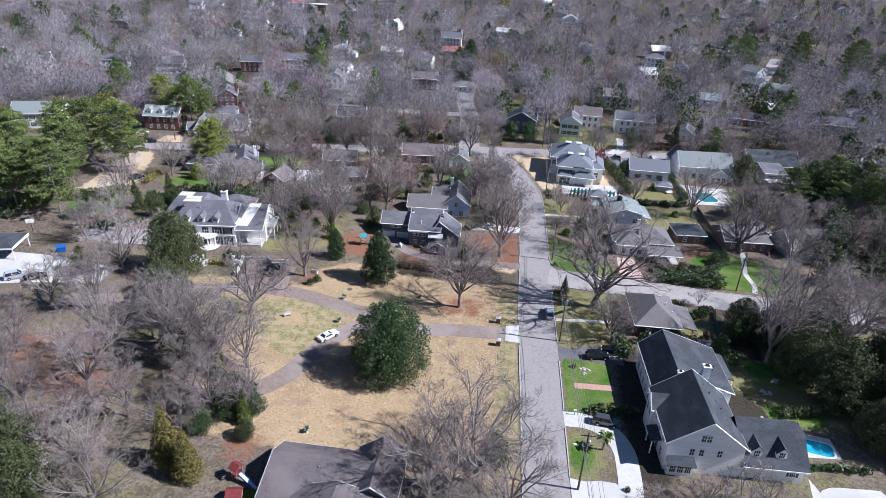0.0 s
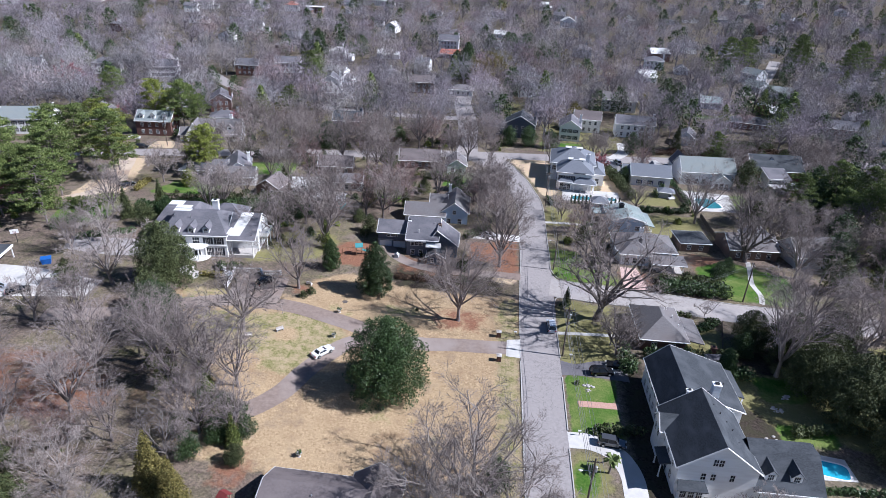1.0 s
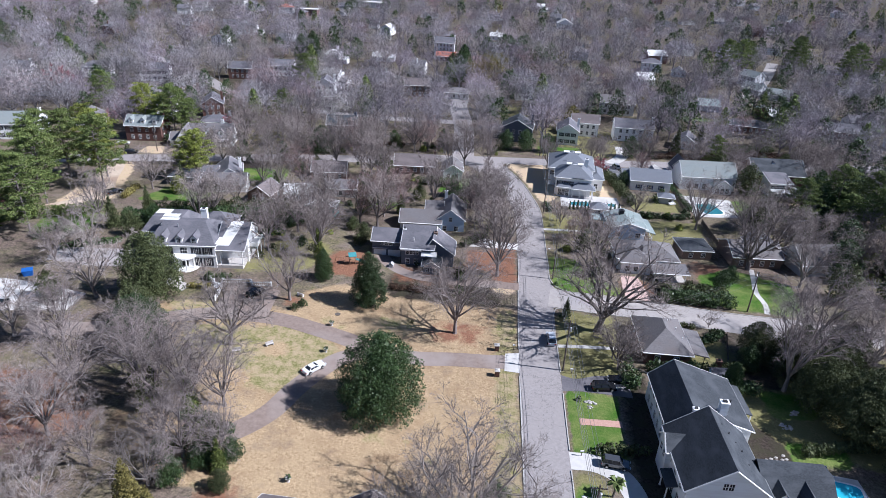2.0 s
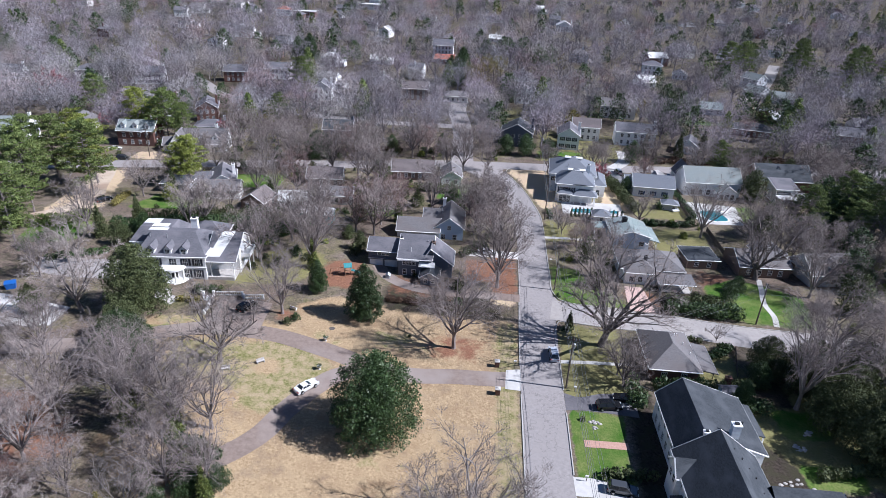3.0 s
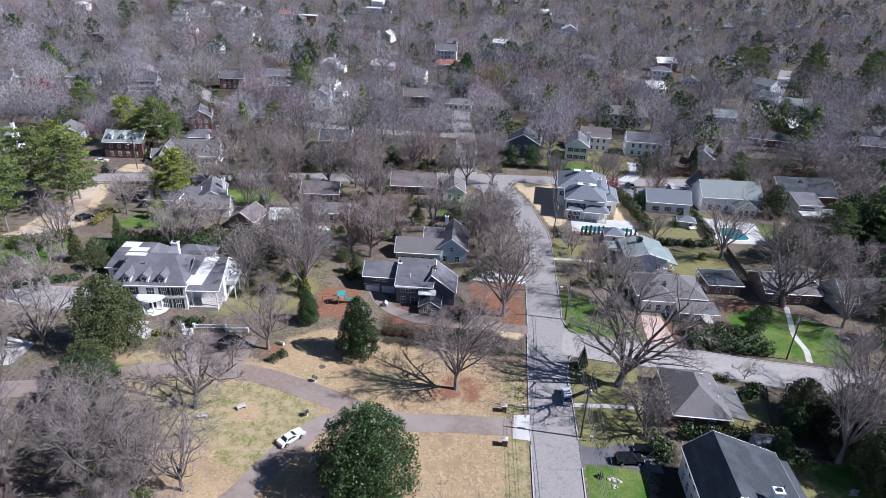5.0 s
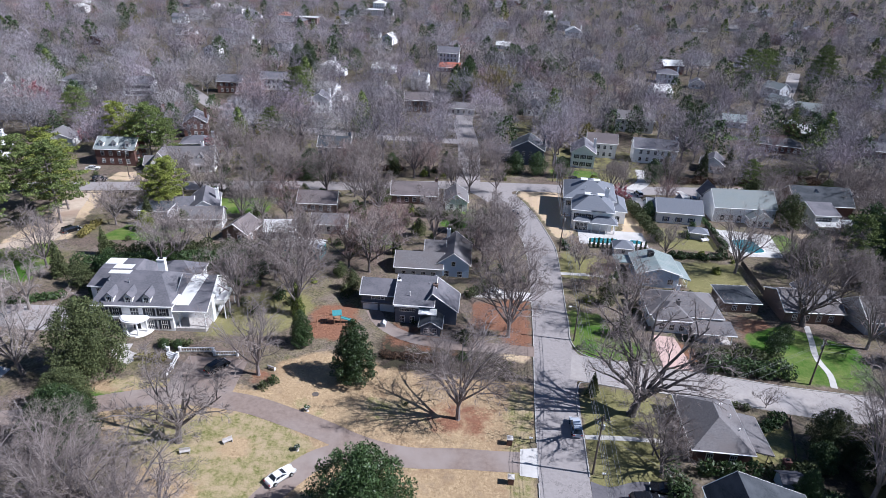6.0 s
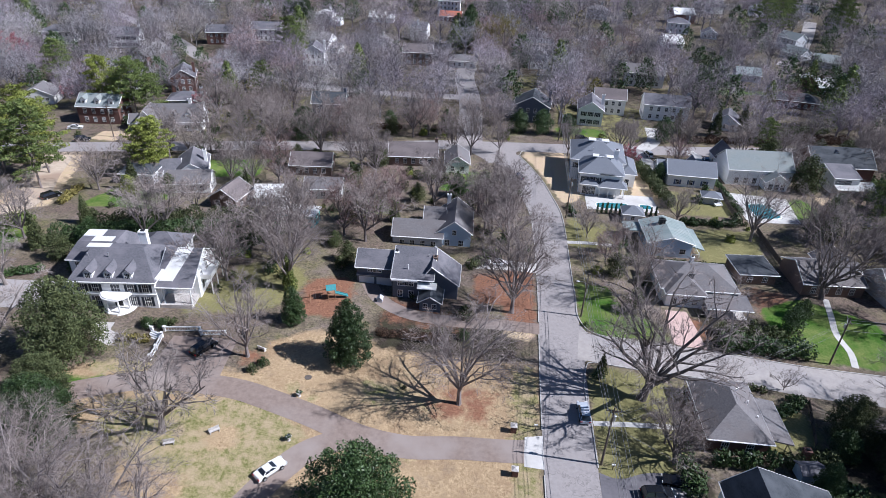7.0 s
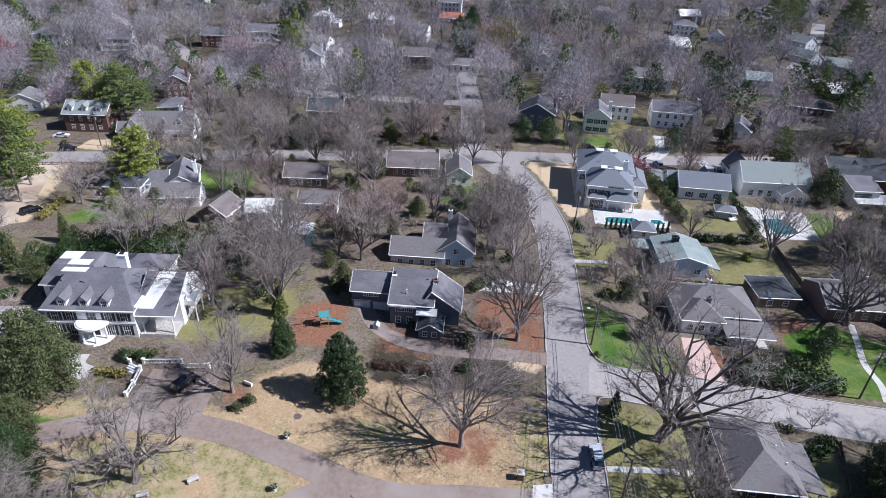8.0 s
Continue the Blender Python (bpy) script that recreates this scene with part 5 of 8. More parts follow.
def far_house(x, y, rot, w, d, storeys, roof, wall, tile, label, chim=1, dorm=0, shutter=None, ell=0):
    """A more distant house: a main block, its openings, stack and back wing."""
    h = house(x, y, rot, label)
    ze = 2.9 * storeys + 0.4
    rise = 0.32 * min(w, d) if roof != "hip" else 0.24 * min(w, d)
    wins = [("S", max(2, int(w / 3)), 0.9 + 2.9 * k, 1.0, 1.5) for k in range(storeys)] + [("W", 2, 0.9 + 2.9 * k, 1.0, 1.5) for k in range(storeys)] + [("E", 2, 0.9 + 2.9 * k, 1.0, 1.5) for k in range(storeys)]
    wing(h, -w / 2, w / 2, -d / 2, d / 2, ze, roof, rise, wall, tile, wins=wins, shutter=shutter)
    if ell:
        wing(h, -w / 2 - ell, -w / 2 + 0.5, -d / 4, d / 2.5, max(2.8, ze - 2.6), "gx", 1.9, wall, tile, wins=(("S", 2, 0.9, 1.0, 1.4),))
    if chim:
        chimney(h, w / 2 - 0.4, 0.5, 0, ze + rise + 1.2, 0.9, 1.2, M_BRICK if wall == M_BRICK else wall)
    for i in range(dorm):
        dormer(h, -w / 2 + w * (i + 0.5) / dorm, -d / 2 + 0.8, ze + 0.35, 1.7, 1.9, 2.6, M_WHITEWALL, tile)
    return h


def white_gabled_house():
    """A storey-and-a-half house: a long main roof with dormers and a swept front gable."""
    h = house(-111.5, 239.5, 12, "white gabled house with sweeping front gable and dormers")
    W, S = M_WHITEWALL, M_ROOFGREY
    wing(h, -6.0, 11.0, 0.5, 10.0, 3.4, "gx", 4.6, W, S, wins=(("S", 3, 0.9, 1.2, 1.6, 0.35, 0.98), ("E", 3, 0.9, 1.0, 1.5), ("E", 2, 3.9, 0.9, 1.3, 0.25, 0.75)), shutter=M_SHUTTER)
    wing(h, -9.5, -3.0, -2.6, 6.0, 3.8, "gy", 4.4, W, S, off=0.45, wins=(("S", 2, 0.8, 1.3, 1.8), ("S", 1, 4.3, 1.0, 1.4), ("W", 2, 0.9, 1.0, 1.5)))
    wing(h, -13.0, -9.5, 1.0, 7.0, 2.8, "gx", 2.2, W, S, wins=(("S", 1, 0.8, 1.1, 1.5),))
    for x in (1.5, 6.5):
        dormer(h, x, 1.5, 4.0, 2.0, 1.6, 2.8, W, S, (1.0, 1.2))
    door(h, pose(-1.2, 0.5, 0.1), 1.1, 2.1, M_SHUTTER)
    part("porch_roof", Geo().slab([(-2.9, -1.2, 2.6), (10.6, -1.2, 2.6), (10.6, 0.5, 3.3), (-2.9, 0.5, 3.3)], 0.15), S, h)
    for x in (-2.4, 2.0, 6.2, 10.3):
        column(h, x, -1.0, -0.6, 2.5, 0.12)
    chimney(h, 6.8, 5.6, 3.4, 9.6, 1.0, 0.9, W)


mansion()
white_house()
brown_house()
slate_blue_house()
grey_gable_house()
hip_house()
teal_house()
corner_hip_house()
villa()
cottage()
long_grey_house()
shaded_houses()
WH, GR, BR, BK = M_WHITEWALL, M_SLATE, M_BRICK, M_ROOFDARK
# along the cross street and beyond
far_house(-138, 247, 6, 14, 9.5, 2, "gx", BR, M_ROOFPALE, "red brick colonial with pale green-grey roof, three dormers", 1, 3)
white_gabled_house()
far_house(-62, 266, 4, 12, 9, 2, "gx", M_DARKWALL, M_ROOFDARK, "dark two-storey house with white shutters", 1, 0, None, 0)
far_house(-187.5, 239, 14, 19, 11, 2, "gx", WH, M_ROOFPALE, "white colonial house with pale grey roof", 1, 0, M_SHUTTER, 0)
far_house(-88, 207, 20, 8, 13, 1, "gy", WH, M_SLATE, "steep-gabled cream cottage with slate roof", 1, 0, None, 5)
far_house(-84, 196, 12, 12, 7, 1, "gx", M_GENWALL, M_ROOFGREY, "low wing of a cream cottage", 0)
far_house(-69, 188, -10, 7.5, 8, 1, "gy", M_BROWNWALL, M_ROOFBROWN, "small tan cottage with steep gable", 0)
far_house(-100, 200, 5, 9, 7, 1, "hip", M_GREYWALL, M_ROOFDARK, "low dark-roofed house among pines", 0)
far_house(-55, 216, 5, 12, 8, 1, "gx", M_BROWNWALL, M_ROOFBROWN, "tan cottage with pinkish tiled roof", 0, 0, None, 0)
far_house(-59, 191, 10, 8, 6, 1, "gx", WH, M_METALROOF, "small house with bright metal roof", 0)
far_house(-47, 199, 5, 10, 6, 1, "gx", M_GENWALL, M_ROOFGREY, "garage with grey roof behind bare trees", 0)
far_house(-49, 180, -4, 10, 5, 1, "flat", M_TEALPL, M_METALROOF, "teal garden building with white roof", 0)
far_house(-26, 229, 5, 15, 9, 1, "gx", M_BROWNWALL, M_ROOFBROWN, "brown-roofed brick ranch on the corner", 1)
far_house(-12, 226, 5, 7, 10, 1, "gy", M_GENWALL, M_ROOFGREY, "pale gabled wing of a corner house", 0)
far_house(13, 279, -6, 13, 11, 2, "gy", M_DARKWALL, M_ROOFDARK, "dark gabled house behind evergreens", 1, 0, None, 4)
far_house(35, 280, -6, 9, 12, 2, "gy", WH, GR, "white gabled house with grey roof", 1, 0, M_SHUTTER, 0)
far_house(44, 294, -4, 12, 9, 2, "gx", M_GENWALL, M_ROOFBROWN, "cream house with reddish roof", 0)
far_house(65, 290, -4, 17, 9, 2, "gx", WH, M_SLATE, "white clapboard house with navy openings", 1, 0, None, 0)
far_house(87, 283, -20, 9, 9, 1, "gy", WH, GR, "white garage with a dark opening", 0)
far_house(66, 338, -6, 17, 9, 2, "gx", WH, M_ROOFGREY, "white two-storey house with long grey roof", 1)
far_house(119, 358, -6, 11, 8, 1, "gx", M_GREYWALL, M_ROOFTEAL, "grey bungalow with pale green roof", 0)
far_house(126, 318, -14, 18, 10, 1, "hip", M_BRICK, M_ROOFDARK, "dark low house under bare trees", 0)
far_house(170, 318, -8, 14, 9, 1, "gx", M_BRICK, M_SLATE, "low brick house with blue-grey roof", 0)
far_house(190, 300, -8, 14, 9, 1, "gx", M_BLUEWALL, M_SLATE, "pale blue house at the lane", 0)
far_house(-188, 352, 14, 15, 9, 2, "gx", WH, GR, "white colonial with slate roof", 1, 0, M_SHUTTER)
far_house(-222, 352, 14, 14, 10, 2, "hip", M_GENWALL, GR, "cream house with grey hip roof and white stack", 1)
far_house(-256, 334, 14, 15, 10, 2, "gx", WH, GR, "white house among bare trees", 1)
far_house(-146, 280, 20, 8, 12, 2, "gy", WH, GR, "white gabled house with dark shutters", 1, 0, M_SHUTTER)
far_house(-128, 288, 20, 9, 12, 2, "gy", BR, GR, "brick gabled house with two stacks", 1)
far_house(-118, 268, 14, 12, 9, 1, "hip", M_GREYWALL, GR, "grey hip-roofed house among bare trees", 1)
far_house(-172, 262, 14, 12, 9, 1, "gy", M_GENWALL, M_ROOFGREY, "grey-roofed bungalow among bare trees", 0)
far_house(-88, 340, 6, 10, 10, 2, "gy", WH, GR, "white house beside tall conifers", 1)
far_house(-146, 370, 10, 13, 9, 2, "gx", BR, GR, "brick house with white trim", 1)
far_house(-126, 384, 6, 15, 9, 2, "gx", WH, GR, "white house with long eaves", 0)
far_house(-18, 352, 0, 13, 9, 1, "hip", M_GENWALL, M_ROOFGREY, "low hip-roofed house at the street's end", 0)
far_house(-40, 352, 4, 14, 9, 2, "gx", M_BROWNWALL, M_ROOFBROWN, "brown house with a white porch", 0)
far_house(112, 470, -10, 13, 11, 2, "hip", WH, GR, "large white house on the rise", 1)
far_house(128, 456, -10, 9, 8, 1, "gy", WH, GR, "white outbuilding with grey roof", 0)
far_house(71, 684, 0, 15, 12, 2, "gy", WH, M_METALROOF, "white steep-gabled house far off", 1)
far_house(-150, 800, 0, 46, 16, 2, "flat", WH, M_METALROOF, "long white flat-roofed building far off", 0)
far_house(-146, 822, 0, 14, 12, 4, "hip", WH, M_METALROOF, "white tower block behind a long white building", 0)
far_house(-176, 772, 0, 12, 9, 1, "gx", WH, GR, "small white house before a long white building", 0)
far_house(-221, 697, 10, 15, 12, 2, "hip", WH, M_ROOFRED, "white house with a red tiled roof far off", 0)
far_house(-33, 466, 0, 14, 8, 1, "gx", M_BRICK, M_ROOFRED, "low red-roofed brick building far off", 0)
far_house(-36, 490, 0, 15, 11, 3, "gx", WH, GR, "white three-storey house far off", 1)
far_house(172, 396, -20, 12, 9, 1, "gx", M_GREYWALL, M_ROOFPALE, "pale grey house by the far lane", 0)
far_house(163, 412, -60, 13, 9, 1, "gx", M_GREYWALL, M_ROOFPALE, "pale grey house in a row by the far lane", 0)
far_house(170, 438, -60, 13, 9, 2, "gx", M_GREYWALL, M_ROOFPALE, "pale two-storey house in a row by the far lane", 0)
far_house(-196, 690, 0, 22, 12, 2, "flat", M_BRICK, M_METALROOF, "brick building with a pale flat roof", 0)


def suburb():
    """The rest of the town: houses scattered through the woods, ever farther off."""
    rng = random.Random(77)
    walls = [M_WHITEWALL, M_WHITEWALL, M_WHITEWALL, M_GENWALL, M_BRICK, M_GREYWALL]
    tiles = [M_SLATE, M_ROOFGREY, M_ROOFGEN, M_ROOFGREY, M_ROOFBROWN, M_METALROOF]
    words = {M_WHITEWALL: "white-walled", M_GENWALL: "cream-walled", M_BRICK: "red brick", M_GREYWALL: "grey-walled"}
    roofs = {M_SLATE: "slate-grey roof", M_ROOFGREY: "weathered grey roof", M_ROOFGEN: "shingled roof", M_ROOFBROWN: "brown roof", M_METALROOF: "bright pale roof"}
    spots = [(o.location.x, o.location.y) for o in bpy.data.objects if o.parent is None and o.name.startswith("house")]
    n = 0
    while n < 110:
        y = 285 + 900 * rng.random() ** 1.3
        x = rng.uniform(-0.78, 0.78) * (y + 20)
        gap = 22 + (y - 285) * 0.02
        if any((a - x) ** 2 + (b - y) ** 2 < gap * gap for a, b in spots) or abs(x + 10) < 12 and y < 480 or min(np.min(np.hypot(resample(l, 40)[:, 0] - x, resample(l, 40)[:, 1] - y)) for l in (FAR_LANE, FAR_TURN)) < 13:
            continue
        spots.append((x, y))
        n += 1
        w_, t_ = rng.choice(walls), rng.choice(tiles)
        st = rng.choice([1, 2, 2])
        h = house(x, y, rng.choice([0, 8, -8, 90, 82]) + rng.uniform(-6, 6), f"{words[w_]} {'two-storey' if st == 2 else 'low'} house with {roofs[t_]} among bare trees")
        ww, dd = rng.uniform(10, 17), rng.uniform(8, 11)
        ze = 2.9 * st + 0.3
        kd = rng.choice(["gx", "gx", "gy", "hip"])
        wins = [("S", 3, 0.9 + 2.9 * k, 1.1, 1.5) for k in range(st)] + [("W", 2, 0.9 + 2.9 * k, 1.1, 1.5) for k in range(st)] if y < 480 else [("S", 2, 0.9, 1.3, 1.6)]
        wing(h, -ww / 2, ww / 2, -dd / 2, dd / 2, ze, kd, 0.3 * min(ww, dd), w_, t_, wins=wins, trim=None)
        if rng.random() < 0.5:
            wing(h, ww / 2 - 0.2, ww / 2 + 5, -dd / 2.6, dd / 3, 2.8, "gx", 1.8, w_, t_, trim=None)
        if rng.random() < 0.6:
            chimney(h, rng.uniform(-0.3, 0.3) * ww, 0.6, ze, ze + 4.2, 0.9, 0.8, w_)


SEEN = [(o.location.x, o.location.y) for o in bpy.data.objects if o.parent is None and o.name.startswith("house") and 225 < o.location.y < 850]
suburb()

# ---- trees ----
def grow(seed, height, spread, r0, fork=0.28, limbs=6, counts=(5, 5, 6), twig=0.045, seg=4, lean=(0, 0), sides_=(8, 5, 3), twiglen=(0.7, 1.4), droop=0.0, drop_last=False):
    """A leafless tree: trunk and limbs as tapered tubes, finer wood and twigs as thin blades. Returns two Geos."""
    rng = random.Random(seed)
    wood, fine = Geo(), Geo()

    def rand_dir():
        while True:
            v = Vector((rng.uniform(-1, 1), rng.uniform(-1, 1), rng.uniform(-1, 1)))
            if 0.05 < v.length < 1:
                return v.normalized()

    def blade(p, q, w):
        d = q - p
        s = d.cross(rand_dir())
        if s.length < 1e-4:
            return
        s = s.normalized() * w
        fine.add([p - s, p + s, q], [(0, 1, 2)])

    def path(p, d, length, n, bend, rise):
        pts = [p.copy()]
        for _ in range(n):
            d = (d + rand_dir() * bend + Vector((0, 0, rise))).normalized()
            p = p + d * (length / n)
            pts.append(p.copy())
        return pts, d

    def at(pts, u):
        k = min(int(u * (len(pts) - 1)), len(pts) - 2)
        f = u * (len(pts) - 1) - k
        return pts[k].lerp(pts[k + 1], f), (pts[k + 1] - pts[k]).normalized()

    def side_dir(d, angle):
        a = d.cross(rand_dir()).normalized()
        return (d * math.cos(angle) + a * math.sin(angle)).normalized()

    def branch(p, d, length, r, level):
        n = (seg + 1, seg, 3, 2)[level]
        pts, e = path(p, d, length, n, (0.16, 0.22, 0.28, 0.3)[level], (0.05, 0.03, 0.03, 0.02)[level] - droop * 0.05)
        if level < 2:
            wood.tube(pts, [r * (1 - 0.8 * i / n) + 0.01 for i in range(n + 1)], sides_[1] if level == 0 else sides_[2], False)
        else:
            for i in range(n):
                blade(pts[i], pts[i + 1] + (pts[i + 1] - pts[i]) * 0.15, r * (1 - 0.6 * i / n))
        if level < 3 and not (drop_last and level == 2):
            for i in range(counts[level]):
                u = 0.25 + 0.75 * (i + rng.random()) / counts[level]
                q, dd = at(pts, min(u, 0.999))
                branch(q, side_dir(dd, rng.uniform(0.45, 1.0)), length * rng.uniform(0.38, 0.58) * (1.15 - 0.5 * u), r * 0.56 * (1.1 - 0.55 * u) + 0.006, level + 1)
        else:
            for i in range(3):
                q, dd = at(pts, rng.uniform(0.3, 0.999))
                blade(q, q + side_dir(dd, rng.uniform(0.3, 0.9)) * rng.uniform(*twiglen), twig)
        if level >= 2:
            for i in range(2):
                blade(pts[-1], pts[-1] + side_dir(e, rng.uniform(0.1, 0.6)) * rng.uniform(*twiglen), twig)

    zf = height * fork
    trunk = [Vector((0, 0, -0.4)), Vector((0, 0, 0.25)), Vector((lean[0] * zf * 0.4, lean[1] * zf * 0.4, zf * 0.5)), Vector((lean[0] * zf, lean[1] * zf, zf))]
    wood.tube(trunk, [r0 * 1.6, r0 * 1.15, r0 * 0.9, r0 * 0.8], sides_[0])
    for i in range(limbs):
        a = 2 * math.pi * (i + rng.uniform(-0.3, 0.3)) / limbs
        up = rng.uniform(0.65, 2.3)
        d = Vector((math.cos(a) * spread, math.sin(a) * spread, up)).normalized()
        d = (d + Vector((lean[0], lean[1], 0)) * 0.4).normalized()
        p = trunk[2].lerp(trunk[3], rng.uniform(0.3, 1.0))
        branch(p, d, (height - zf) * rng.uniform(0.62, 0.95), r0 * rng.uniform(0.5, 0.72), 0)
    branch(trunk[3], Vector((rng.uniform(-0.2, 0.2), rng.uniform(-0.2, 0.2), 1)).normalized(), (height - zf) * 0.85, r0 * 0.6, 0)
    return wood, fine


def leaf_cloud(seed, clumps, n, size, stretch=1.0):
    """Leaf blades in uneven clumps; clumps: (centre, radii)."""
    rng = np.random.default_rng(seed)
    g = Geo()
    vol = np.array([r[0] * r[1] + r[1] * r[2] + r[0] * r[2] for _, r in clumps])
    pick = rng.choice(len(clumps), n, p=vol / vol.sum())
    d = rng.normal(size=(n, 3))
    d /= np.linalg.norm(d, axis=1)[:, None]
    rad = rng.uniform(0.6, 1.03, n) ** 0.6
    C = np.array([c for c, _ in clumps])[pick]
    R = np.array([r for _, r in clumps])[pick]
    P = C + d * R * rad[:, None]
    a = rng.normal(size=(n, 3)) + d * 0.3
    a /= np.linalg.norm(a, axis=1)[:, None]
    nn = d + rng.normal(size=(n, 3)) * 0.4
    b = np.cross(nn, a)
    b /= np.linalg.norm(b, axis=1)[:, None] + 1e-6
    s = size * rng.uniform(0.6, 1.4, n)[:, None]
    V = np.stack([P - a * s * stretch, P + b * s * 0.5, P + a * s * stretch, P - b * s * 0.5], 1).reshape(-1, 3)
    g.v = [tuple(map(float, q)) for q in V]
    g.f = [(4 * i, 4 * i + 1, 4 * i + 2, 4 * i + 3) for i in range(n)]
    return g


def evergreen(seed, height, width, n, size, shape="egg", lumps=38):
    """A full crown: an egg, a cone or a dome broken into lumps."""
    rng = random.Random(seed)
    clumps = []
    for i in range(lumps):
        u = (i + 0.5) / lumps
        z = height * (0.06 + 0.9 * u)
        if shape == "cone":
            r = width / 2 * (1.02 - u) ** 0.8
        elif shape == "bell":
            r = width / 2 * float(np.interp(u, [0, 0.18, 0.4, 0.6, 0.8, 0.92, 1], [0.9, 1.0, 1.0, 0.9, 0.68, 0.44, 0.14]))
        elif shape == "column":
            r = width / 2 * float(np.interp(u, [0, 0.15, 0.45, 0.75, 0.9, 1], [0.8, 1.0, 0.86, 0.6, 0.36, 0.1]))
        elif shape == "egg":
            r = width / 2 * (math.sin(math.pi * min(1, 0.12 + 0.86 * u) ** 0.8) ** 0.7)
        else:
            r = width / 2 * math.sqrt(max(0.02, 1 - (u * 1.0) ** 2.4))
        a = i * 2.399 + rng.uniform(-0.4, 0.4)
        q = max(0.3, (0.42 * r + 0.06 * width) * (0.3 if lumps > 200 else 0.55 if lumps > 55 else 1.0)) * rng.uniform(0.7, 1.2)
        rr = max(0, r - q * 0.8) * rng.uniform(0.72, 1.12)
        clumps.append(((rr * math.cos(a), rr * math.sin(a), z), (q, q, q * (1.2 if shape == "cone" else 0.9))))
        if rr > q and i % 2:
            clumps.append(((rr * 0.3 * math.cos(a + 2), rr * 0.3 * math.sin(a + 2), z), (q * 1.3, q * 1.3, q)))
    if lumps > 200:
        for u in (0.18, 0.32, 0.46, 0.6):
            clumps.append(((0, 0, height * u), (width * 0.3, width * 0.3, height * 0.14)))
    trunk = Geo().tube([(0, 0, -0.4), (0, 0, height * 0.3), (0, 0, height * 0.85)], [width * 0.035 + 0.06, width * 0.028 + 0.04, 0.03], 7)
    return trunk, leaf_cloud(seed, clumps, n, size)


def pine(seed, height, width, n, size):
    """A tall pine: bare lower stem, whorls of boughs that carry flat tufts, gaps between."""
    rng = random.Random(seed)
    wood = Geo()
    lean = (rng.uniform(-0.04, 0.04) * height, rng.uniform(-0.04, 0.04) * height)
    stem = [(lean[0] * u, lean[1] * u, height * u - 0.3) for u in (0, 0.35, 0.7, 1)]
    wood.tube(stem, [0.3, 0.24, 0.16, 0.04], 7)
    clumps = []
    for i in range(48):
        u = 0.24 + 0.74 * i / 48
        a = i * 2.399 + rng.uniform(-0.5, 0.5)
        l = width / 2 * (math.sin(math.pi * (0.28 + 0.66 * (u - 0.24) / 0.74)) * 0.92 + 0.14) * rng.uniform(0.6, 1.15)
        z = height * u
        p0 = Vector((lean[0] * u, lean[1] * u, z))
        tip = p0 + Vector((math.cos(a) * l, math.sin(a) * l, l * rng.uniform(-0.05, 0.25)))
        wood.tube([p0, p0.lerp(tip, 0.5) + Vector((0, 0, 0.15)), tip], [0.09, 0.06, 0.02], 4, False)
        for k in range(8):
            c = p0.lerp(tip, 0.3 + 0.11 * k) + Vector((rng.uniform(-0.9, 0.9), rng.uniform(-0.9, 0.9), rng.uniform(-0.2, 0.5)))
            q = rng.uniform(0.45, 1.0) * width / 13
            clumps.append((tuple(c), (q, q, q * 0.5)))
    return wood, leaf_cloud(seed, clumps, n, size)


TREES = {}


def kind(key, pair, bark, leaf):
    TREES[key] = (pair[0].mesh("trunk", bark), pair[1].mesh("crown", leaf))


# near bare trees, each about 20 m high and 17 m across
for i_ in range(4):
    kind(f"oak{i_}", grow(10 + i_, 20, 0.75, 0.4, 0.2, 9, (7, 6, 5) if i_ < 2 else (6, 5, 5), 0.014, twiglen=(0.6, 1.4)), M_BARK, M_TWIG)
kind("front", grow(25, 19, 0.95, 0.4, 0.16, 7, (7, 6, 5), 0.018, twiglen=(0.5, 1.2), seg=5), M_BARKPALE, M_TWIGPALE)
kind("fork", grow(21, 20, 0.95, 0.62, 0.16, 8, (6, 5, 5), 0.022, lean=(0.22, 0), twiglen=(0.6, 1.3)), M_BARKDARK, M_TWIG)
kind("pale", grow(22, 15, 1.15, 0.42, 0.24, 6, (5, 5, 4), 0.03, lean=(-0.15, 0.05)), M_BARKPALE, M_TWIGPALE)
kind("sapling", grow(23, 8, 1.1, 0.14, 0.16, 6, (4, 4, 4), 0.02, twiglen=(0.3, 0.8)), M_BARK, M_TWIGPALE)
# middle distance: fewer, stouter blades
for i_ in range(4):
    kind(f"mid{i_}", grow(30 + i_, 19, 0.85, 0.4, 0.22, 7, (6, 5, 4), 0.026, seg=3, sides_=(6, 4, 3), twiglen=(0.8, 1.7)), M_BARK, M_TWIG)
kind("midred", grow(35, 17, 0.8, 0.35, 0.18, 7, (6, 5, 4), 0.026, seg=3, sides_=(6, 4, 3), twiglen=(0.8, 1.7)), M_BARK, M_TWIGRED)
kind("midpale", grow(36, 17, 0.9, 0.35, 0.18, 7, (6, 5, 4), 0.026, seg=3, sides_=(6, 4, 3), twiglen=(0.8, 1.7)), M_BARKPALE, M_TWIGPALE)
kind("midgold", grow(38, 17, 0.95, 0.35, 0.2, 7, (6, 5, 3), 0.03, seg=3, sides_=(6, 4, 3), twiglen=(0.8, 1.7)), M_BARK, M_LEAFBRONZE)
kind("bloom", grow(37, 9, 1.2, 0.2, 0.2, 6, (4, 4, 4), 0.09, seg=3, sides_=(6, 4, 3), twiglen=(0.5, 1.0)), M_BARK, M_TWIGBLOOM)
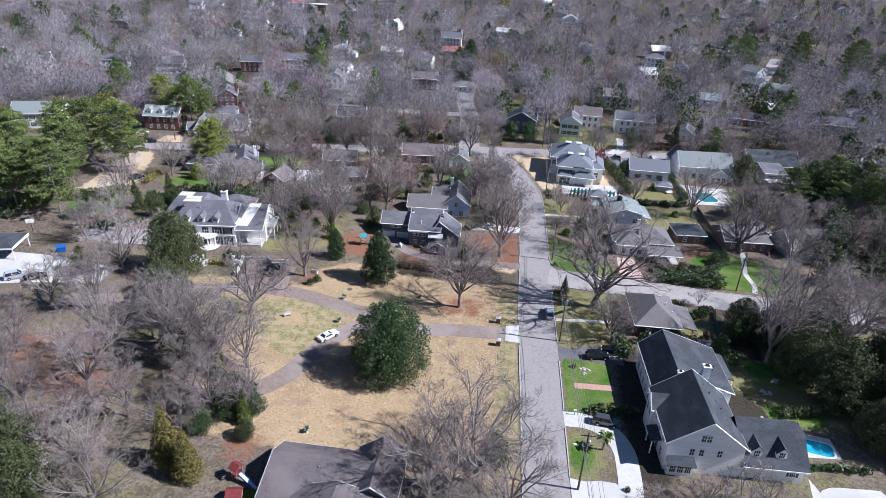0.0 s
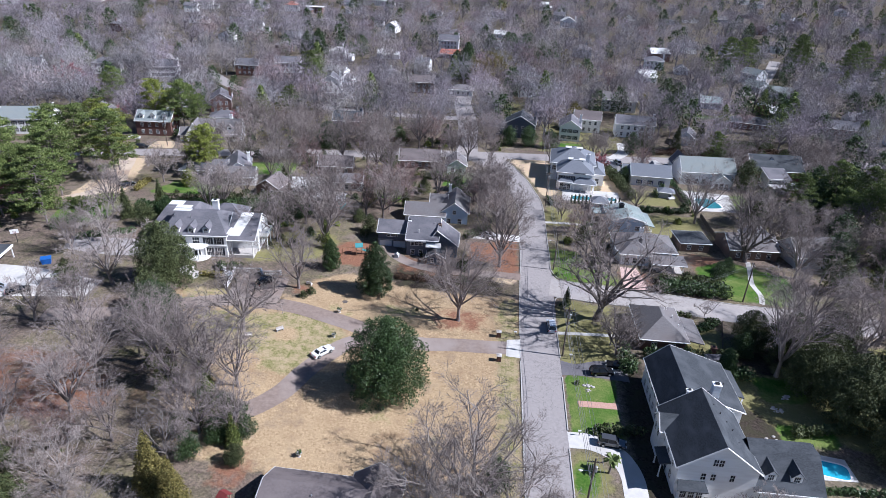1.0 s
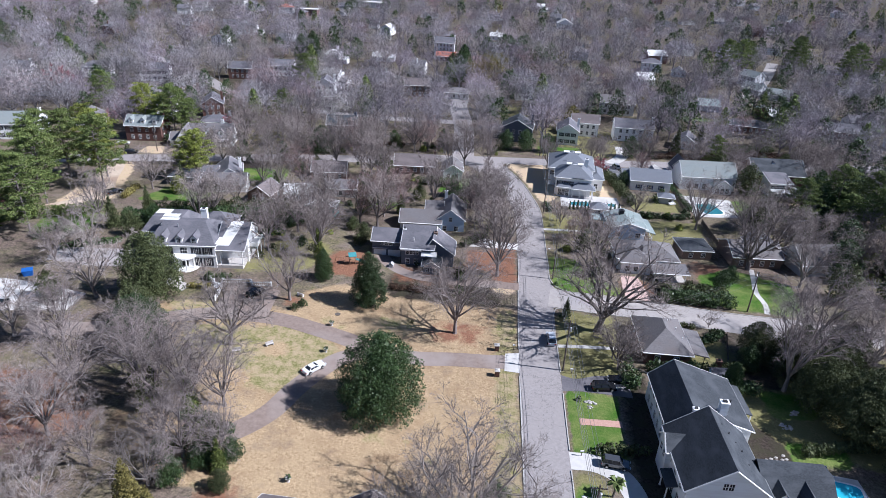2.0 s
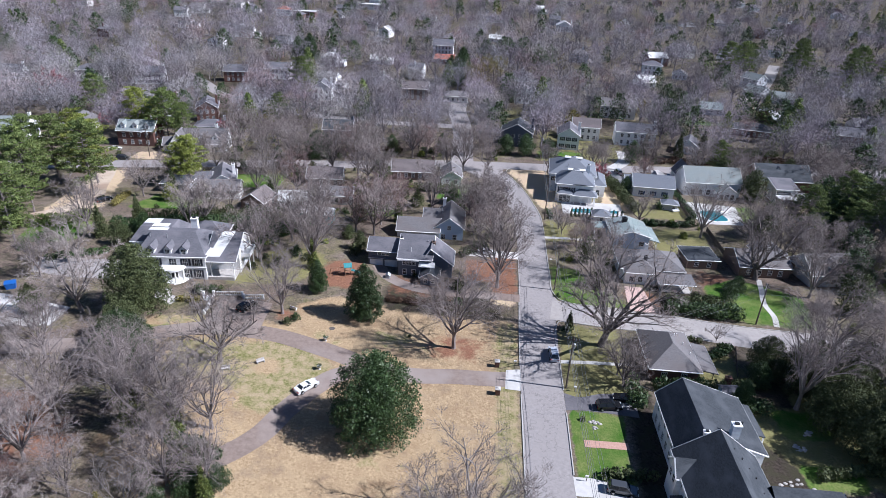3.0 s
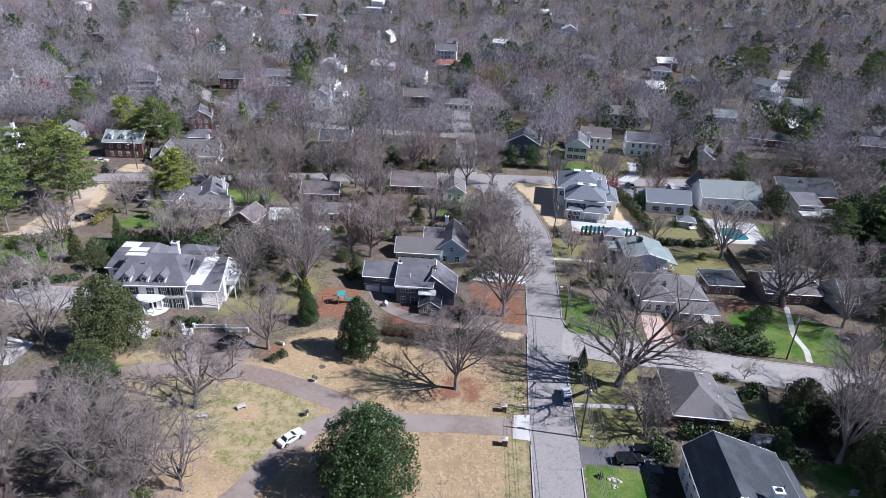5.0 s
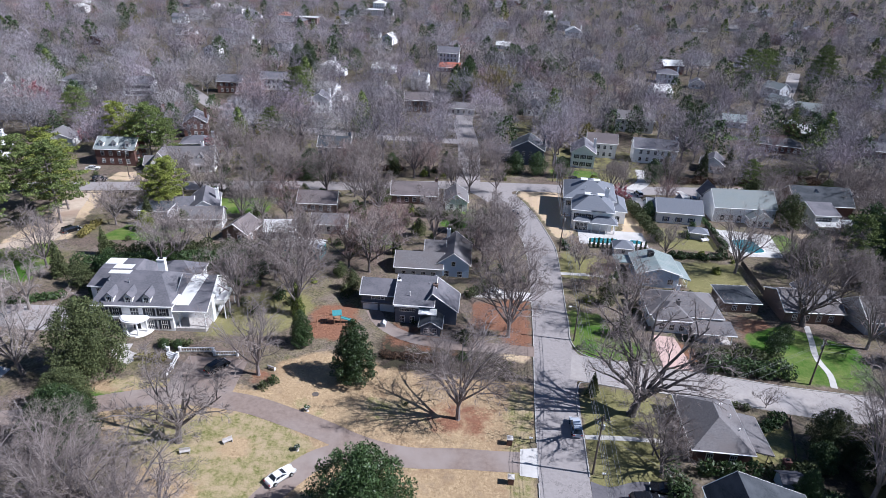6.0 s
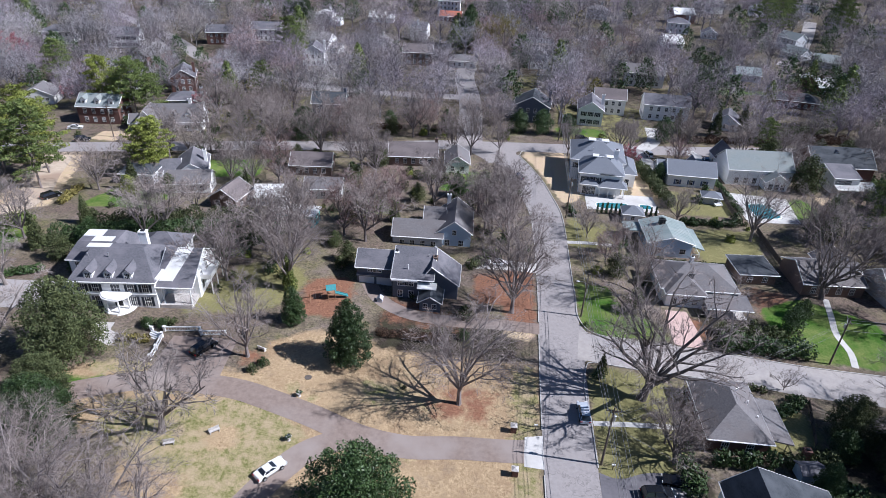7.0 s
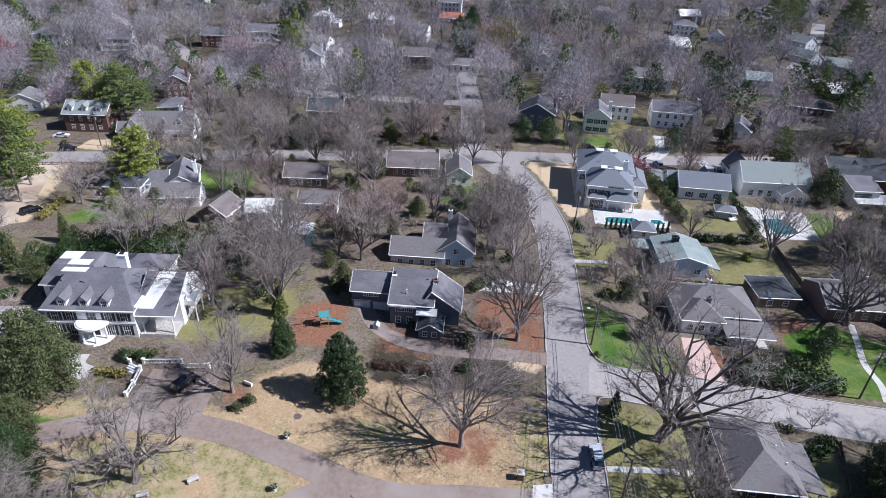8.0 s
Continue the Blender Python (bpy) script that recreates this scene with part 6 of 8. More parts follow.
kind("magnolia", evergreen(40, 16.8, 15.4, 52000, 0.17, "bell", 340), M_BARK, M_LEAFDARK)
kind("holly", evergreen(41, 14.5, 9, 24000, 0.165, "column", 240), M_BARK, M_LEAFDARK)
kind("green", evergreen(42, 12, 10, 5200, 0.27, "egg", 110), M_BARK, M_LEAFDARK)
kind("olive", evergreen(43, 12, 10, 4200, 0.28, "egg", 90), M_BARK, M_LEAFOLIVE)
kind("hemlock", evergreen(47, 13, 11, 28000, 0.16, "bell", 280), M_BARK, M_LEAFOLIVE)
kind("cedar", evergreen(44, 14, 7, 4000, 0.28, "cone", 70), M_BARK, M_LEAFOLIVE)
kind("bigolive", evergreen(48, 12, 10, 20000, 0.165, "egg", 230), M_BARK, M_LEAFOLIVE)
kind("bronze", evergreen(45, 13, 6.4, 12000, 0.16, "cone", 110), M_BARK, M_LEAFBRONZE)
kind("gold", evergreen(46, 11, 10, 2400, 0.5, "egg", 30), M_BARK, M_LEAFYELLOW)
for i_ in range(3):
    kind(f"pine{i_}", pine(50 + i_, 23, 14, 11000, 0.25), M_BARK, M_LEAFPINE)
kind("pinegold", pine(54, 22, 14, 11000, 0.25), M_BARK, M_LEAFYELLOW)
kind("shrub", evergreen(60, 2.4, 3, 280, 0.26, "dome", 14), M_BARK, M_LEAFDARK)
kind("shrubolive", evergreen(61, 2.4, 3, 280, 0.26, "dome", 14), M_BARK, M_LEAFOLIVE)
kind("shrubgold", evergreen(62, 2.0, 2.6, 380, 0.26, "dome", 12), M_BARK, M_LEAFYELLOW)
kind("cypress", evergreen(63, 4.0, 1.3, 420, 0.22, "cone", 16), M_BARK, M_LEAFDARK)
kind("ivy", evergreen(64, 9, 3.4, 2600, 0.2, "cone", 34), M_BARK, M_LEAFIVY)
LABELS = {"oak": "tall bare deciduous tree with fine grey twigs", "front": "bare spreading tree with pale pinkish limbs", "fork": "great forked bare oak beside the side street", "pale": "crooked pale-barked bare tree on rough grass", "sapling": "small bare ornamental garden tree", "mid": "bare grey-brown winter tree between gardens", "midred": "bare tree with reddish buds",
          "midpale": "bare tree with pale grey twigs", "midgold": "tall tree with golden-brown buds", "bigolive": "broad feathery olive-green garden evergreen", "bloom": "small tree in pink-red early blossom", "magnolia": "huge dense dark-green magnolia on the lawn", "holly": "tall conical dark-green holly", "green": "dark-green broadleaf evergreen tree", "hemlock": "feathery olive-green hemlock beside the mansion", "olive": "dusty olive-green evergreen tree",
          "cedar": "conical olive-green cedar in a garden", "bronze": "conical bronze-green cedar beside bare trees", "gold": "yellow-green tree in early leaf", "pine": "tall loblolly pine with tufted boughs", "pinegold": "tall yellow-green pine with tufted boughs", "shrub": "dark rounded evergreen shrub", "shrubolive": "olive rounded evergreen shrub",
          "shrubgold": "yellow-green rounded garden shrub", "cypress": "slim clipped cypress in a row", "ivy": "yellow-green ivy climbing a tree trunk"}


def tree(key, x, y, s=1.0, rot=None, sz=1.0, name="tree", z=None):
    rot = (x * 37 + y * 61) % 360 if rot is None else rot
    stem = key.rstrip("0123456789")
    ob = base(name, x, y, (gz(x, y) if z is None else z) - 0.05, rot, LABELS[stem], "shrub" if name == "shrub" else "tree", "shrubs" if name == "shrub" else "")
    ob.scale = (s, s, s * sz)
    part("trunk", TREES[key][0], None, ob)
    part("crown", TREES[key][1], None, ob)
    return ob


# the estate
tree("magnolia", -16.2, 95.8, 1.0)
tree("holly", -24.6, 129.6, 0.98)
tree("oak0", -4.4, 122.7, 1.02)
tree("oak1", 4.7, 150.2, 1.08)
tree("oak2", -42.3, 127.3, 0.8)
tree("pale", -48.6, 108.6, 1.15, 200)
tree("hemlock", -71.4, 122.4, 1.16, None, 1.08)
tree("hemlock", -69.1, 111.9, 0.82, 60, 0.85)
tree("pine0", -139, 197, 1.02)
tree("bloom", -146, 172, 0.95)
tree("bloom", -139, 162, 0.7)
tree("pine1", -117, 147, 0.95)
tree("pine2", -130, 148, 0.85)
tree("pine0", -143, 167, 1.0, 70)
tree("pinegold", -100.5, 203, 0.72)
tree("pine2", -150, 160, 0.95)
tree("green", -62.5, 131.5, 0.22)
tree("green", -60, 132, 0.2)
tree("magnolia", -64.5, 104.5, 0.72, 70)
tree("holly", -37.2, 138.2, 0.55, None, 1.1)
tree("oak3", -41.5, 149, 0.9)
tree("ivy", -41.3, 148.8, 1.0)
tree("oak1", -44, 158, 0.95, 120)
tree("midred", -36, 175, 0.95)
tree("midred", -30, 182, 0.8, 40)
tree("mid1", -45, 168, 1.0)
tree("mid2", -51, 163, 0.85)
tree("midred", -27, 192, 0.8)
# left-hand wood
tree("oak3", -54, 89.5, 0.95, 10)
tree("oak0", -48, 89.6, 0.9, 100)
tree("oak2", -42.9, 91.4, 0.72, 60)
tree("ivy", -48, 89.4, 1.0)
tree("ivy", -54, 89.2, 1.3)
tree("ivy", -55.2, 88, 0.9)
tree("ivy", -60, 94, 0.9)
tree("ivy", -44, 82.4, 1.1)
tree("ivy", -38, 77.4, 0.8)
tree("bigolive", -47.5, 78.5, 0.42)
tree("bigolive", -41.5, 84, 0.36)
tree("bigolive", -36.5, 74, 0.34)
tree("midred", -64, 72, 0.55)
tree("oak0", -61, 96, 0.75, 200)
tree("oak3", -67.3, 88.4, 0.85, 260)
tree("oak1", -80, 104, 0.7, 20)
tree("pale", -83, 120, 1.05, 30)
tree("pale", -90, 104, 0.8, 300)
tree("olive", -92, 118, 0.6)
tree("oak2", -86, 88, 0.6, 75)
tree("oak3", -100, 132, 0.6, 30)
tree("pale", -96, 140, 0.9, 140)
tree("oak1", -67, 80, 0.72, 300)
tree("mid1", -57, 75, 0.6)
tree("front", -47, 73, 0.55, 20)
tree("oak2", -74, 74, 0.6, 30)
tree("mid3", -82, 80, 0.6)
tree("oak3", -38.5, 79, 0.6, 180)
tree("mid2", -44.5, 79, 0.62)
tree("oak1", -49, 82, 0.55, 60)
tree("bronze", -45.5, 66.5, 0.95)
tree("bronze", -41.5, 64.5, 0.8)
tree("bigolive", -76, 66, 1.0)
tree("bigolive", -68, 62, 0.9)
tree("olive", -86, 70, 0.9)
tree("front", -58, 65, 0.6, 100)
tree("front", -52, 58, 0.6, 190)
tree("bigolive", -62, 57, 0.9)
tree("front", -67, 66, 0.5, 290)
tree("green", -41, 78, 0.45)
tree("green", -44, 74, 0.45)
tree("green", -37, 80, 0.4)
# by the street in front
tree("front", 0.8, 71.5, 1.12, 45)
tree("front", -5.5, 69, 0.75, 130)
tree("front", 7.2, 66.5, 0.85, 15)
tree("front", -2, 62, 0.85, 280)
tree("sapling", -0.8, 78.5, 1.25, 30)
tree("green", 4.4, 75.5, 0.6)
tree("sapling", 28.5, 67.5, 0.9, 0)
tree("sapling", 37, 70.5, 1.0, 80)
tree("sapling", 42, 69, 1.15, 160)
tree("sapling", 47, 71.5, 1.0, 220)
# right of the street
tree("fork", 27.2, 128.3, 1.22, 0)
tree("fork", 29.7, 114.8, 0.55, 140)
tree("oak2", 31.5, 160, 0.85, 50)
tree("sapling", 29, 118.5, 1.1, 30)
tree("sapling", 31.5, 124, 0.9, 100)
tree("sapling", 32.5, 119, 0.8, 160)
tree("sapling", 53.5, 134.2, 0.6)
tree("cedar", 20.8, 133.8, 0.36)
tree("oak3", 62, 113, 1.05, 320)
tree("oak0", 72, 126, 1.05, 80)
tree("oak1", 79, 118, 0.95, 190)
tree("bigolive", 70, 101, 1.3)
tree("bigolive", 80, 96, 1.35)
tree("bigolive", 85, 109, 1.3)
tree("bigolive", 66, 108, 1.05)
tree("bigolive", 73, 89, 1.0)
tree("bigolive", 83, 86, 1.2)
tree("hemlock", 66, 119, 0.95)
tree("hemlock", 71, 112.5, 0.9, 40)
tree("hemlock", 76, 121, 0.95, 200)
tree("bigolive", 93, 118, 1.5)
tree("hemlock", 60, 124, 0.7)
tree("green", 57, 119.5, 0.5)
tree("holly", 51, 111.5, 0.5)
tree("bigolive", 97, 104, 1.5)
tree("oak2", 90, 128, 0.9, 15)
tree("fork", 73.5, 166, 0.95, 100)
tree("oak1", 84, 158, 0.85, 220)
tree("oak2", 66.4, 191.2, 0.9, 300)
tree("oak3", 80, 190, 0.8, 130)
tree("mid0", 92, 196, 0.8)
tree("green", 62, 153, 0.5)
tree("green", 66, 158, 0.42)
tree("green", 97, 165, 1.0)
tree("green", 104, 178, 1.05)
tree("olive", 92, 152, 0.9)
tree("green", 112, 168, 1.0)
tree("green", 110, 206, 1.1)
tree("pine0", 118, 190, 0.8)
tree("pine1", 114, 206, 0.85)
tree("midred", 27, 174, 0.5)
tree("sapling", 24, 186, 1.0)
tree("sapling", 23.4, 190, 0.9)
# behind, on both sides of the cross street
tree("oak0", 4, 176, 0.85, 20)
tree("mid0", -2, 186, 0.8)
tree("mid3", 3, 196, 0.75)
tree("pine0", -127, 168, 1.0)
tree("pine1", -122, 188, 1.05)
tree("pinegold", -128, 200, 1.05)
tree("pine2", -138, 180, 1.0)
tree("pine0", -147, 196, 1.0, 80)
tree("pinegold", -140, 212, 1.0)
tree("pine2", -150, 170, 0.95)
tree("pine1", -158, 186, 0.9)
tree("pinegold", -99, 205, 0.8, 40)
tree("gold", -97, 188, 0.55)
tree("cedar", -98, 192, 0.7)
tree("olive", -88, 192, 0.5)
tree("mid0", -91, 225.5, 0.85)
tree("mid1", -73, 235, 0.8)
tree("mid3", -101, 218, 0.9)
tree("mid2", -107, 190, 0.7)
tree("midred", -62, 205, 0.85)
tree("mid0", -74, 178, 0.6)
tree("mid2", -29, 250, 0.9)
tree("midpale", -46, 243, 0.85)
tree("mid1", -7.8, 256, 0.75)
tree("holly", -10.5, 205, 0.55)
tree("green", -3, 212, 0.5)
tree("green", 2, 218, 0.4)
tree("shrubgold", 4.8, 210, 1.2, None, 1, "shrub")
tree("green", 8, 262, 0.75)
tree("green", 16, 262, 0.8)
tree("green", 25, 262, 0.7)
tree("green", 59, 262, 0.8)
tree("midpale", 45, 248, 0.7)
tree("cedar", 66, 272, 0.7)
tree("cedar", 80, 272, 0.8)
tree("cedar", 92, 280, 0.8)
tree("green", 50, 226, 0.45, None, 1.2)
tree("magnolia", -65, 243, 0.7, 30, 0.95)
tree("green", -131, 295, 0.85)
tree("pine1", -178, 284, 0.8)
tree("pine2", -91, 275, 0.72)
tree("bloom", -212, 303, 1.6)
tree("bloom", -163, 268, 0.75)
tree("pine0", -99, 338, 0.95)
tree("pine2", -95, 334, 0.8)
for x_, y_, s_ in ((-17, 392, 1.6), (-24, 397, 1.2), (-118, 425, 1.5), (-127, 430, 1.3)):
    tree("holly", x_, y_, s_)
tree("midgold", 2, 384, 1.25)
tree("midgold", -8, 378, 1.0)
for x_, y_, s_ in ((-4, 478, 1.4), (8, 486, 1.5), (20, 480, 1.5), (32, 474, 1.3), (24, 498, 1.4), (12, 500, 1.3), (42, 486, 1.2)):
    tree("green", x_, y_, s_)
for x_, y_, s_ in ((172, 468, 1.1), (180, 478, 1.0), (160, 462, 1.1), (206, 462, 1.2), (214, 480, 1.2), (232, 446, 1.1), (242, 456, 1.2), (252, 440, 1.0)):
    tree("pine1", x_, y_, s_)
for x_, y_, s_ in ((118, 206, 1.2), (111, 214, 1.1), (122, 214, 1.25)):
    tree("green", x_, y_, s_, None, 1.15)


# ---- hedges, beds and the trees between the gardens ----
def hedge(x0, y0, x1, y1, hgt, w, leaf, label, seed=0, size=0.28, dens=26):
    rng = random.Random(int(x0 * 7 + y0 * 13 + seed))
    L = math.hypot(x1 - x0, y1 - y0)
    n = max(3, int(L / (w * 0.5)))
    ox, oy = (x0 + x1) / 2, (y0 + y1) / 2
    oz = gz(ox, oy)
    clumps = []
    for i in range(n):
        u = (i + 0.5) / n
        x, y = x0 + (x1 - x0) * u + rng.uniform(-0.2, 0.2) * w, y0 + (y1 - y0) * u + rng.uniform(-0.2, 0.2) * w
        q = hgt * rng.uniform(0.8, 1.12)
        clumps.append(((x - ox, y - oy, gz(x, y) - oz + q * 0.5), (w * rng.uniform(0.45, 0.65), w * rng.uniform(0.45, 0.65), q * 0.55)))
    return lone("hedge", leaf_cloud(seed + int(L * 10), clumps, int(dens * L * (hgt + w)), size), leaf, ox, oy, oz, 0, label, "hedge")


hedge(-97, 158, -57, 169, 4.6, 4.6, M_LEAFDARK, "tall dark evergreen hedge behind the mansion", 1, 0.24, 44)
hedge(-92, 166, -58, 178, 4.2, 4.4, M_LEAFOLIVE, "second row of olive evergreens behind the mansion", 2, 0.24, 40)
hedge(-57, 163, -47, 178, 3.6, 4.0, M_LEAFDARK, "dark shrubbery between two gardens", 3, 0.24, 40)
hedge(45, 145.5, 62, 144.8, 3.6, 3.6, M_LEAFDARK, "high dark laurel hedge along the side street", 4)
hedge(46, 149, 61, 148.5, 3.0, 3.0, M_LEAFOLIVE, "loose evergreen shrubs behind the laurel hedge", 5)
hedge(32, 174.6, 53, 174.2, 2.2, 2.2, M_LEAFOLIVE, "clipped green hedge before the blue house", 6)
hedge(50, 197.6, 66, 199, 1.8, 1.8, M_LEAFDARK, "dark hedge behind the blue house", 8)
hedge(45.5, 236, 49.5, 207, 3.6, 3.2, M_LEAFOLIVE, "tall mixed hedge beside the villa garden", 9)
hedge(67.5, 234, 69, 206, 1.6, 1.4, M_LEAFDARK, "narrow fence hedge between two yards", 10)
hedge(22.5, 91, 30.5, 91.4, 1.7, 2.0, M_LEAFOLIVE, "shrubs beside the brick-path lawn", 11)
hedge(31, 108, 31.5, 116, 2.6, 3.2, M_LEAFDARK, "dark evergreen shrubs by the parking drive", 12)
hedge(35.5, 115.6, 45.5, 115.8, 2.6, 2.4, M_LEAFDARK, "dark evergreen shrubs before the corner house", 34)
hedge(45, 108.5, 56, 112, 2.6, 3.2, M_LEAFDARK, "shaded garden shrubbery behind the white house", 13)
hedge(58, 95.4, 70, 97.5, 2.0, 2.0, M_LEAFOLIVE, "garden hedge above the swimming pool", 14)
hedge(58, 82.4, 68, 82.8, 1.2, 1.3, M_LEAFDARK, "low hedge on the pool's near side", 15)
hedge(-77, 129.4, -72.4, 130.4, 1.8, 2.2, M_LEAFDARK, "dark foundation shrubs beside the portico walk", 16)
hedge(-64, 132.6, -58, 133.4, 1.3, 1.5, M_LEAFOLIVE, "green foundation shrubs before the mansion", 17)
hedge(-66, 127.5, -60.5, 127.8, 1.3, 1.6, M_LEAFBRONZE, "brown winter shrubs above the car court", 18)
hedge(-21, 138.6, -7, 138.2, 1.5, 2.0, M_LEAFBROWN, "brown winter hedge along the estate lawn", 40, 0.16, 70)
hedge(66, 263, 92, 266, 2.2, 4.0, M_LEAFBROWN, "tangled brown thicket beyond the cross street", 41, 0.24, 40)
hedge(92, 267, 128, 273, 2.6, 4.5, M_LEAFBROWN, "tall brown winter thicket beyond the cross street", 42, 0.24, 40)
hedge(96, 276, 124, 284, 2.4, 4.5, M_LEAFOLIVE, "olive undergrowth behind the brown thicket", 43, 0.26, 34)
hedge(-56, 253, -34, 257, 1.8, 3.0, M_LEAFBROWN, "brown shrubbery before a dark house", 44, 0.24, 40)
hedge(49.5, 127, 56, 131.5, 1.6, 2.4, M_LEAFDARK, "dark shrubs beside the corner house lawn", 45)
hedge(47, 116.5, 58, 118.5, 2.0, 2.6, M_LEAFOLIVE, "shaded shrubs behind the corner house", 46)
hedge(-20, 168, -13, 169, 2.0, 2.2, M_LEAFOLIVE, "rounded shrubs before the grey gabled house", 19)
hedge(-5, 166, 2, 172, 2.6, 2.6, M_LEAFOLIVE, "loose shrubs beside the slate-blue house", 20)
hedge(-7, 207, 4, 208, 2.4, 3.0, M_LEAFDARK, "dense evergreens at the street bend", 21)
hedge(-24, 216, -10, 214, 2.8, 3.0, M_LEAFOLIVE, "shrub screen behind the corner house", 22)
hedge(46, 133.2, 50, 133.4, 1.1, 1.4, M_LEAFOLIVE, "low green shrubs along the pavement", 23)
hedge(-110, 178, -112, 190, 1.8, 2.0, M_LEAFBRONZE, "scrubby brown planting in the sandy lane", 24)
hedge(20.4, 203.5, 22.4, 197, 1.3, 1.4, M_LEAFDARK, "dark shrubs along the pool fence", 25)
hedge(86, 110, 100, 118, 4.0, 5.0, M_LEAFOLIVE, "tall olive thicket in the garden's corner", 26)
hedge(-47, 84, -38, 78, 1.6, 3.4, M_LEAFOLIVE, "olive undergrowth by the ranch house", 36, 0.2, 40)
hedge(-50, 88, -40, 86, 1.6, 3.0, M_LEAFDARK, "ivy-grown undergrowth at the lawn's edge", 28)
hedge(-104, 140, -92, 146, 1.6, 2.0, M_LEAFDARK, "dark shrubs by the parking court", 29)
hedge(-132, 150, -108, 166, 3.2, 4.0, M_LEAFPINE, "young pines beside the back lawn", 30)
hedge(-66, 156, -54, 160, 1.8, 2.4, M_LEAFDARK, "dark shrubs beside the mansion's terrace", 31)
hedge(-96, 231.5, -90, 232, 1.6, 2.2, M_LEAFOLIVE, "clipped shrubs by the cross street", 32)
hedge(-120, 232, -114, 233, 1.4, 1.8, M_LEAFYELLOW, "yellow-green shrubs by the cross street", 33)
for i_ in range(7):
    tree("cypress", 28.4 + 1.25 * i_, 200.6 + 0.1 * i_, 0.75 + 0.05 * (i_ % 3), None, 1, "shrub")
for i_ in range(4):
    tree("cypress", 40.4 + 1.3 * i_, 201.2, 0.7 + 0.06 * (i_ % 2), None, 1, "shrub")
for x_, y_, k_, s_ in ((19.6, 147.8, "shrub", 0.5), (61, 190, "shrubgold", 1.0), (58.6, 212.6, "shrub", 1.1), (64.8, 175.8, "shrubgold", 1.2), (20.3, 132.6, "shrub", 0.8), (31, 181.6, "shrub", 0.9), (33, 182.8, "shrub", 0.8), (35, 131, "shrubolive", 0.5),
                       (-28, 137.2, "shrubolive", 0.8), (-39, 125.6, "shrub", 0.8), (-40.2, 123.8, "shrubolive", 0.7), (-16.4, 152, "shrubolive", 0.9), (8.6, 176, "shrub", 0.8), (26, 73, "shrubolive", 0.4), (29, 70, "shrubolive", 0.4), (31.4, 69.6, "shrubolive", 0.45), (33.6, 69.4, "shrubolive", 0.4),
                       (56, 72.8, "shrub", 0.6), (20.4, 104, "shrubolive", 0.4), (-25, 70, "shrub", 0.9), (-30, 68.2, "shrubolive", 0.9), (-14, 124.8, "shrubolive", 0.3), (3, 212, "shrubgold", 1.3), (6.4, 209, "shrub", 1.2)):
    tree(k_, x_, y_, s_, None, 1, "shrub")


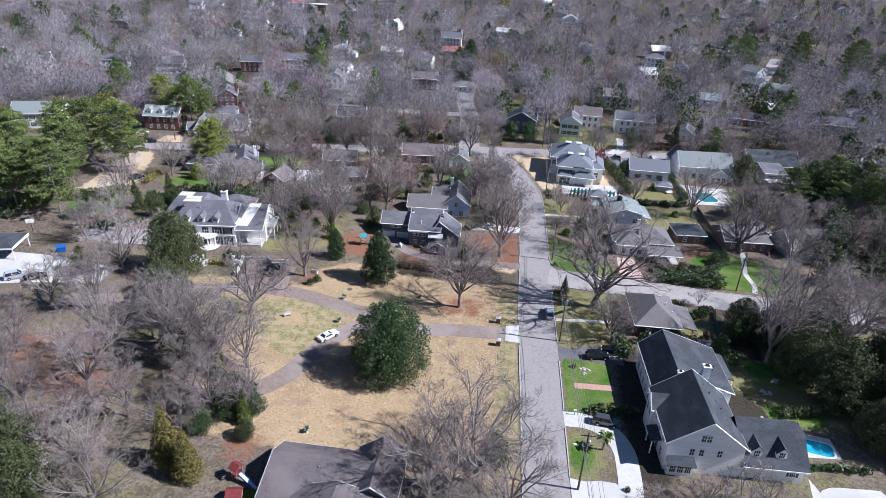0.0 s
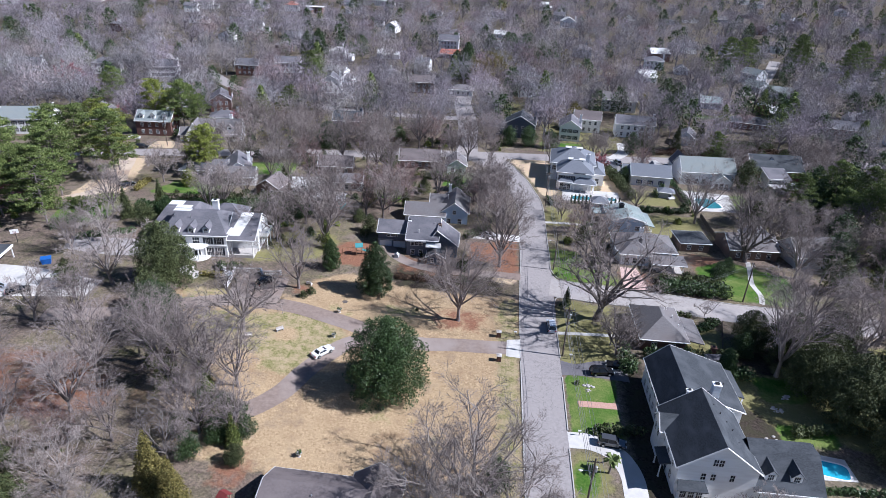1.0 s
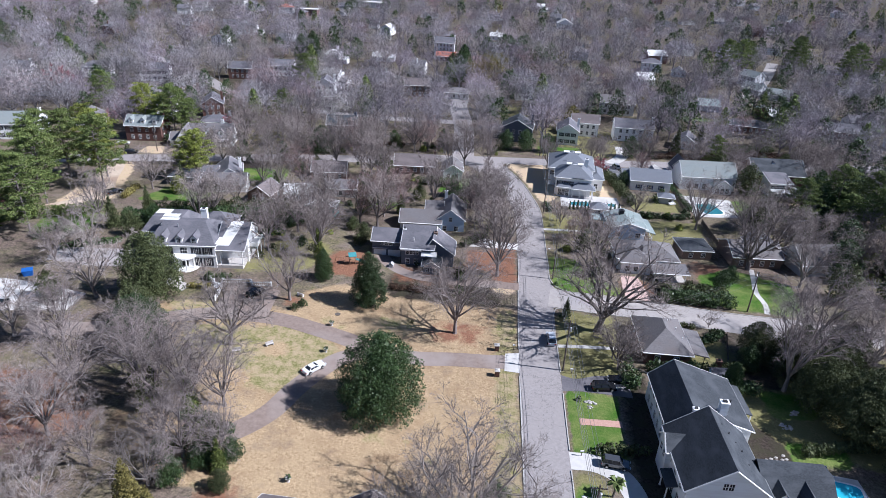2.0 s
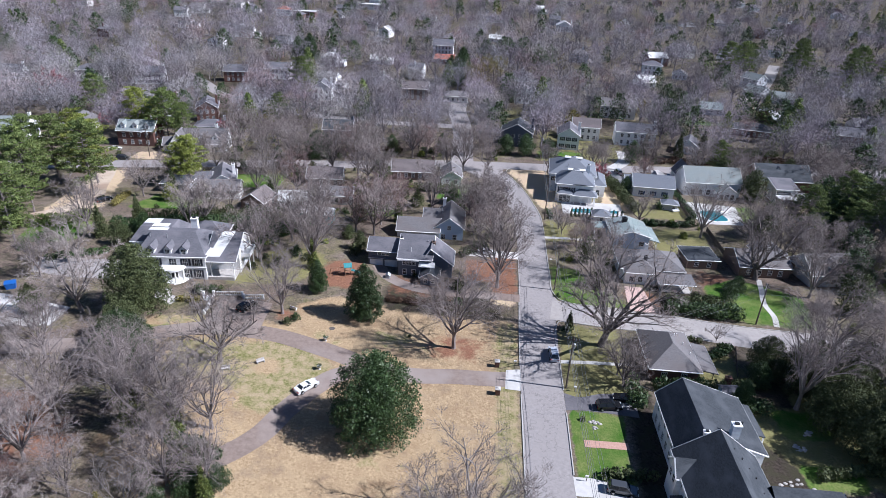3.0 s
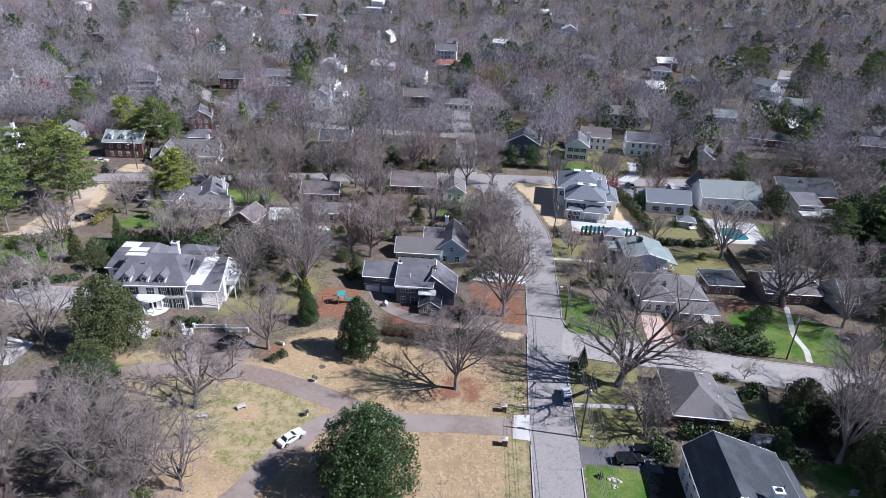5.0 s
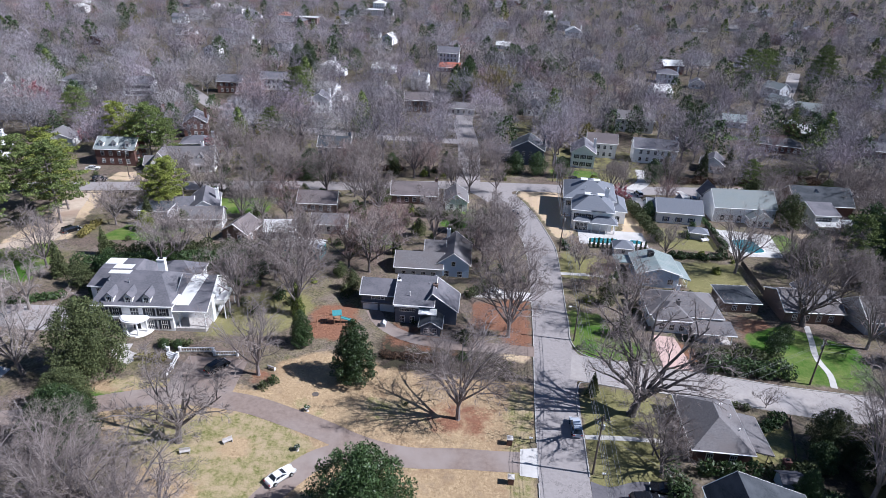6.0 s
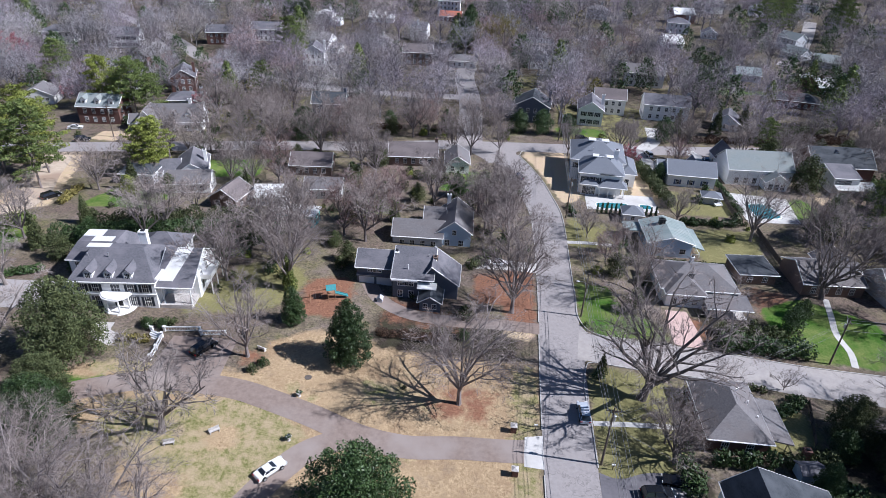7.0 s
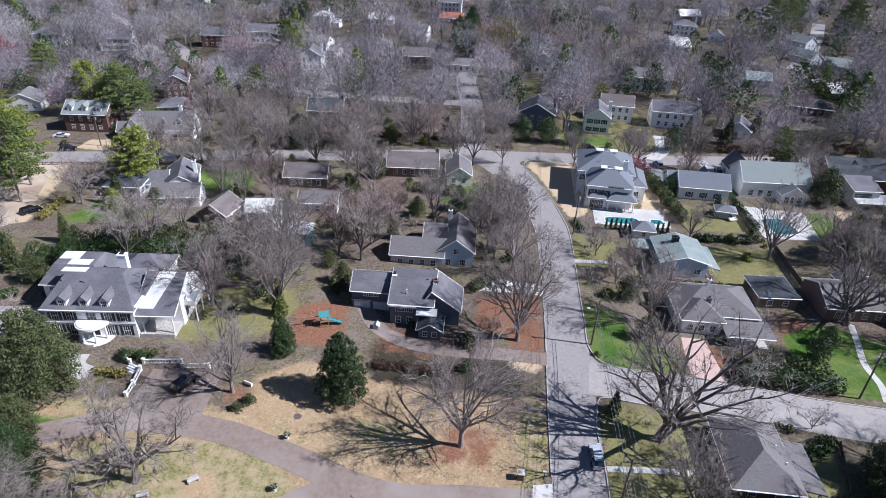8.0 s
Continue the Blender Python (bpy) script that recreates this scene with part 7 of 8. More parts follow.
def scatter_gardens():
    """The many trees that stand between the houses, clear of roofs, roads, drives and lawns."""
    rng = random.Random(5)
    taken = [(o.location.x, o.location.y, 4.5 if o.name.startswith(("tree", "hedge")) else 0) for o in bpy.data.objects if o.parent is None and o.name.startswith("tree")]
    boxes = []
    bpy.context.view_layer.update()
    for o in bpy.data.objects:
        if o.type == "MESH" and o.name.split(".")[0] in ("roof", "roof_deck", "water"):
            c = [o.matrix_world @ Vector(q) for q in o.bound_box]
            boxes.append((min(q.x for q in c) - 1.5, max(q.x for q in c) + 1.5, min(q.y for q in c) - 2.5, max(q.y for q in c) + 1.5))
    # keep most of the ground on the lane side of each house open
    fronts = [(a, b, c - 20, c) for a, b, c, d in boxes if b - a > 7]
    tracks = [resample(l, 80) for l in (STREET_L, STREET_R, FAR_ROAD, CROSS, [(-137, 219), (-131, 209), (-127, 197), (-124.5, 182), (-123.5, 168)], [(50, 252), (50, 240), (50.5, 233)], [(66, 254), (69, 244), (68.5, 236)], [(-9, 244), (-9.8, 262), (-10.6, 285)], [(10.6, 168.6), (-4, 168.4)])]
    lawns = [p for k in ("green", "straw", "dirt", "lawn") for p in ZONES.get(k, [])] + [[(21, 188), (36, 188), (36, 194), (48, 196), (48, 216), (21, 216)], [(68, 200), (88, 200), (88, 222), (68, 222)], [(-8, 150), (11, 150), (11, 173), (-8, 173)], [(-140, 160), (-98, 160), (-98, 190), (-116, 216), (-142, 218)], [(-40, 140), (-22, 140), (-22, 157), (-40, 157)], [(50, 170), (70, 170), (70, 197), (50, 197)], [(50, 203), (67, 203), (67, 219), (50, 219)]]
    n = 0
    for _ in range(2400):
        x, y = rng.uniform(-165, 128), rng.uniform(148, 263)
        if n >= 165:
            break
        if any(a < x < b and c < y < d for a, b, c, d in boxes):
            continue
        if any(a - 1 < x < b + 1 and c < y < d for a, b, c, d in fronts) and rng.random() < 0.96:
            continue
        if any(np.min(np.hypot(t[:, 0] - x, t[:, 1] - y)) < 6.2 for t in tracks):
            continue
        if any(bool(inside(np.array([x]), np.array([y]), p)[0]) for p in lawns):
            continue
        if any((a - x) ** 2 + (b - y) ** 2 < 5.6**2 for a, b, _ in taken):
            continue
        # the white colonial stays in sight past the pines
        if x < -95 and abs(math.atan2(x, y - 12) + 0.69) < 0.13 and math.hypot(x, y) > 205:
            continue
        taken.append((x, y, 0))
        n += 1
        u = rng.random()
        if x < -112 and u < 0.55:
            tree(rng.choice(["pine0", "pine1", "pine2", "pinegold"]), x, y, rng.uniform(0.7, 1.05))
        elif x > 85 and u < 0.35:
            tree(rng.choice(["green", "olive", "pine1", "olive"]), x, y, rng.uniform(0.6, 1.05))
        elif u < 0.27:
            tree(rng.choice(["green", "olive", "cedar", "holly"]), x, y, rng.uniform(0.35, 0.7))
        elif u < 0.32:
            tree(rng.choice(["bloom", "gold", "bronze"]), x, y, rng.uniform(0.5, 0.9))
        else:
            tree(rng.choice(["mid0", "mid1", "mid2", "mid3", "mid0", "mid1", "midred", "midpale"]), x, y, rng.uniform(0.5, 0.9))
    n = 0
    while n < 200:
        x, y = rng.uniform(-140, 120), rng.uniform(140, 262)
        if any(a + 0.5 < x < b - 0.5 and c + 0.5 < y < d - 0.5 for a, b, c, d in boxes) or any(np.min(np.hypot(t[:, 0] - x, t[:, 1] - y)) < 5.6 for t in tracks) or any(bool(inside(np.array([x]), np.array([y]), p)[0]) for p in lawns):
            continue
        n += 1
        tree(rng.choice(["shrub", "shrubolive", "shrub", "shrubolive", "shrubgold"]), x, y, rng.uniform(0.5, 1.3), None, 1, "shrub")


scatter_gardens()


# ---- cars ----
def car_meshes(kind_):
    """Body shells in three shapes: a low coupe, a saloon and a tall estate."""
    L, W, H, waist, hood, deck, ws, rs = {"coupe": (4.75, 1.9, 1.30, 0.93, 1.5, 0.8, 0.7, 0.5), "saloon": (4.8, 1.84, 1.46, 0.90, 1.35, 0.85, 0.7, 0.6), "estate": (4.8, 1.92, 1.76, 1.02, 1.25, 0.12, 0.65, 0.35)}[kind_]
    g = Geo()
    prof = [(-L / 2, 0.35), (-L / 2 + 0.02, waist * 0.8), (-L / 2 + 0.15, waist * 0.97), (-L / 2 + deck + 0.1, waist), (L / 2 - hood, waist), (L / 2 - 0.25, waist * 0.84), (L / 2 - 0.02, waist * 0.62), (L / 2, 0.38), (L / 2 - 0.15, 0.22), (-L / 2 + 0.15, 0.22)]
    n = len(prof)
    for s, inset in ((-1, 0.10), (-1, 0.0), (1, 0.0), (1, 0.10)):
        for u, z in prof:
            k = 0.12 if abs(u) > L / 2 - 0.2 else 0
            zz = z if inset == 0 or z < waist * 0.8 else z + 0.03
            g.v.append((u * (1 if inset == 0 else 0.995), s * (W / 2 - inset - k), zz))
    for r in range(3):
        for i in range(n):
            j = (i + 1) % n
            g.f.append((r * n + i, r * n + j, (r + 1) * n + j, (r + 1) * n + i))
    g.f += [tuple(range(n - 1, -1, -1)), tuple(range(3 * n, 4 * n))]
    x0, x1 = -L / 2 + deck, L / 2 - hood
    c, gl = Geo(), Geo()
    wi = W / 2 - 0.1
    top = [(x0 + rs, -wi + 0.2), (x1 - ws, -wi + 0.2), (x1 - ws, wi - 0.2), (x0 + rs, wi - 0.2)]
    low = [(x0, -wi), (x1, -wi), (x1, wi), (x0, wi)]
    gl.add([(a, b, waist - 0.02) for a, b in low] + [(a, b, H - 0.06) for a, b in top], [(0, 1, 5, 4), (1, 2, 6, 5), (2, 3, 7, 6), (3, 0, 4, 7), (4, 5, 6, 7)])
    c.slab([(a + (0.08 if i in (0, 3) else -0.04), b, H) for i, (a, b) in enumerate(top)], 0.08)
    for (a, b), (p, q) in zip(low, top):
        c.tube([(a, b * 1.005, waist), (p, q * 1.01, H - 0.03)], [0.1 if kind_ == "coupe" else 0.05, 0.09 if kind_ == "coupe" else 0.045], 4)
    xm = (x0 + rs + x1 - ws) / 2
    for s in (-1, 1):
        c.tube([(xm, s * wi * 1.005, waist), (xm, s * (wi - 0.19), H - 0.03)], [0.05, 0.045], 4)
    wheel = Geo().tube([(0, -0.11, 0), (0, -0.1, 0), (0, 0.1, 0), (0, 0.11, 0)], [0.27, 0.33, 0.33, 0.27], 14)
    rim = Geo().tube([(0, -0.125, 0), (0, 0.125, 0)], [0.2, 0.2], 10)
    lamp = Geo().box(-0.06, 0.05, -0.2, 0.2, -0.07, 0.07)
    return g, c, gl, wheel, rim, lamp, L, W, waist


CARS = {}
M_LAMPRED = mat("red_lamp_lens", (0.35, 0.02, 0.02), (0.42, 0.03, 0.03), 3.0, 0.2)
M_LAMPCLEAR = mat("clear_lamp_lens", (0.7, 0.7, 0.7), (0.8, 0.8, 0.8), 3.0, 0.15)


def car(x, y, rot, kind_, paint_, label, z=None):
    key = (kind_, paint_.name)
    if kind_ not in CARS:
        g, c, gl, wh, ri, la, L, W, wa = car_meshes(kind_)
        CARS[kind_] = (g, c, gl.mesh("cabin_glass", M_GLASS), wh.mesh("tyre", M_TYRE), ri.mesh("rim", M_STEEL), la.mesh("headlight", M_LAMPCLEAR), la.mesh("tail_light", M_LAMPRED), L, W, wa)
    g, c, glm, whm, rim_, hl, tl, L, W, wa = CARS[kind_]
    if key not in CARS:
        bm_ = g.mesh("body", paint_)
        CARS[key] = (bm_, c.mesh("cabin_frame", paint_))
    b = base("car", x, y, (gz(x, y) if z is None else z) + 0.055, rot, label, "car", "parked cars")
    part("body", CARS[key][0], None, b)
    part("cabin_frame", CARS[key][1], None, b)
    part("cabin_glass", glm, None, b)
    for sx in (-1, 1):
        for sy in (-1, 1):
            t = part("tyre", whm, None, b, "", pose(sx * L * 0.3, sy * (W / 2 - 0.1), 0.33))
            part("rim", rim_, None, t)
    for s in (-1, 1):
        part("headlight", hl, None, b, "", pose(L / 2 - 0.03, s * W * 0.34, wa * 0.72))
        part("tail_light", tl, None, b, "", pose(-L / 2 + 0.03, s * W * 0.36, wa * 0.78))
    return b


car(-30.5, 104.2, 52, "coupe", M_CARWHITE, "white convertible coupe parked on the estate drive")
car(16.5, 122.9, 92, "estate", M_CARSILVER, "silver-blue estate car parked at the kerb")
car(25.6, 107.9, 8, "estate", M_CARBLACK, "black SUV on the dark parking drive")
car(29.2, 110.5, 172, "saloon", M_CARBLACK, "black saloon beside the SUV")
car(24.6, 88.0, -8, "estate", M_CARGREY, "dark grey pickup-like car on the loop drive")
car(-50.2, 127.4, 62, "estate", M_CARBLACK, "black SUV in the mansion's car court")
car(6.8, 220.6, 118, "estate", M_CARBLUE, "dark blue SUV parked at the street bend")
car(1.6, 168.6, 5, "saloon", M_CARWHITE, "white saloon on a concrete drive")
car(-104.6, 112.9, 40, "estate", M_CARSILVER, "silver estate car on the white parking court")
car(-100.4, 113.2, 40, "saloon", M_CARBLACK, "black saloon on the white parking court")
car(-134, 226.0, 12, "estate", M_CARBLACK, "dark SUV beside the cross street")
car(-114.6, 223.4, 192, "saloon", M_CARBLACK, "dark saloon on the cross street")
car(-143, 236.2, 20, "saloon", M_CARWHITE, "white saloon in a sandy front yard")
car(-115, 182, 60, "estate", M_CARBLACK, "black car in the sandy lane")
car(51.2, 247.0, 100, "estate", M_CARWHITE, "white car in a driveway")
car(53.6, 240, 95, "saloon", M_CARSILVER, "silver saloon beside the cottage")
car(69.6, 244.8, 80, "estate", M_CARBLUE, "dark blue SUV between two houses")
car(-107, 233, 100, "saloon", M_CARGREY, "dark grey saloon before a white gabled house")
car(30, 258, 5, "estate", M_CARBLACK, "dark car beside evergreens")
car(104, 204, 20, "saloon", M_CARSILVER, "silver car behind bare trees")


# ---- poles, wires and lamps ----
def pole(x, y, hgt, rot, label, arm=True, lamp=0):
    p = base("utility_pole", x, y, gz(x, y), rot, label, "utility pole")
    part("shaft", Geo().tube([(0, 0, -0.6), (0, 0, hgt * 0.5), (0, 0, hgt)], [0.19, 0.16, 0.12], 9), M_WOODPOLE, p)
    if arm:
        a = part("crossarm", Geo().box(-1.15, 1.15, -0.06, 0.06, hgt - 0.75, hgt - 0.6), M_WOODPOLE, p)
        for u in (-1.0, -0.45, 0.45, 1.0):
            part("insulator", Geo().tube([(u, 0, hgt - 0.6), (u, 0, hgt - 0.5), (u, 0, hgt - 0.38)], [0.05, 0.07, 0.03], 8), M_STEEL, a)
        part("brace", Geo().tube([(-0.7, 0.08, hgt - 0.7), (0, 0.1, hgt - 1.4)], [0.03, 0.03], 4), M_STEEL, p)
        part("brace", Geo().tube([(0.7, 0.08, hgt - 0.7), (0, 0.1, hgt - 1.4)], [0.03, 0.03], 4), M_STEEL, p)
        part("transformer", Geo().tube([(0.32, 0.1, hgt - 2.6), (0.32, 0.1, hgt - 1.7), (0.32, 0.1, hgt - 1.6)], [0.22, 0.24, 0.12], 12), M_STEEL, p)
    if lamp:
        t = part("lamp_arm", Geo().tube([(0, 0, lamp - 0.5), (-0.8, 0, lamp), (-1.6, 0, lamp + 0.05)], [0.035, 0.035, 0.035], 6), M_STEEL, p)
        part("lamp_head", Geo().ball((-1.85, 0, lamp), 0.28, 10, 6, (1.3, 0.8, 0.5)), M_TRIM, t)
    return p


pole(18.1, 72.2, 12.0, 0, "wooden utility pole with lamp and crossarm at the kerb", True, 9.5)
pole(18.2, 112.8, 12.0, 0, "wooden utility pole with transformer at the kerb")
pole(19.0, 151.0, 10.5, 0, "slender wooden pole with white street lamp", False, 8.5)
pole(19.6, 196.4, 12.0, 10, "wooden utility pole at the street bend")
pole(65.4, 143.0, 11.0, 85, "wooden utility pole by the side street")
pole(-126.8, 231.5, 11.0, 0, "wooden utility pole with lamp on the cross street", True, 9)
pole(21.8, 256.0, 11.0, 0, "wooden utility pole beside the far junction")
pole(17.6, 30, 12.0, 0, "wooden utility pole behind the drives")


def wire(a, b, sag, r=0.018):
    pts = []
    for i in range(13):
        u = i / 12
        p = Vector(a).lerp(Vector(b), u)
        p.z -= 4 * sag * u * (1 - u)
        pts.append(p)
    return lone("overhead_wire", Geo().tube(pts, [r] * 13, 3, False), M_WIRE, 0, 0, 0, 0, "thin overhead power line between two poles", "wire", "power lines")


LINE = [(17.6, 30), (18.1, 72.2), (18.2, 112.8), (19.0, 151.0), (19.6, 196.4), (21.8, 256.0)]
for (x0_, y0_), (x1_, y1_) in zip(LINE, LINE[1:]):
    for dx_, h_ in ((-1.0, 11.6), (-0.45, 11.6), (0.45, 11.6), (1.0, 11.6), (0.15, 8.4), (-0.15, 7.6)):
        wire((x0_ + dx_, y0_, gz(x0_, y0_) + min(h_, 11.6)), (x1_ + dx_, y1_, gz(x1_, y1_) + (h_ if y1_ != 151.0 else h_ - 1.3)), 0.5, 0.026 if h_ > 9 else 0.038)
for h_ in (10.4, 9.8, 8.0):
    wire((18.2, 112.8, h_), (65.4, 143, h_ - 0.5), 0.8, 0.012)
    wire((65.4, 143, h_ - 0.5), (130, 146, h_ - 0.5), 0.9)
    wire((-126.8, 231.5, h_), (-60, 246, h_), 0.9)
wire((18.2, 112.8, 8.6), (33.6, 106.6, 5.4), 0.3)
wire((19.6, 196.4, 8.6), (37.6, 184, 3.6), 0.4)


# ---- the estate's small things ----
def balustrade(pts, label, hgt=0.95, step=0.45):
    x, y = pts[0]
    z = gz(x, y)
    b = base("balustrade", x, y, z, 0, label, "balustrade")
    q = [(px - x, py - y, gz(px, py) - z) for px, py in pts]
    for (a, c, e), (d, f, g) in zip(q, q[1:]):
        L = math.hypot(d - a, f - c)
        ang = math.degrees(math.atan2(f - c, d - a))
        m = pose(a, c, e, 0, 0, ang)
        part("rail", Geo().box(0, L, -0.11, 0.11, hgt - 0.12, hgt).box(0, L, -0.08, 0.08, 0.05, 0.16), M_TRIM, b, "", m)
        n = max(2, int(L / step))
        for i in range(n):
            u = (i + 0.5) / n
            part("baluster", BALUSTER, None, b, "", pose(a + (d - a) * u, c + (f - c) * u, e + (g - e) * u + 0.12))
    for a, c, e in q:
        part("post", Geo().box(a - 0.2, a + 0.2, c - 0.2, c + 0.2, e - 0.4, e + hgt + 0.1).box(a - 0.26, a + 0.26, c - 0.26, c + 0.26, e + hgt + 0.1, e + hgt + 0.2), M_TRIM, b)


BALUSTER = Geo().tube([(0, 0, 0), (0, 0, 0.2), (0, 0, 0.4), (0, 0, 0.75)], [0.05, 0.08, 0.04, 0.06], 6).mesh("baluster", M_TRIM)
balustrade([(-59.2, 131.2), (-53, 132.1), (-52.4, 131.3), (-48.2, 132.0)], "white stone balustrade above the car court")
balustrade([(-58.8, 129.4), (-58.2, 126), (-58.0, 123.4)], "white balustrade down beside the court steps")
balustrade([(-62.4, 131.4), (-61.2, 130.6)], "short white balustrade at the stair head")
stair = base("garden_stairs", -60.2, 130.2, gz(-60.2, 130.2), -20, "white stone garden steps down to the court", "stairs")
for i_ in range(5):
    part("step", Geo().box(-1.0, 1.0, -0.35 * i_ - 0.35, -0.35 * i_, -0.6, 0.5 - 0.16 * i_), M_TRIM, stair)
strip("path", [(-70.6, 131.6), (-70.0, 129), (-66, 127)], 3.2, M_STONE, "pale flagstone walk before the portico", 10, dz=0.05)


def pillar(x, y):
    p = base("gate_pillar", x, y, gz(x, y), 0, "low brick gate pillar with pale cap stone", "gate pillar", "gate pillars")
    part("shaft", Geo().box(-0.45, 0.45, -0.45, 0.45, -0.3, 1.3), M_BRICK, p)
    part("cap", Geo().box(-0.55, 0.55, -0.55, 0.55, 1.3, 1.42).add([(-0.5, -0.5, 1.42), (0.5, -0.5, 1.42), (0.5, 0.5, 1.42), (-0.5, 0.5, 1.42), (0, 0, 1.65)], [(0, 1, 4), (1, 2, 4), (2, 3, 4), (3, 0, 4)]), M_STONE, p)


pillar(4.8, 117.8)
pillar(4.9, 109.2)


def bench(x, y, rot, label, material):
    b = base("garden_bench", x, y, gz(x, y), rot, label, "bench")
    part("seat", Geo().box(-0.8, 0.8, -0.25, 0.25, 0.42, 0.5), material, b)
    part("backrest", Geo().box(-0.8, 0.8, 0.2, 0.28, 0.5, 0.95), material, b)
    for sx in (-0.65, 0.65):
        part("leg", Geo().box(sx - 0.06, sx + 0.06, -0.22, 0.24, 0, 0.42), material, b)


bench(-40.4, 129.4, 160, "white stone garden bench beside a bare tree", M_TRIM)
bench(-46.5, 106.4, 20, "pale garden bench under a crooked tree", M_STONE)
bench(-41, 109.8, 40, "weathered garden seat on the lawn", M_STONE)


def planter(x, y, label):
    p = base("garden_urn", x, y, gz(x, y), 0, label, "urn", "garden urns")
    part("bowl", Geo().tube([(0, 0, 0.0), (0, 0, 0.12), (0, 0, 0.3), (0, 0, 0.75), (0, 0, 0.8)], [0.3, 0.2, 0.16, 0.45, 0.5], 12), M_STONE, p)
    part("plant", leaf_cloud(int(x * 10) % 97 + 3, [((0, 0, 0.95), (0.5, 0.5, 0.35))], 60, 0.16), M_LEAFDARK, p)


planter(-30.8, 119.6, "stone urn with dark plant beside the drive")
planter(-29.7, 110.3, "pale stone urn at the drive's fork")
planter(-27.2, 77.2, "dark planter on the lawn's edge")
lone("manhole_cover", Geo().tube([(0, 0, -0.1), (0, 0, 0.05), (0, 0, 0.07)], [0.62, 0.62, 0.5], 20), M_FENCE, -30.6, 124.2, gz(-30.6, 124.2), 0, "round rusty manhole cover in the lawn", "manhole")


def playset():
    b = base("playset", -32.3, 147.6, gz(-32.3, 147.6), 20, "wooden swing set with teal canopy and blue slide", "playset")
    for sx in (-0.7, 0.7):
        for sy in (-0.7, 0.7):
            part("post", Geo().box(sx - 0.06, sx + 0.06, sy - 0.06, sy + 0.06, -0.2, 2.7), M_WOOD, b)
    part("deck", Geo().box(-0.8, 0.8, -0.8, 0.8, 1.3, 1.42), M_WOOD, b)
    part("canopy", Geo().slab([(-1, -1, 2.6), (1, -1, 2.6), (1, 0, 3.4), (-1, 0, 3.4)], 0.05).slab([(1, 1, 2.6), (-1, 1, 2.6), (-1, 0, 3.4), (1, 0, 3.4)], 0.05), M_TEALPL, b)
    part("slide", Geo().slab([(0.8, -0.35, 1.4), (3.4, -0.35, 0.2), (3.4, 0.35, 0.2), (0.8, 0.35, 1.4)], 0.06).slab([(0.8, -0.4, 1.6), (3.4, -0.4, 0.4), (3.4, -0.33, 0.4), (0.8, -0.33, 1.6)], 0.25).slab([(0.8, 0.33, 1.6), (3.4, 0.33, 0.4), (3.4, 0.4, 0.4), (0.8, 0.4, 1.6)], 0.25), M_TEALPL, b)
    part("swing_beam", Geo().box(-4.2, -0.7, -0.07, 0.07, 2.25, 2.4), M_WOOD, b)
    for s in (-1, 1):
        part("swing_leg", Geo().tube([(-4.1, 0, 2.35), (-4.4, s * 1.2, -0.1)], [0.06, 0.06], 6), M_WOOD, b)
    for u in (-3.4, -2.2):
        s = part("swing", Geo().box(u - 0.25, u + 0.25, -0.12, 0.12, 0.5, 0.55), M_BLACK, b)
        for e in (-0.22, 0.22):
            part("rope", Geo().tube([(u + e, 0, 0.55), (u + e, 0, 2.3)], [0.015, 0.015], 4), M_STEEL, s)


playset()


def toy_slide():
    b = base("toy_slide", -32.2, 64.6, gz(-32.2, 64.6), -25, "blue and white plastic garden slide with red platform", "slide")
    part("chute", Geo().slab([(-2, -0.3, 1.6), (1.2, -0.3, 0.25), (1.2, 0.3, 0.25), (-2, 0.3, 1.6)], 0.08), M_TRIM, b)
    for s in (-0.36, 0.3):
        part("side", Geo().slab([(-2, s, 1.75), (1.2, s, 0.45), (1.2, s + 0.07, 0.45), (-2, s + 0.07, 1.75)], 0.3), M_BLUEPL, b)
    part("platform", Geo().box(-3.2, -2, -0.7, 0.7, 1.4, 1.55), M_REDPL, b)
    part("roof", Geo().slab([(-3.4, -0.9, 2.7), (-1.8, -0.9, 2.7), (-1.8, 0, 3.3), (-3.4, 0, 3.3)], 0.06).slab([(-1.8, 0.9, 2.7), (-3.4, 0.9, 2.7), (-3.4, 0, 3.3), (-1.8, 0, 3.3)], 0.06), M_REDPL, b)
    for sx in (-3.1, -2.1):
        for sy in (-0.6, 0.6):
            part("post", Geo().box(sx - 0.05, sx + 0.05, sy - 0.05, sy + 0.05, -0.1, 2.8), M_WOOD, b)


toy_slide()
sp = base("playhouse", -33.5, 62.0, gz(-33.5, 62), 10, "small red-roofed wooden playhouse", "playhouse")
part("wall", Geo().box(-1, 1, -0.8, 0.8, -0.1, 1.4), M_WOOD, sp)
part("roof", Geo().slab([(-1.2, -1.1, 1.3), (1.2, -1.1, 1.3), (1.2, 0, 2.1), (-1.2, 0, 2.1)], 0.08).slab([(1.2, 1.1, 1.3), (-1.2, 1.1, 1.3), (-1.2, 0, 2.1), (1.2, 0, 2.1)], 0.08), M_REDPL, sp)


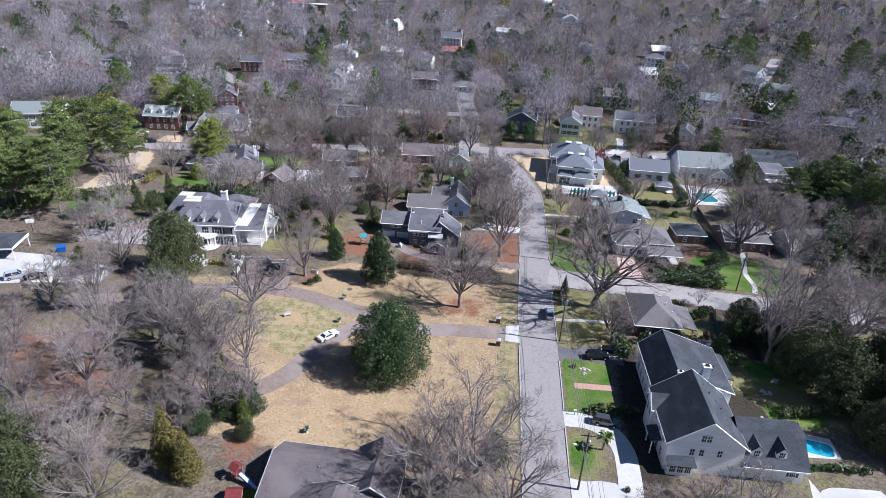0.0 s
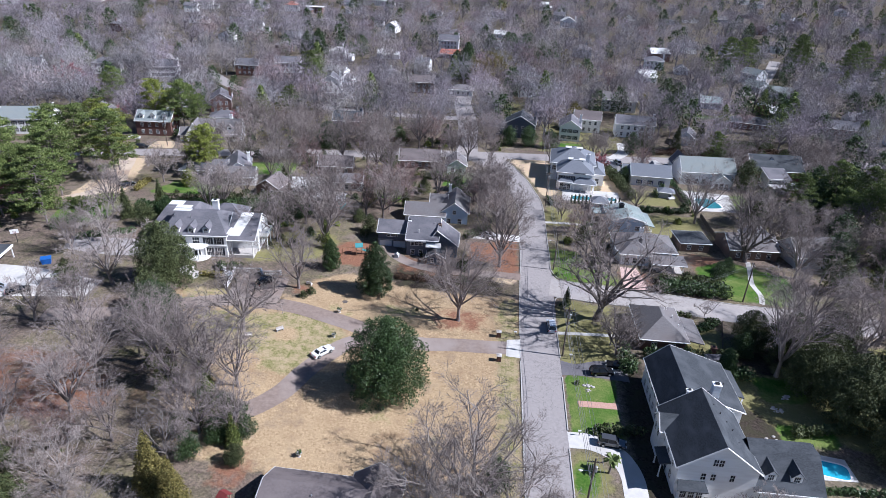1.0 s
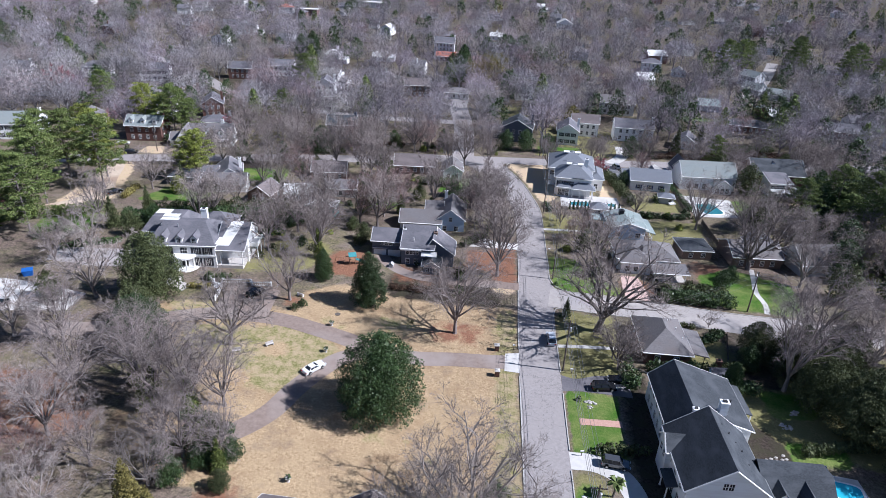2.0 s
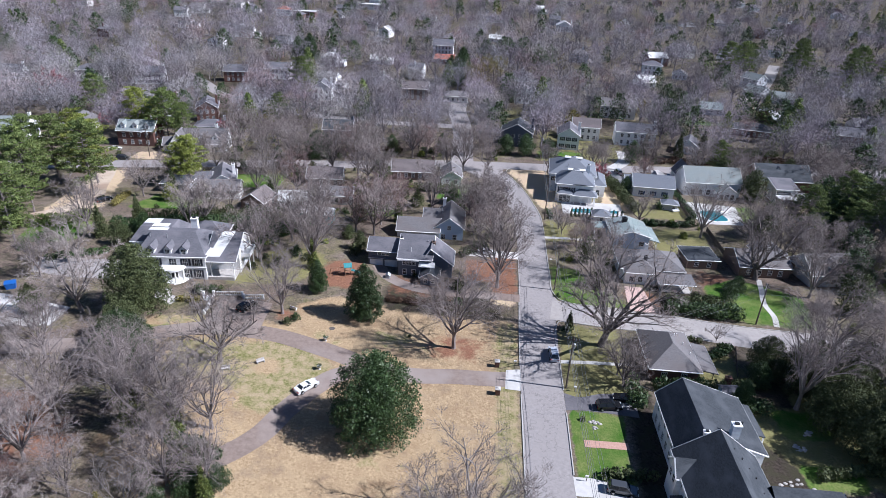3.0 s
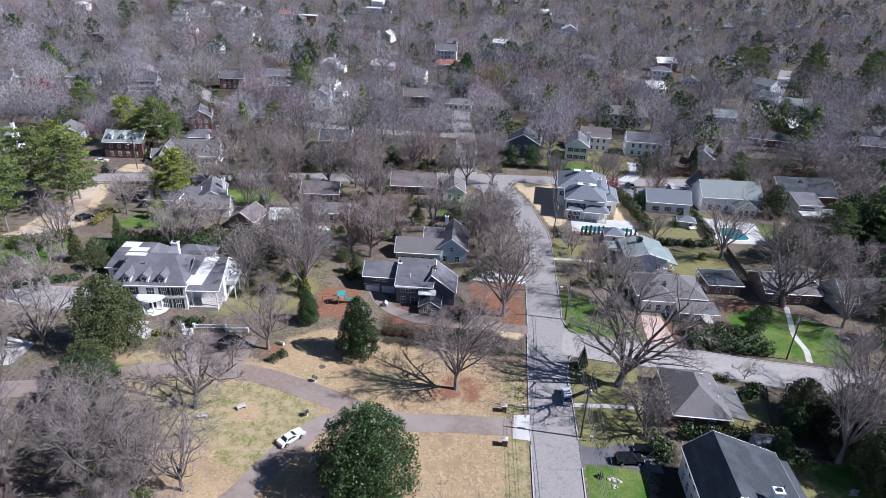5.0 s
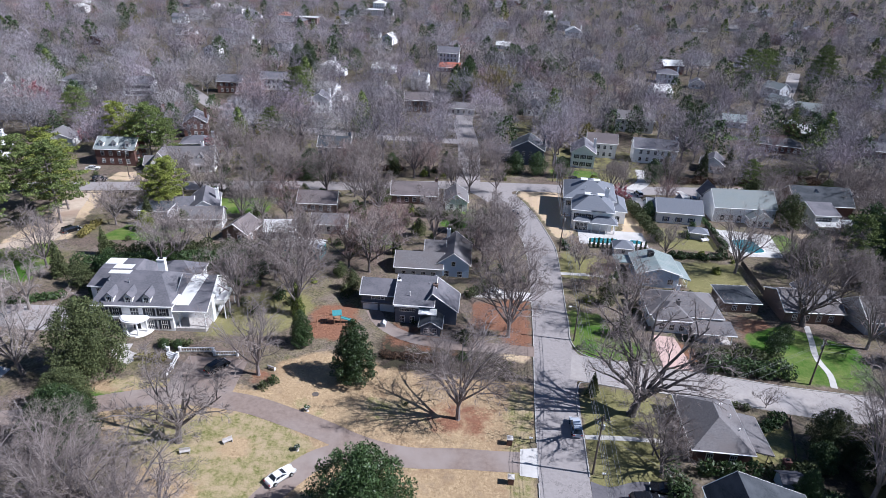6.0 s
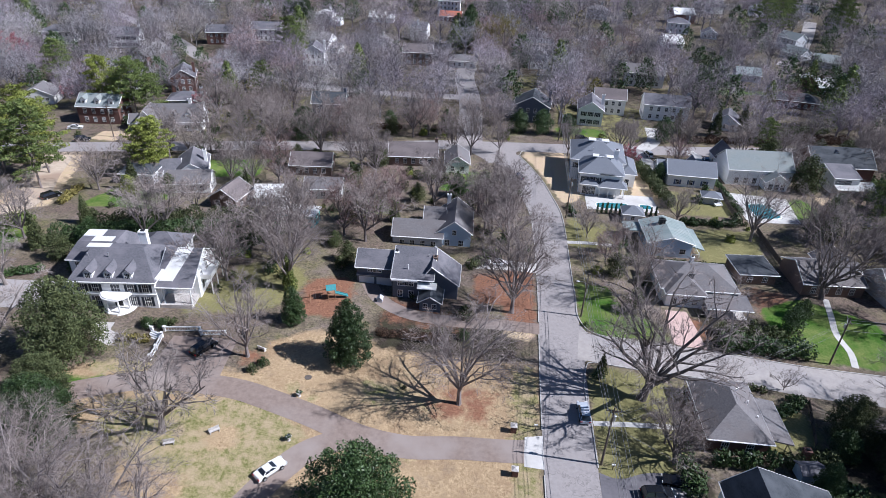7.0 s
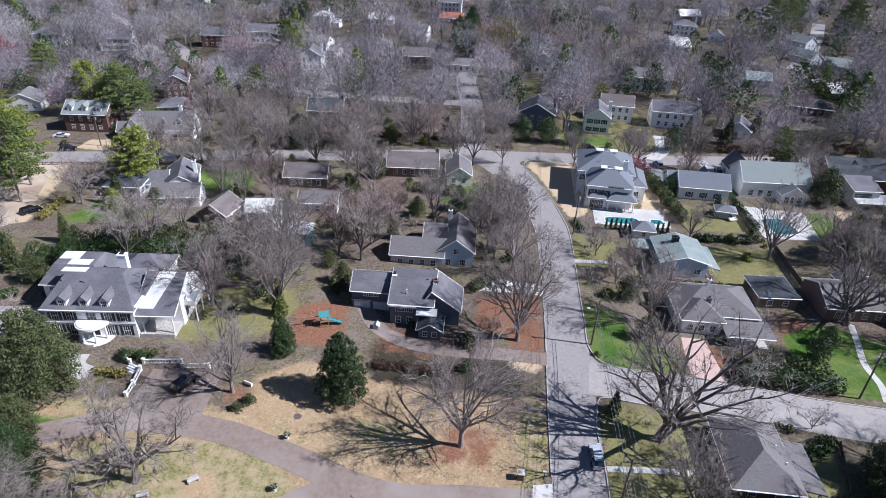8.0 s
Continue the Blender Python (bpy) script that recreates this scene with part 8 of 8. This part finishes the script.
def hoop(x, y, rot):
    b = base("basketball_hoop", x, y, gz(x, y), rot, "basketball hoop with white backboard on a dark post", "basketball hoop")
    part("post", Geo().tube([(0, 0, -0.2), (0, 0, 2.6), (0, -0.6, 3.2)], [0.07, 0.07, 0.06], 8), M_BLACK, b)
    k = part("backboard", Geo().box(-0.9, 0.9, -0.68, -0.62, 2.8, 3.9), M_TRIM, b)
    part("target_frame", Geo().box(-0.3, 0.3, -0.7, -0.68, 3.0, 3.05).box(-0.3, 0.3, -0.7, -0.68, 3.4, 3.45).box(-0.3, -0.25, -0.7, -0.68, 3.0, 3.4).box(0.25, 0.3, -0.7, -0.68, 3.0, 3.4), M_REDPL, k)
    ring = [(0.23 * math.cos(i * math.pi / 6), -0.95 + 0.23 * math.sin(i * math.pi / 6), 3.05) for i in range(13)]
    part("ring", Geo().tube(ring, [0.02] * 13, 4), M_REDPL, b)


hoop(-116.5, 135, 30)
cp = base("carport", -115.5, 123.2, gz(-115.5, 123.2), 12, "dark flat-roofed carport with white fascia and posts", "carport")
part("roof", Geo().slab([(-6, -4, 3.1), (4.5, -4, 3.1), (4.5, 4, 3.4), (-6, 4, 3.4)], 0.3), M_ROOFDARK, cp)
part("fascia", Geo().box(-6.05, 4.6, -4.12, -4.0, 2.75, 3.12).box(4.5, 4.62, -4, 4, 2.8, 3.4), M_TRIM, cp)
for x_ in (-5.6, 4.2):
    for y_ in (-3.7, 3.7):
        part("post", Geo().box(x_ - 0.1, x_ + 0.1, y_ - 0.1, y_ + 0.1, -0.4, 3.0), M_TRIM, cp)
bn = base("blue_bin", -103, 126.4, gz(-103, 126.4), 30, "blue covered bin beside the parking court", "bin")
part("body", Geo().add([(-0.9, -0.6, 0), (0.9, -0.6, 0), (0.9, 0.6, 0), (-0.9, 0.6, 0), (-1.1, -0.75, 1.3), (1.1, -0.75, 1.3), (1.1, 0.75, 1.3), (-1.1, 0.75, 1.3)], [(3, 2, 1, 0), (0, 1, 5, 4), (1, 2, 6, 5), (2, 3, 7, 6), (3, 0, 4, 7), (4, 5, 6, 7)]), M_BLUEPL, bn)
part("lid", Geo().slab([(-1.15, -0.8, 1.36), (1.15, -0.8, 1.36), (1.15, 0.8, 1.6), (-1.15, 0.8, 1.6)], 0.08), M_BLUEPL, bn)


def fence(pts, hgt, label, gap=0.16, material=M_FENCE, wboard=0.13):
    x, y = pts[0]
    board = Geo().box(-wboard / 2, wboard / 2, -0.05, -0.03, 0.05, hgt).mesh("board", material)
    f = base("fence", x, y, gz(x, y), 0, label, "fence")
    for (ax, ay), (bx, by) in zip(pts, pts[1:]):
        L = math.hypot(bx - ax, by - ay)
        ang = math.degrees(math.atan2(by - ay, bx - ax))
        n = max(1, int(L / 2.4))
        for i in range(n + 1):
            u = i / n
            px, py = ax + (bx - ax) * u, ay + (by - ay) * u
            part("post", Geo().box(-0.06, 0.06, -0.06, 0.06, -0.4, hgt + 0.1), material, f, "", pose(px - x, py - y, gz(px, py) - gz(x, y), 0, 0, ang))
            if i < n:
                qx, qy = ax + (bx - ax) * (i + 1) / n, ay + (by - ay) * (i + 1) / n
                dz = gz(qx, qy) - gz(px, py)
                l = L / n
                part("rail", Geo().slab([(0, -0.03, 0.35), (l, -0.03, 0.35 + dz), (l, 0.03, 0.35 + dz), (0, 0.03, 0.35)], 0.08).slab([(0, -0.03, hgt - 0.2), (l, -0.03, hgt - 0.2 + dz), (l, 0.03, hgt - 0.2 + dz), (0, 0.03, hgt - 0.2)], 0.08), material, f, "", pose(px - x, py - y, gz(px, py) - gz(x, y), 0, 0, ang))
                k = int(l / gap)
                for j in range(k):
                    u2 = (j + 0.5) * l / k
                    part("board", board, None, f, "", pose(px - x, py - y, gz(px, py) - gz(x, y), 0, 0, ang) @ pose(u2, 0, dz * u2 / l))


fence([(53.6, 121), (56.5, 131)], 1.2, "weathered board fence beside the corner house")
fence([(-137, 213.6), (-116, 217.6)], 1.1, "low picket fence along the cross street", 0.3)
fence([(-94, 222.6), (-70, 226.6)], 1.1, "low weathered fence along the cross street", 0.3)
fence([(69.4, 170), (69.6, 196)], 1.7, "dark board fence between back yards")
fence([(66.4, 205), (67, 221)], 1.5, "dark board fence by the pool deck")
dh = lone("doghouse", Geo().box(-0.5, 0.5, -0.6, 0.6, -0.1, 0.8).slab([(-0.65, -0.7, 0.75), (0, -0.7, 1.3), (0, 0.7, 1.3), (-0.65, 0.7, 0.75)], 0.05).slab([(0, -0.7, 1.3), (0.65, -0.7, 0.75), (0.65, 0.7, 0.75), (0, 0.7, 1.3)], 0.05), M_GREYWALL, -22.5, 149, gz(-22.5, 149), 0, "small grey storage box on the drive", "box")
ds = base("garden_shed", 49.6, 114.6, gz(49.6, 114.6), 5, "small blue-grey shed in the shade", "shed")
part("wall", Geo().box(-1.6, 1.6, -1.2, 1.2, -0.3, 2.0), M_BLUEWALL, ds)
part("roof", Geo().slab([(-1.9, -1.5, 1.9), (1.9, -1.5, 1.9), (1.9, 0, 2.7), (-1.9, 0, 2.7)], 0.1).slab([(1.9, 1.5, 1.9), (-1.9, 1.5, 1.9), (-1.9, 0, 2.7), (1.9, 0, 2.7)], 0.1), M_SLATE, ds)


def palm(x, y):
    b = base("small_palm", x, y, gz(x, y), 0, "small fan palm on the round lawn bed", "palm")
    part("trunk", Geo().tube([(0, 0, -0.2), (0.1, 0, 1.5), (0.1, 0.1, 3.0)], [0.2, 0.17, 0.15], 8), M_BARK, b)
    for i in range(16):
        a, up = i * 2.4, 0.9 - 1.3 * ((i * 7) % 16) / 16
        d = Vector((math.cos(a), math.sin(a), 0))
        s = Vector((-math.sin(a), math.cos(a), 0))
        p0 = Vector((0.1, 0.1, 3.0))
        p1 = p0 + d * 0.9 + Vector((0, 0, up * 0.8))
        p2 = p0 + d * 1.6 + Vector((0, 0, up * 0.8 - 0.5))
        part("frond", Geo().add([p0, p1 - s * 0.4, p1 + s * 0.4, p2], [(0, 1, 3, 2)]), M_LEAFPINE, b)


palm(23.2, 81.5)


def rock_bed(x, y, r, label):
    b = base("rock_bed", x, y, gz(x, y), 0, label, "rocks")
    rng = random.Random(int(x * 3 + y))
    for i in range(14):
        a, q = rng.uniform(0, 6.28), r * math.sqrt(rng.random())
        part("stone", Geo().ball((q * math.cos(a), q * math.sin(a), 0.05), rng.uniform(0.15, 0.4), 7, 5, (1.2, 0.9, 0.6)), M_STONE, b)


rock_bed(22.3, 103.0, 1.2, "heap of pale stones in a lawn bed")
rock_bed(54, 92, 3.0, "pale garden rocks beside the white house")
for x_, y_ in ((29, 109.5), (58, 102), (61, 106.4)):
    rock_bed(x_, y_, 1.0, "few pale stones in the shaded garden")
for x_, y_, w_ in ((19.2, 89.6, 0.4), (9.0, 71.5, 0.4), (8.4, 118.6, 0.4), (19.8, 112, 0.4)):
    mb = base("mailbox", x_, y_, gz(x_, y_), 90, "small pale mailbox on a post by the kerb", "mailbox", "mailboxes")
    part("post", Geo().box(-0.05, 0.05, -0.05, 0.05, -0.2, 1.0), M_WOODPOLE, mb)
    part("box", Geo().box(-0.12, 0.12, -0.28, 0.28, 1.0, 1.16).tube([(0, -0.28, 1.16), (0, 0.28, 1.16)], [0.12, 0.12], 10), M_TRIM, mb)


def patio_set(x, y, label):
    b = base("patio_set", x, y, gz(x, y) + 0.06, 20, label, "outdoor sofa")
    part("seat", Geo().box(-1.2, 1.2, -0.4, 0.4, 0.2, 0.45), M_TRIM, b)
    part("backrest", Geo().box(-1.2, 1.2, 0.3, 0.45, 0.45, 0.85), M_TRIM, b)
    for s in (-1.2, 1.05):
        part("armrest", Geo().box(s, s + 0.15, -0.4, 0.4, 0.2, 0.65), M_TRIM, b)


patio_set(74.6, 167.6, "white metal garden seat by the bungalow path")
patio_set(64, 211, "white garden bench on the yard lawn")
patio_set(80, 213, "white loungers on the pool deck")

# ---- far woods ----
def far_woods():
    rng = np.random.default_rng(7)
    blocked = []
    for ob in bpy.data.objects:
        if ob.name.startswith(("house", "tree")) and ob.parent is None:
            blocked.append((ob.location.x, ob.location.y))
    blocked = np.array(blocked)
    spots = []
    for _ in range(60000):
        y = 165 + 1500 * rng.random() ** 1.15
        half = 0.80 * (y + 60)
        x = rng.uniform(-half, half)
        if y < 262 and -150 < x < 125:
            continue
        spots.append((x, y))
    P = np.array(spots)
    # keep off the roads
    keep = np.ones(len(P), bool)
    for line, w in ((FAR_ROAD, 7), ([(-9, 244), (-10.6, 285), (-12.5, 305), (-16, 335), (-15.5, 350)], 7), (FAR_LANE, 8), (FAR_TURN, 4.5)):
        c = resample(line, 120)
        d = np.min(np.hypot(P[:, None, 0] - c[None, :, 0], P[:, None, 1] - c[None, :, 1]), axis=1)
        keep &= d > w
    d = np.hypot(P[:, None, 0] - blocked[None, :, 0], (P[:, None, 1] - blocked[None, :, 1]))
    keep &= np.min(d, axis=1) > 8
    # thinner growth on the lane side of the nearer houses, lawns and streets
    open_ = [(hx, hy, 10.5) for hx, hy in SEEN] + [(14, 329, 10), (-143, 337, 9), (180, 445, 9), (192, 468, 9), (205, 497, 9)]
    for hx, hy, half_ in open_:
        ux, uy = -hx / math.hypot(hx, hy - 30), -(hy - 30) / math.hypot(hx, hy - 30)
        along = (P[:, 0] - hx) * ux + (P[:, 1] - hy) * uy
        across = np.abs((P[:, 0] - hx) * uy - (P[:, 1] - hy) * ux)
        gap = 46 + 0.06 * (hy - 250)
        keep &= ~((along > -4) & (along < gap) & (across < half_ - 0.05 * along) & (rng.random(len(P)) < 0.97))
    keep &= ~((P[:, 0] < -95) & (np.abs(np.arctan2(P[:, 0], P[:, 1] - 12) + 0.69) < 0.10) & (np.hypot(P[:, 0], P[:, 1]) < 318))
    P = P[keep]
    # thin to an even spacing that widens with distance
    cell, out = {}, []
    for x, y in P:
        s = 12.8 + max(0, y - 330) * 0.0115
        k = (int(x // s), int(y // s), int(s))
        if k in cell:
            continue
        cell[k] = 1
        out.append((x, y))
    return np.array(out)


WOODS = far_woods()


def far_bare(seed, blades, w, limbs=14):
    """A distant leafless tree: a stem, rising limbs, and fine twigs that fan out to a rounded, lobed crown."""
    rng = np.random.default_rng(seed)
    tri = []

    def spar(p, q, r):
        p, q = np.asarray(p, float), np.asarray(q, float)
        for a in (0.0, 1.57):
            s = np.cross(q - p, (math.cos(a), math.sin(a), 0.3))
            s *= r / (np.linalg.norm(s) + 1e-6)
            tri.append([p - s, p + s, q])

    spar((0, 0, -0.5), (0, 0, 10), 0.36)
    wide = rng.uniform(5.2, 6.8)
    lobes = [(rng.uniform(-1, 1), rng.uniform(-1, 1), rng.uniform(10.5, 12), rng.uniform(4.2, 5.0))]
    for k in range(8):
        a = k * 0.785 + rng.uniform(-0.3, 0.3)
        q = wide * rng.uniform(0.55, 0.85)
        lobes.append((q * math.cos(a), q * math.sin(a), rng.uniform(6.5, 10.0), rng.uniform(2.8, 3.9)))
    for i in range(limbs):
        lx, ly, lz, lr = lobes[i % len(lobes)]
        e = rng.normal(size=3) * 0.9
        spar((0, 0, rng.uniform(2.5, 6)), (lx + e[0], ly + e[1], lz + e[2] + 1.0), 0.16)
    pick = np.array([l[3] ** 2 for l in lobes])
    pick = rng.choice(len(lobes), blades, p=pick / pick.sum())
    for i in range(blades):
        lx, ly, lz, lr = lobes[pick[i]]
        d = rng.normal(size=3) + np.array([0, 0, 0.3])
        d /= np.linalg.norm(d)
        p = np.array([lx, ly, lz]) + d * lr * rng.uniform(0.62, 1.0)
        e = np.cross(d, rng.normal(size=3))
        e = e / np.linalg.norm(e) * 0.8 + d * 0.55 + np.array([0, 0, 0.35]) + rng.normal(size=3) * 0.2
        q = p + e / np.linalg.norm(e) * rng.uniform(0.9, 1.7)
        s = np.cross(q - p, d + rng.normal(size=3) * 0.35)
        s *= w * rng.uniform(0.7, 1.3) / (np.linalg.norm(s) + 1e-6)
        tri.append([p - s, p + s, q])
    return np.array([[np.asarray(v, float) for v in t] for t in tri])


def far_leafy(seed, n, size, conic):
    """A distant evergreen: leaf blades on many small lumps about a cone or a rounded crown."""
    rng = np.random.default_rng(seed)
    lumps = []
    for i in range(46):
        u = (i + 0.5) / 46
        a = i * 2.4 + rng.uniform(-0.4, 0.4)
        r = 4.4 * (1.04 - u) ** 0.7 if conic else 4.3 * math.sqrt(max(0.05, 1 - (2 * u - 0.85) ** 2)) if u < 0.92 else 1.5
        q = (0.75 + 0.3 * r) * rng.uniform(0.55, 0.95)
        lumps.append((math.cos(a) * max(0, r - q * 0.6), math.sin(a) * max(0, r - q * 0.6), 1.5 + (12.5 if conic else 11.5) * u, q))
    tri = []
    for i in range(n):
        lx, ly, lz, lr = lumps[rng.integers(len(lumps))]
        d = rng.normal(size=3)
        d /= np.linalg.norm(d)
        p = np.array([lx, ly, lz]) + d * lr * rng.uniform(0.7, 1.05)
        e = np.cross(d + rng.normal(size=3) * 0.45, rng.normal(size=3))
        e /= np.linalg.norm(e)
        s = np.cross(e, d + rng.normal(size=3) * 0.3)
        s /= np.linalg.norm(s)
        k = size * rng.uniform(0.65, 1.35)
        tri.append([p - s * k * 0.8 - e * k * 0.6, p + s * k * 0.8 - e * k * 0.6, p + e * k])
    return np.array(tri)


def stuff(name, spots, protos, material, label, seed, lo=0.72, hi=1.42):
    rng = np.random.default_rng(seed)
    V, tint = [], []
    for x, y in spots:
        T = protos[rng.integers(len(protos))].reshape(-1, 3)
        a, s = rng.uniform(0, 6.283), rng.uniform(lo, hi)
        c, t = math.cos(a), math.sin(a)
        Q = np.stack([T[:, 0] * c - T[:, 1] * t, T[:, 0] * t + T[:, 1] * c, T[:, 2]], 1) * s
        V.append(Q + np.array([x, y, gz(x, y)]))
        tint.append(np.full(len(Q), rng.random(), np.float32))
    V = np.concatenate(V).astype(np.float32)
    n = len(V) // 3
    me = bpy.data.meshes.new(name)
    me.vertices.add(len(V))
    me.vertices.foreach_set("co", V.ravel())
    me.loops.add(len(V))
    me.loops.foreach_set("vertex_index", np.arange(len(V), dtype=np.int32))
    me.polygons.add(n)
    me.polygons.foreach_set("loop_start", np.arange(0, len(V), 3, dtype=np.int32))
    me.update(calc_edges=True)
    me.attributes.new("tint", "FLOAT", "POINT").data.foreach_set("value", np.concatenate(tint))
    me.materials.append(material)
    return tagged(new(name, me), label, "trees", kind="stuff")


rng_ = np.random.default_rng(11)
pick_ = rng_.random(len(WOODS))
dist_ = WOODS[:, 1]
near_ = dist_ < 400
last_ = dist_ > 850
broad_ = np.array([noise.noise((x * 0.008, y * 0.008, 3.1)) for x, y in WOODS])
ever_ = pick_ < 0.115 + 0.12 * np.clip(broad_ * 2, 0, 1) + 0.12 * np.clip((WOODS[:, 0] - 120) / 200, 0, 1)
tint_ = rng_.random(len(WOODS))
NEAR_BARE = [far_bare(i, 1300, 0.055) for i in range(6)]
LAST_BARE = [far_bare(30 + i, 120, 0.34, 3) for i in range(4)]
FAR_BARE = [far_bare(20 + i, 560, 0.105, 9) for i in range(6)]
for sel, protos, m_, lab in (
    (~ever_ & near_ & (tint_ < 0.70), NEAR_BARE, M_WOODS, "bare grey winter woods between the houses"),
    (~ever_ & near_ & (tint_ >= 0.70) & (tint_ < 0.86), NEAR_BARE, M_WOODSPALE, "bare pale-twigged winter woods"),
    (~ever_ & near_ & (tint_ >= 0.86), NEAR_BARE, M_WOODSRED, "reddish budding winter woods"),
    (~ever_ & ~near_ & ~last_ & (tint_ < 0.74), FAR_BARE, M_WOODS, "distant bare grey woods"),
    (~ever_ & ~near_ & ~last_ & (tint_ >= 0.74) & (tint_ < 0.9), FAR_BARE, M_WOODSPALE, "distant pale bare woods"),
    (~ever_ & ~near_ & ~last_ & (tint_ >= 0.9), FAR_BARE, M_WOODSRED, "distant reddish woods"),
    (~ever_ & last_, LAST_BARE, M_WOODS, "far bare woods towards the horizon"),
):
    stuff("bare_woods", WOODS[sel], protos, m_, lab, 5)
LATE = WOODS[:, 1] > 450
for sel, shape_, m_, lab, seed_, lo_, hi_ in (
    (tint_ < 0.78, False, M_LEAFDARK, "dark evergreen trees among the houses", 6, 0.75, 1.35),
    ((tint_ >= 0.78) & (tint_ < 0.9), True, M_LEAFPINE, "pines and cedars among the bare woods", 7, 0.9, 1.5),
    (tint_ >= 0.9, False, M_LEAFBRONZE, "bronze leafing trees among the bare woods", 8, 0.6, 1.0),
):
    for late in (False, True):
        protos = [far_leafy(40 + i, 300 if late else 900, 0.62 if late else 0.36, shape_) for i in range(3)]
        stuff("evergreen_woods", WOODS[ever_ & sel & (LATE == late)], protos, m_, lab if not late else "distant " + lab, seed_, lo_, hi_)
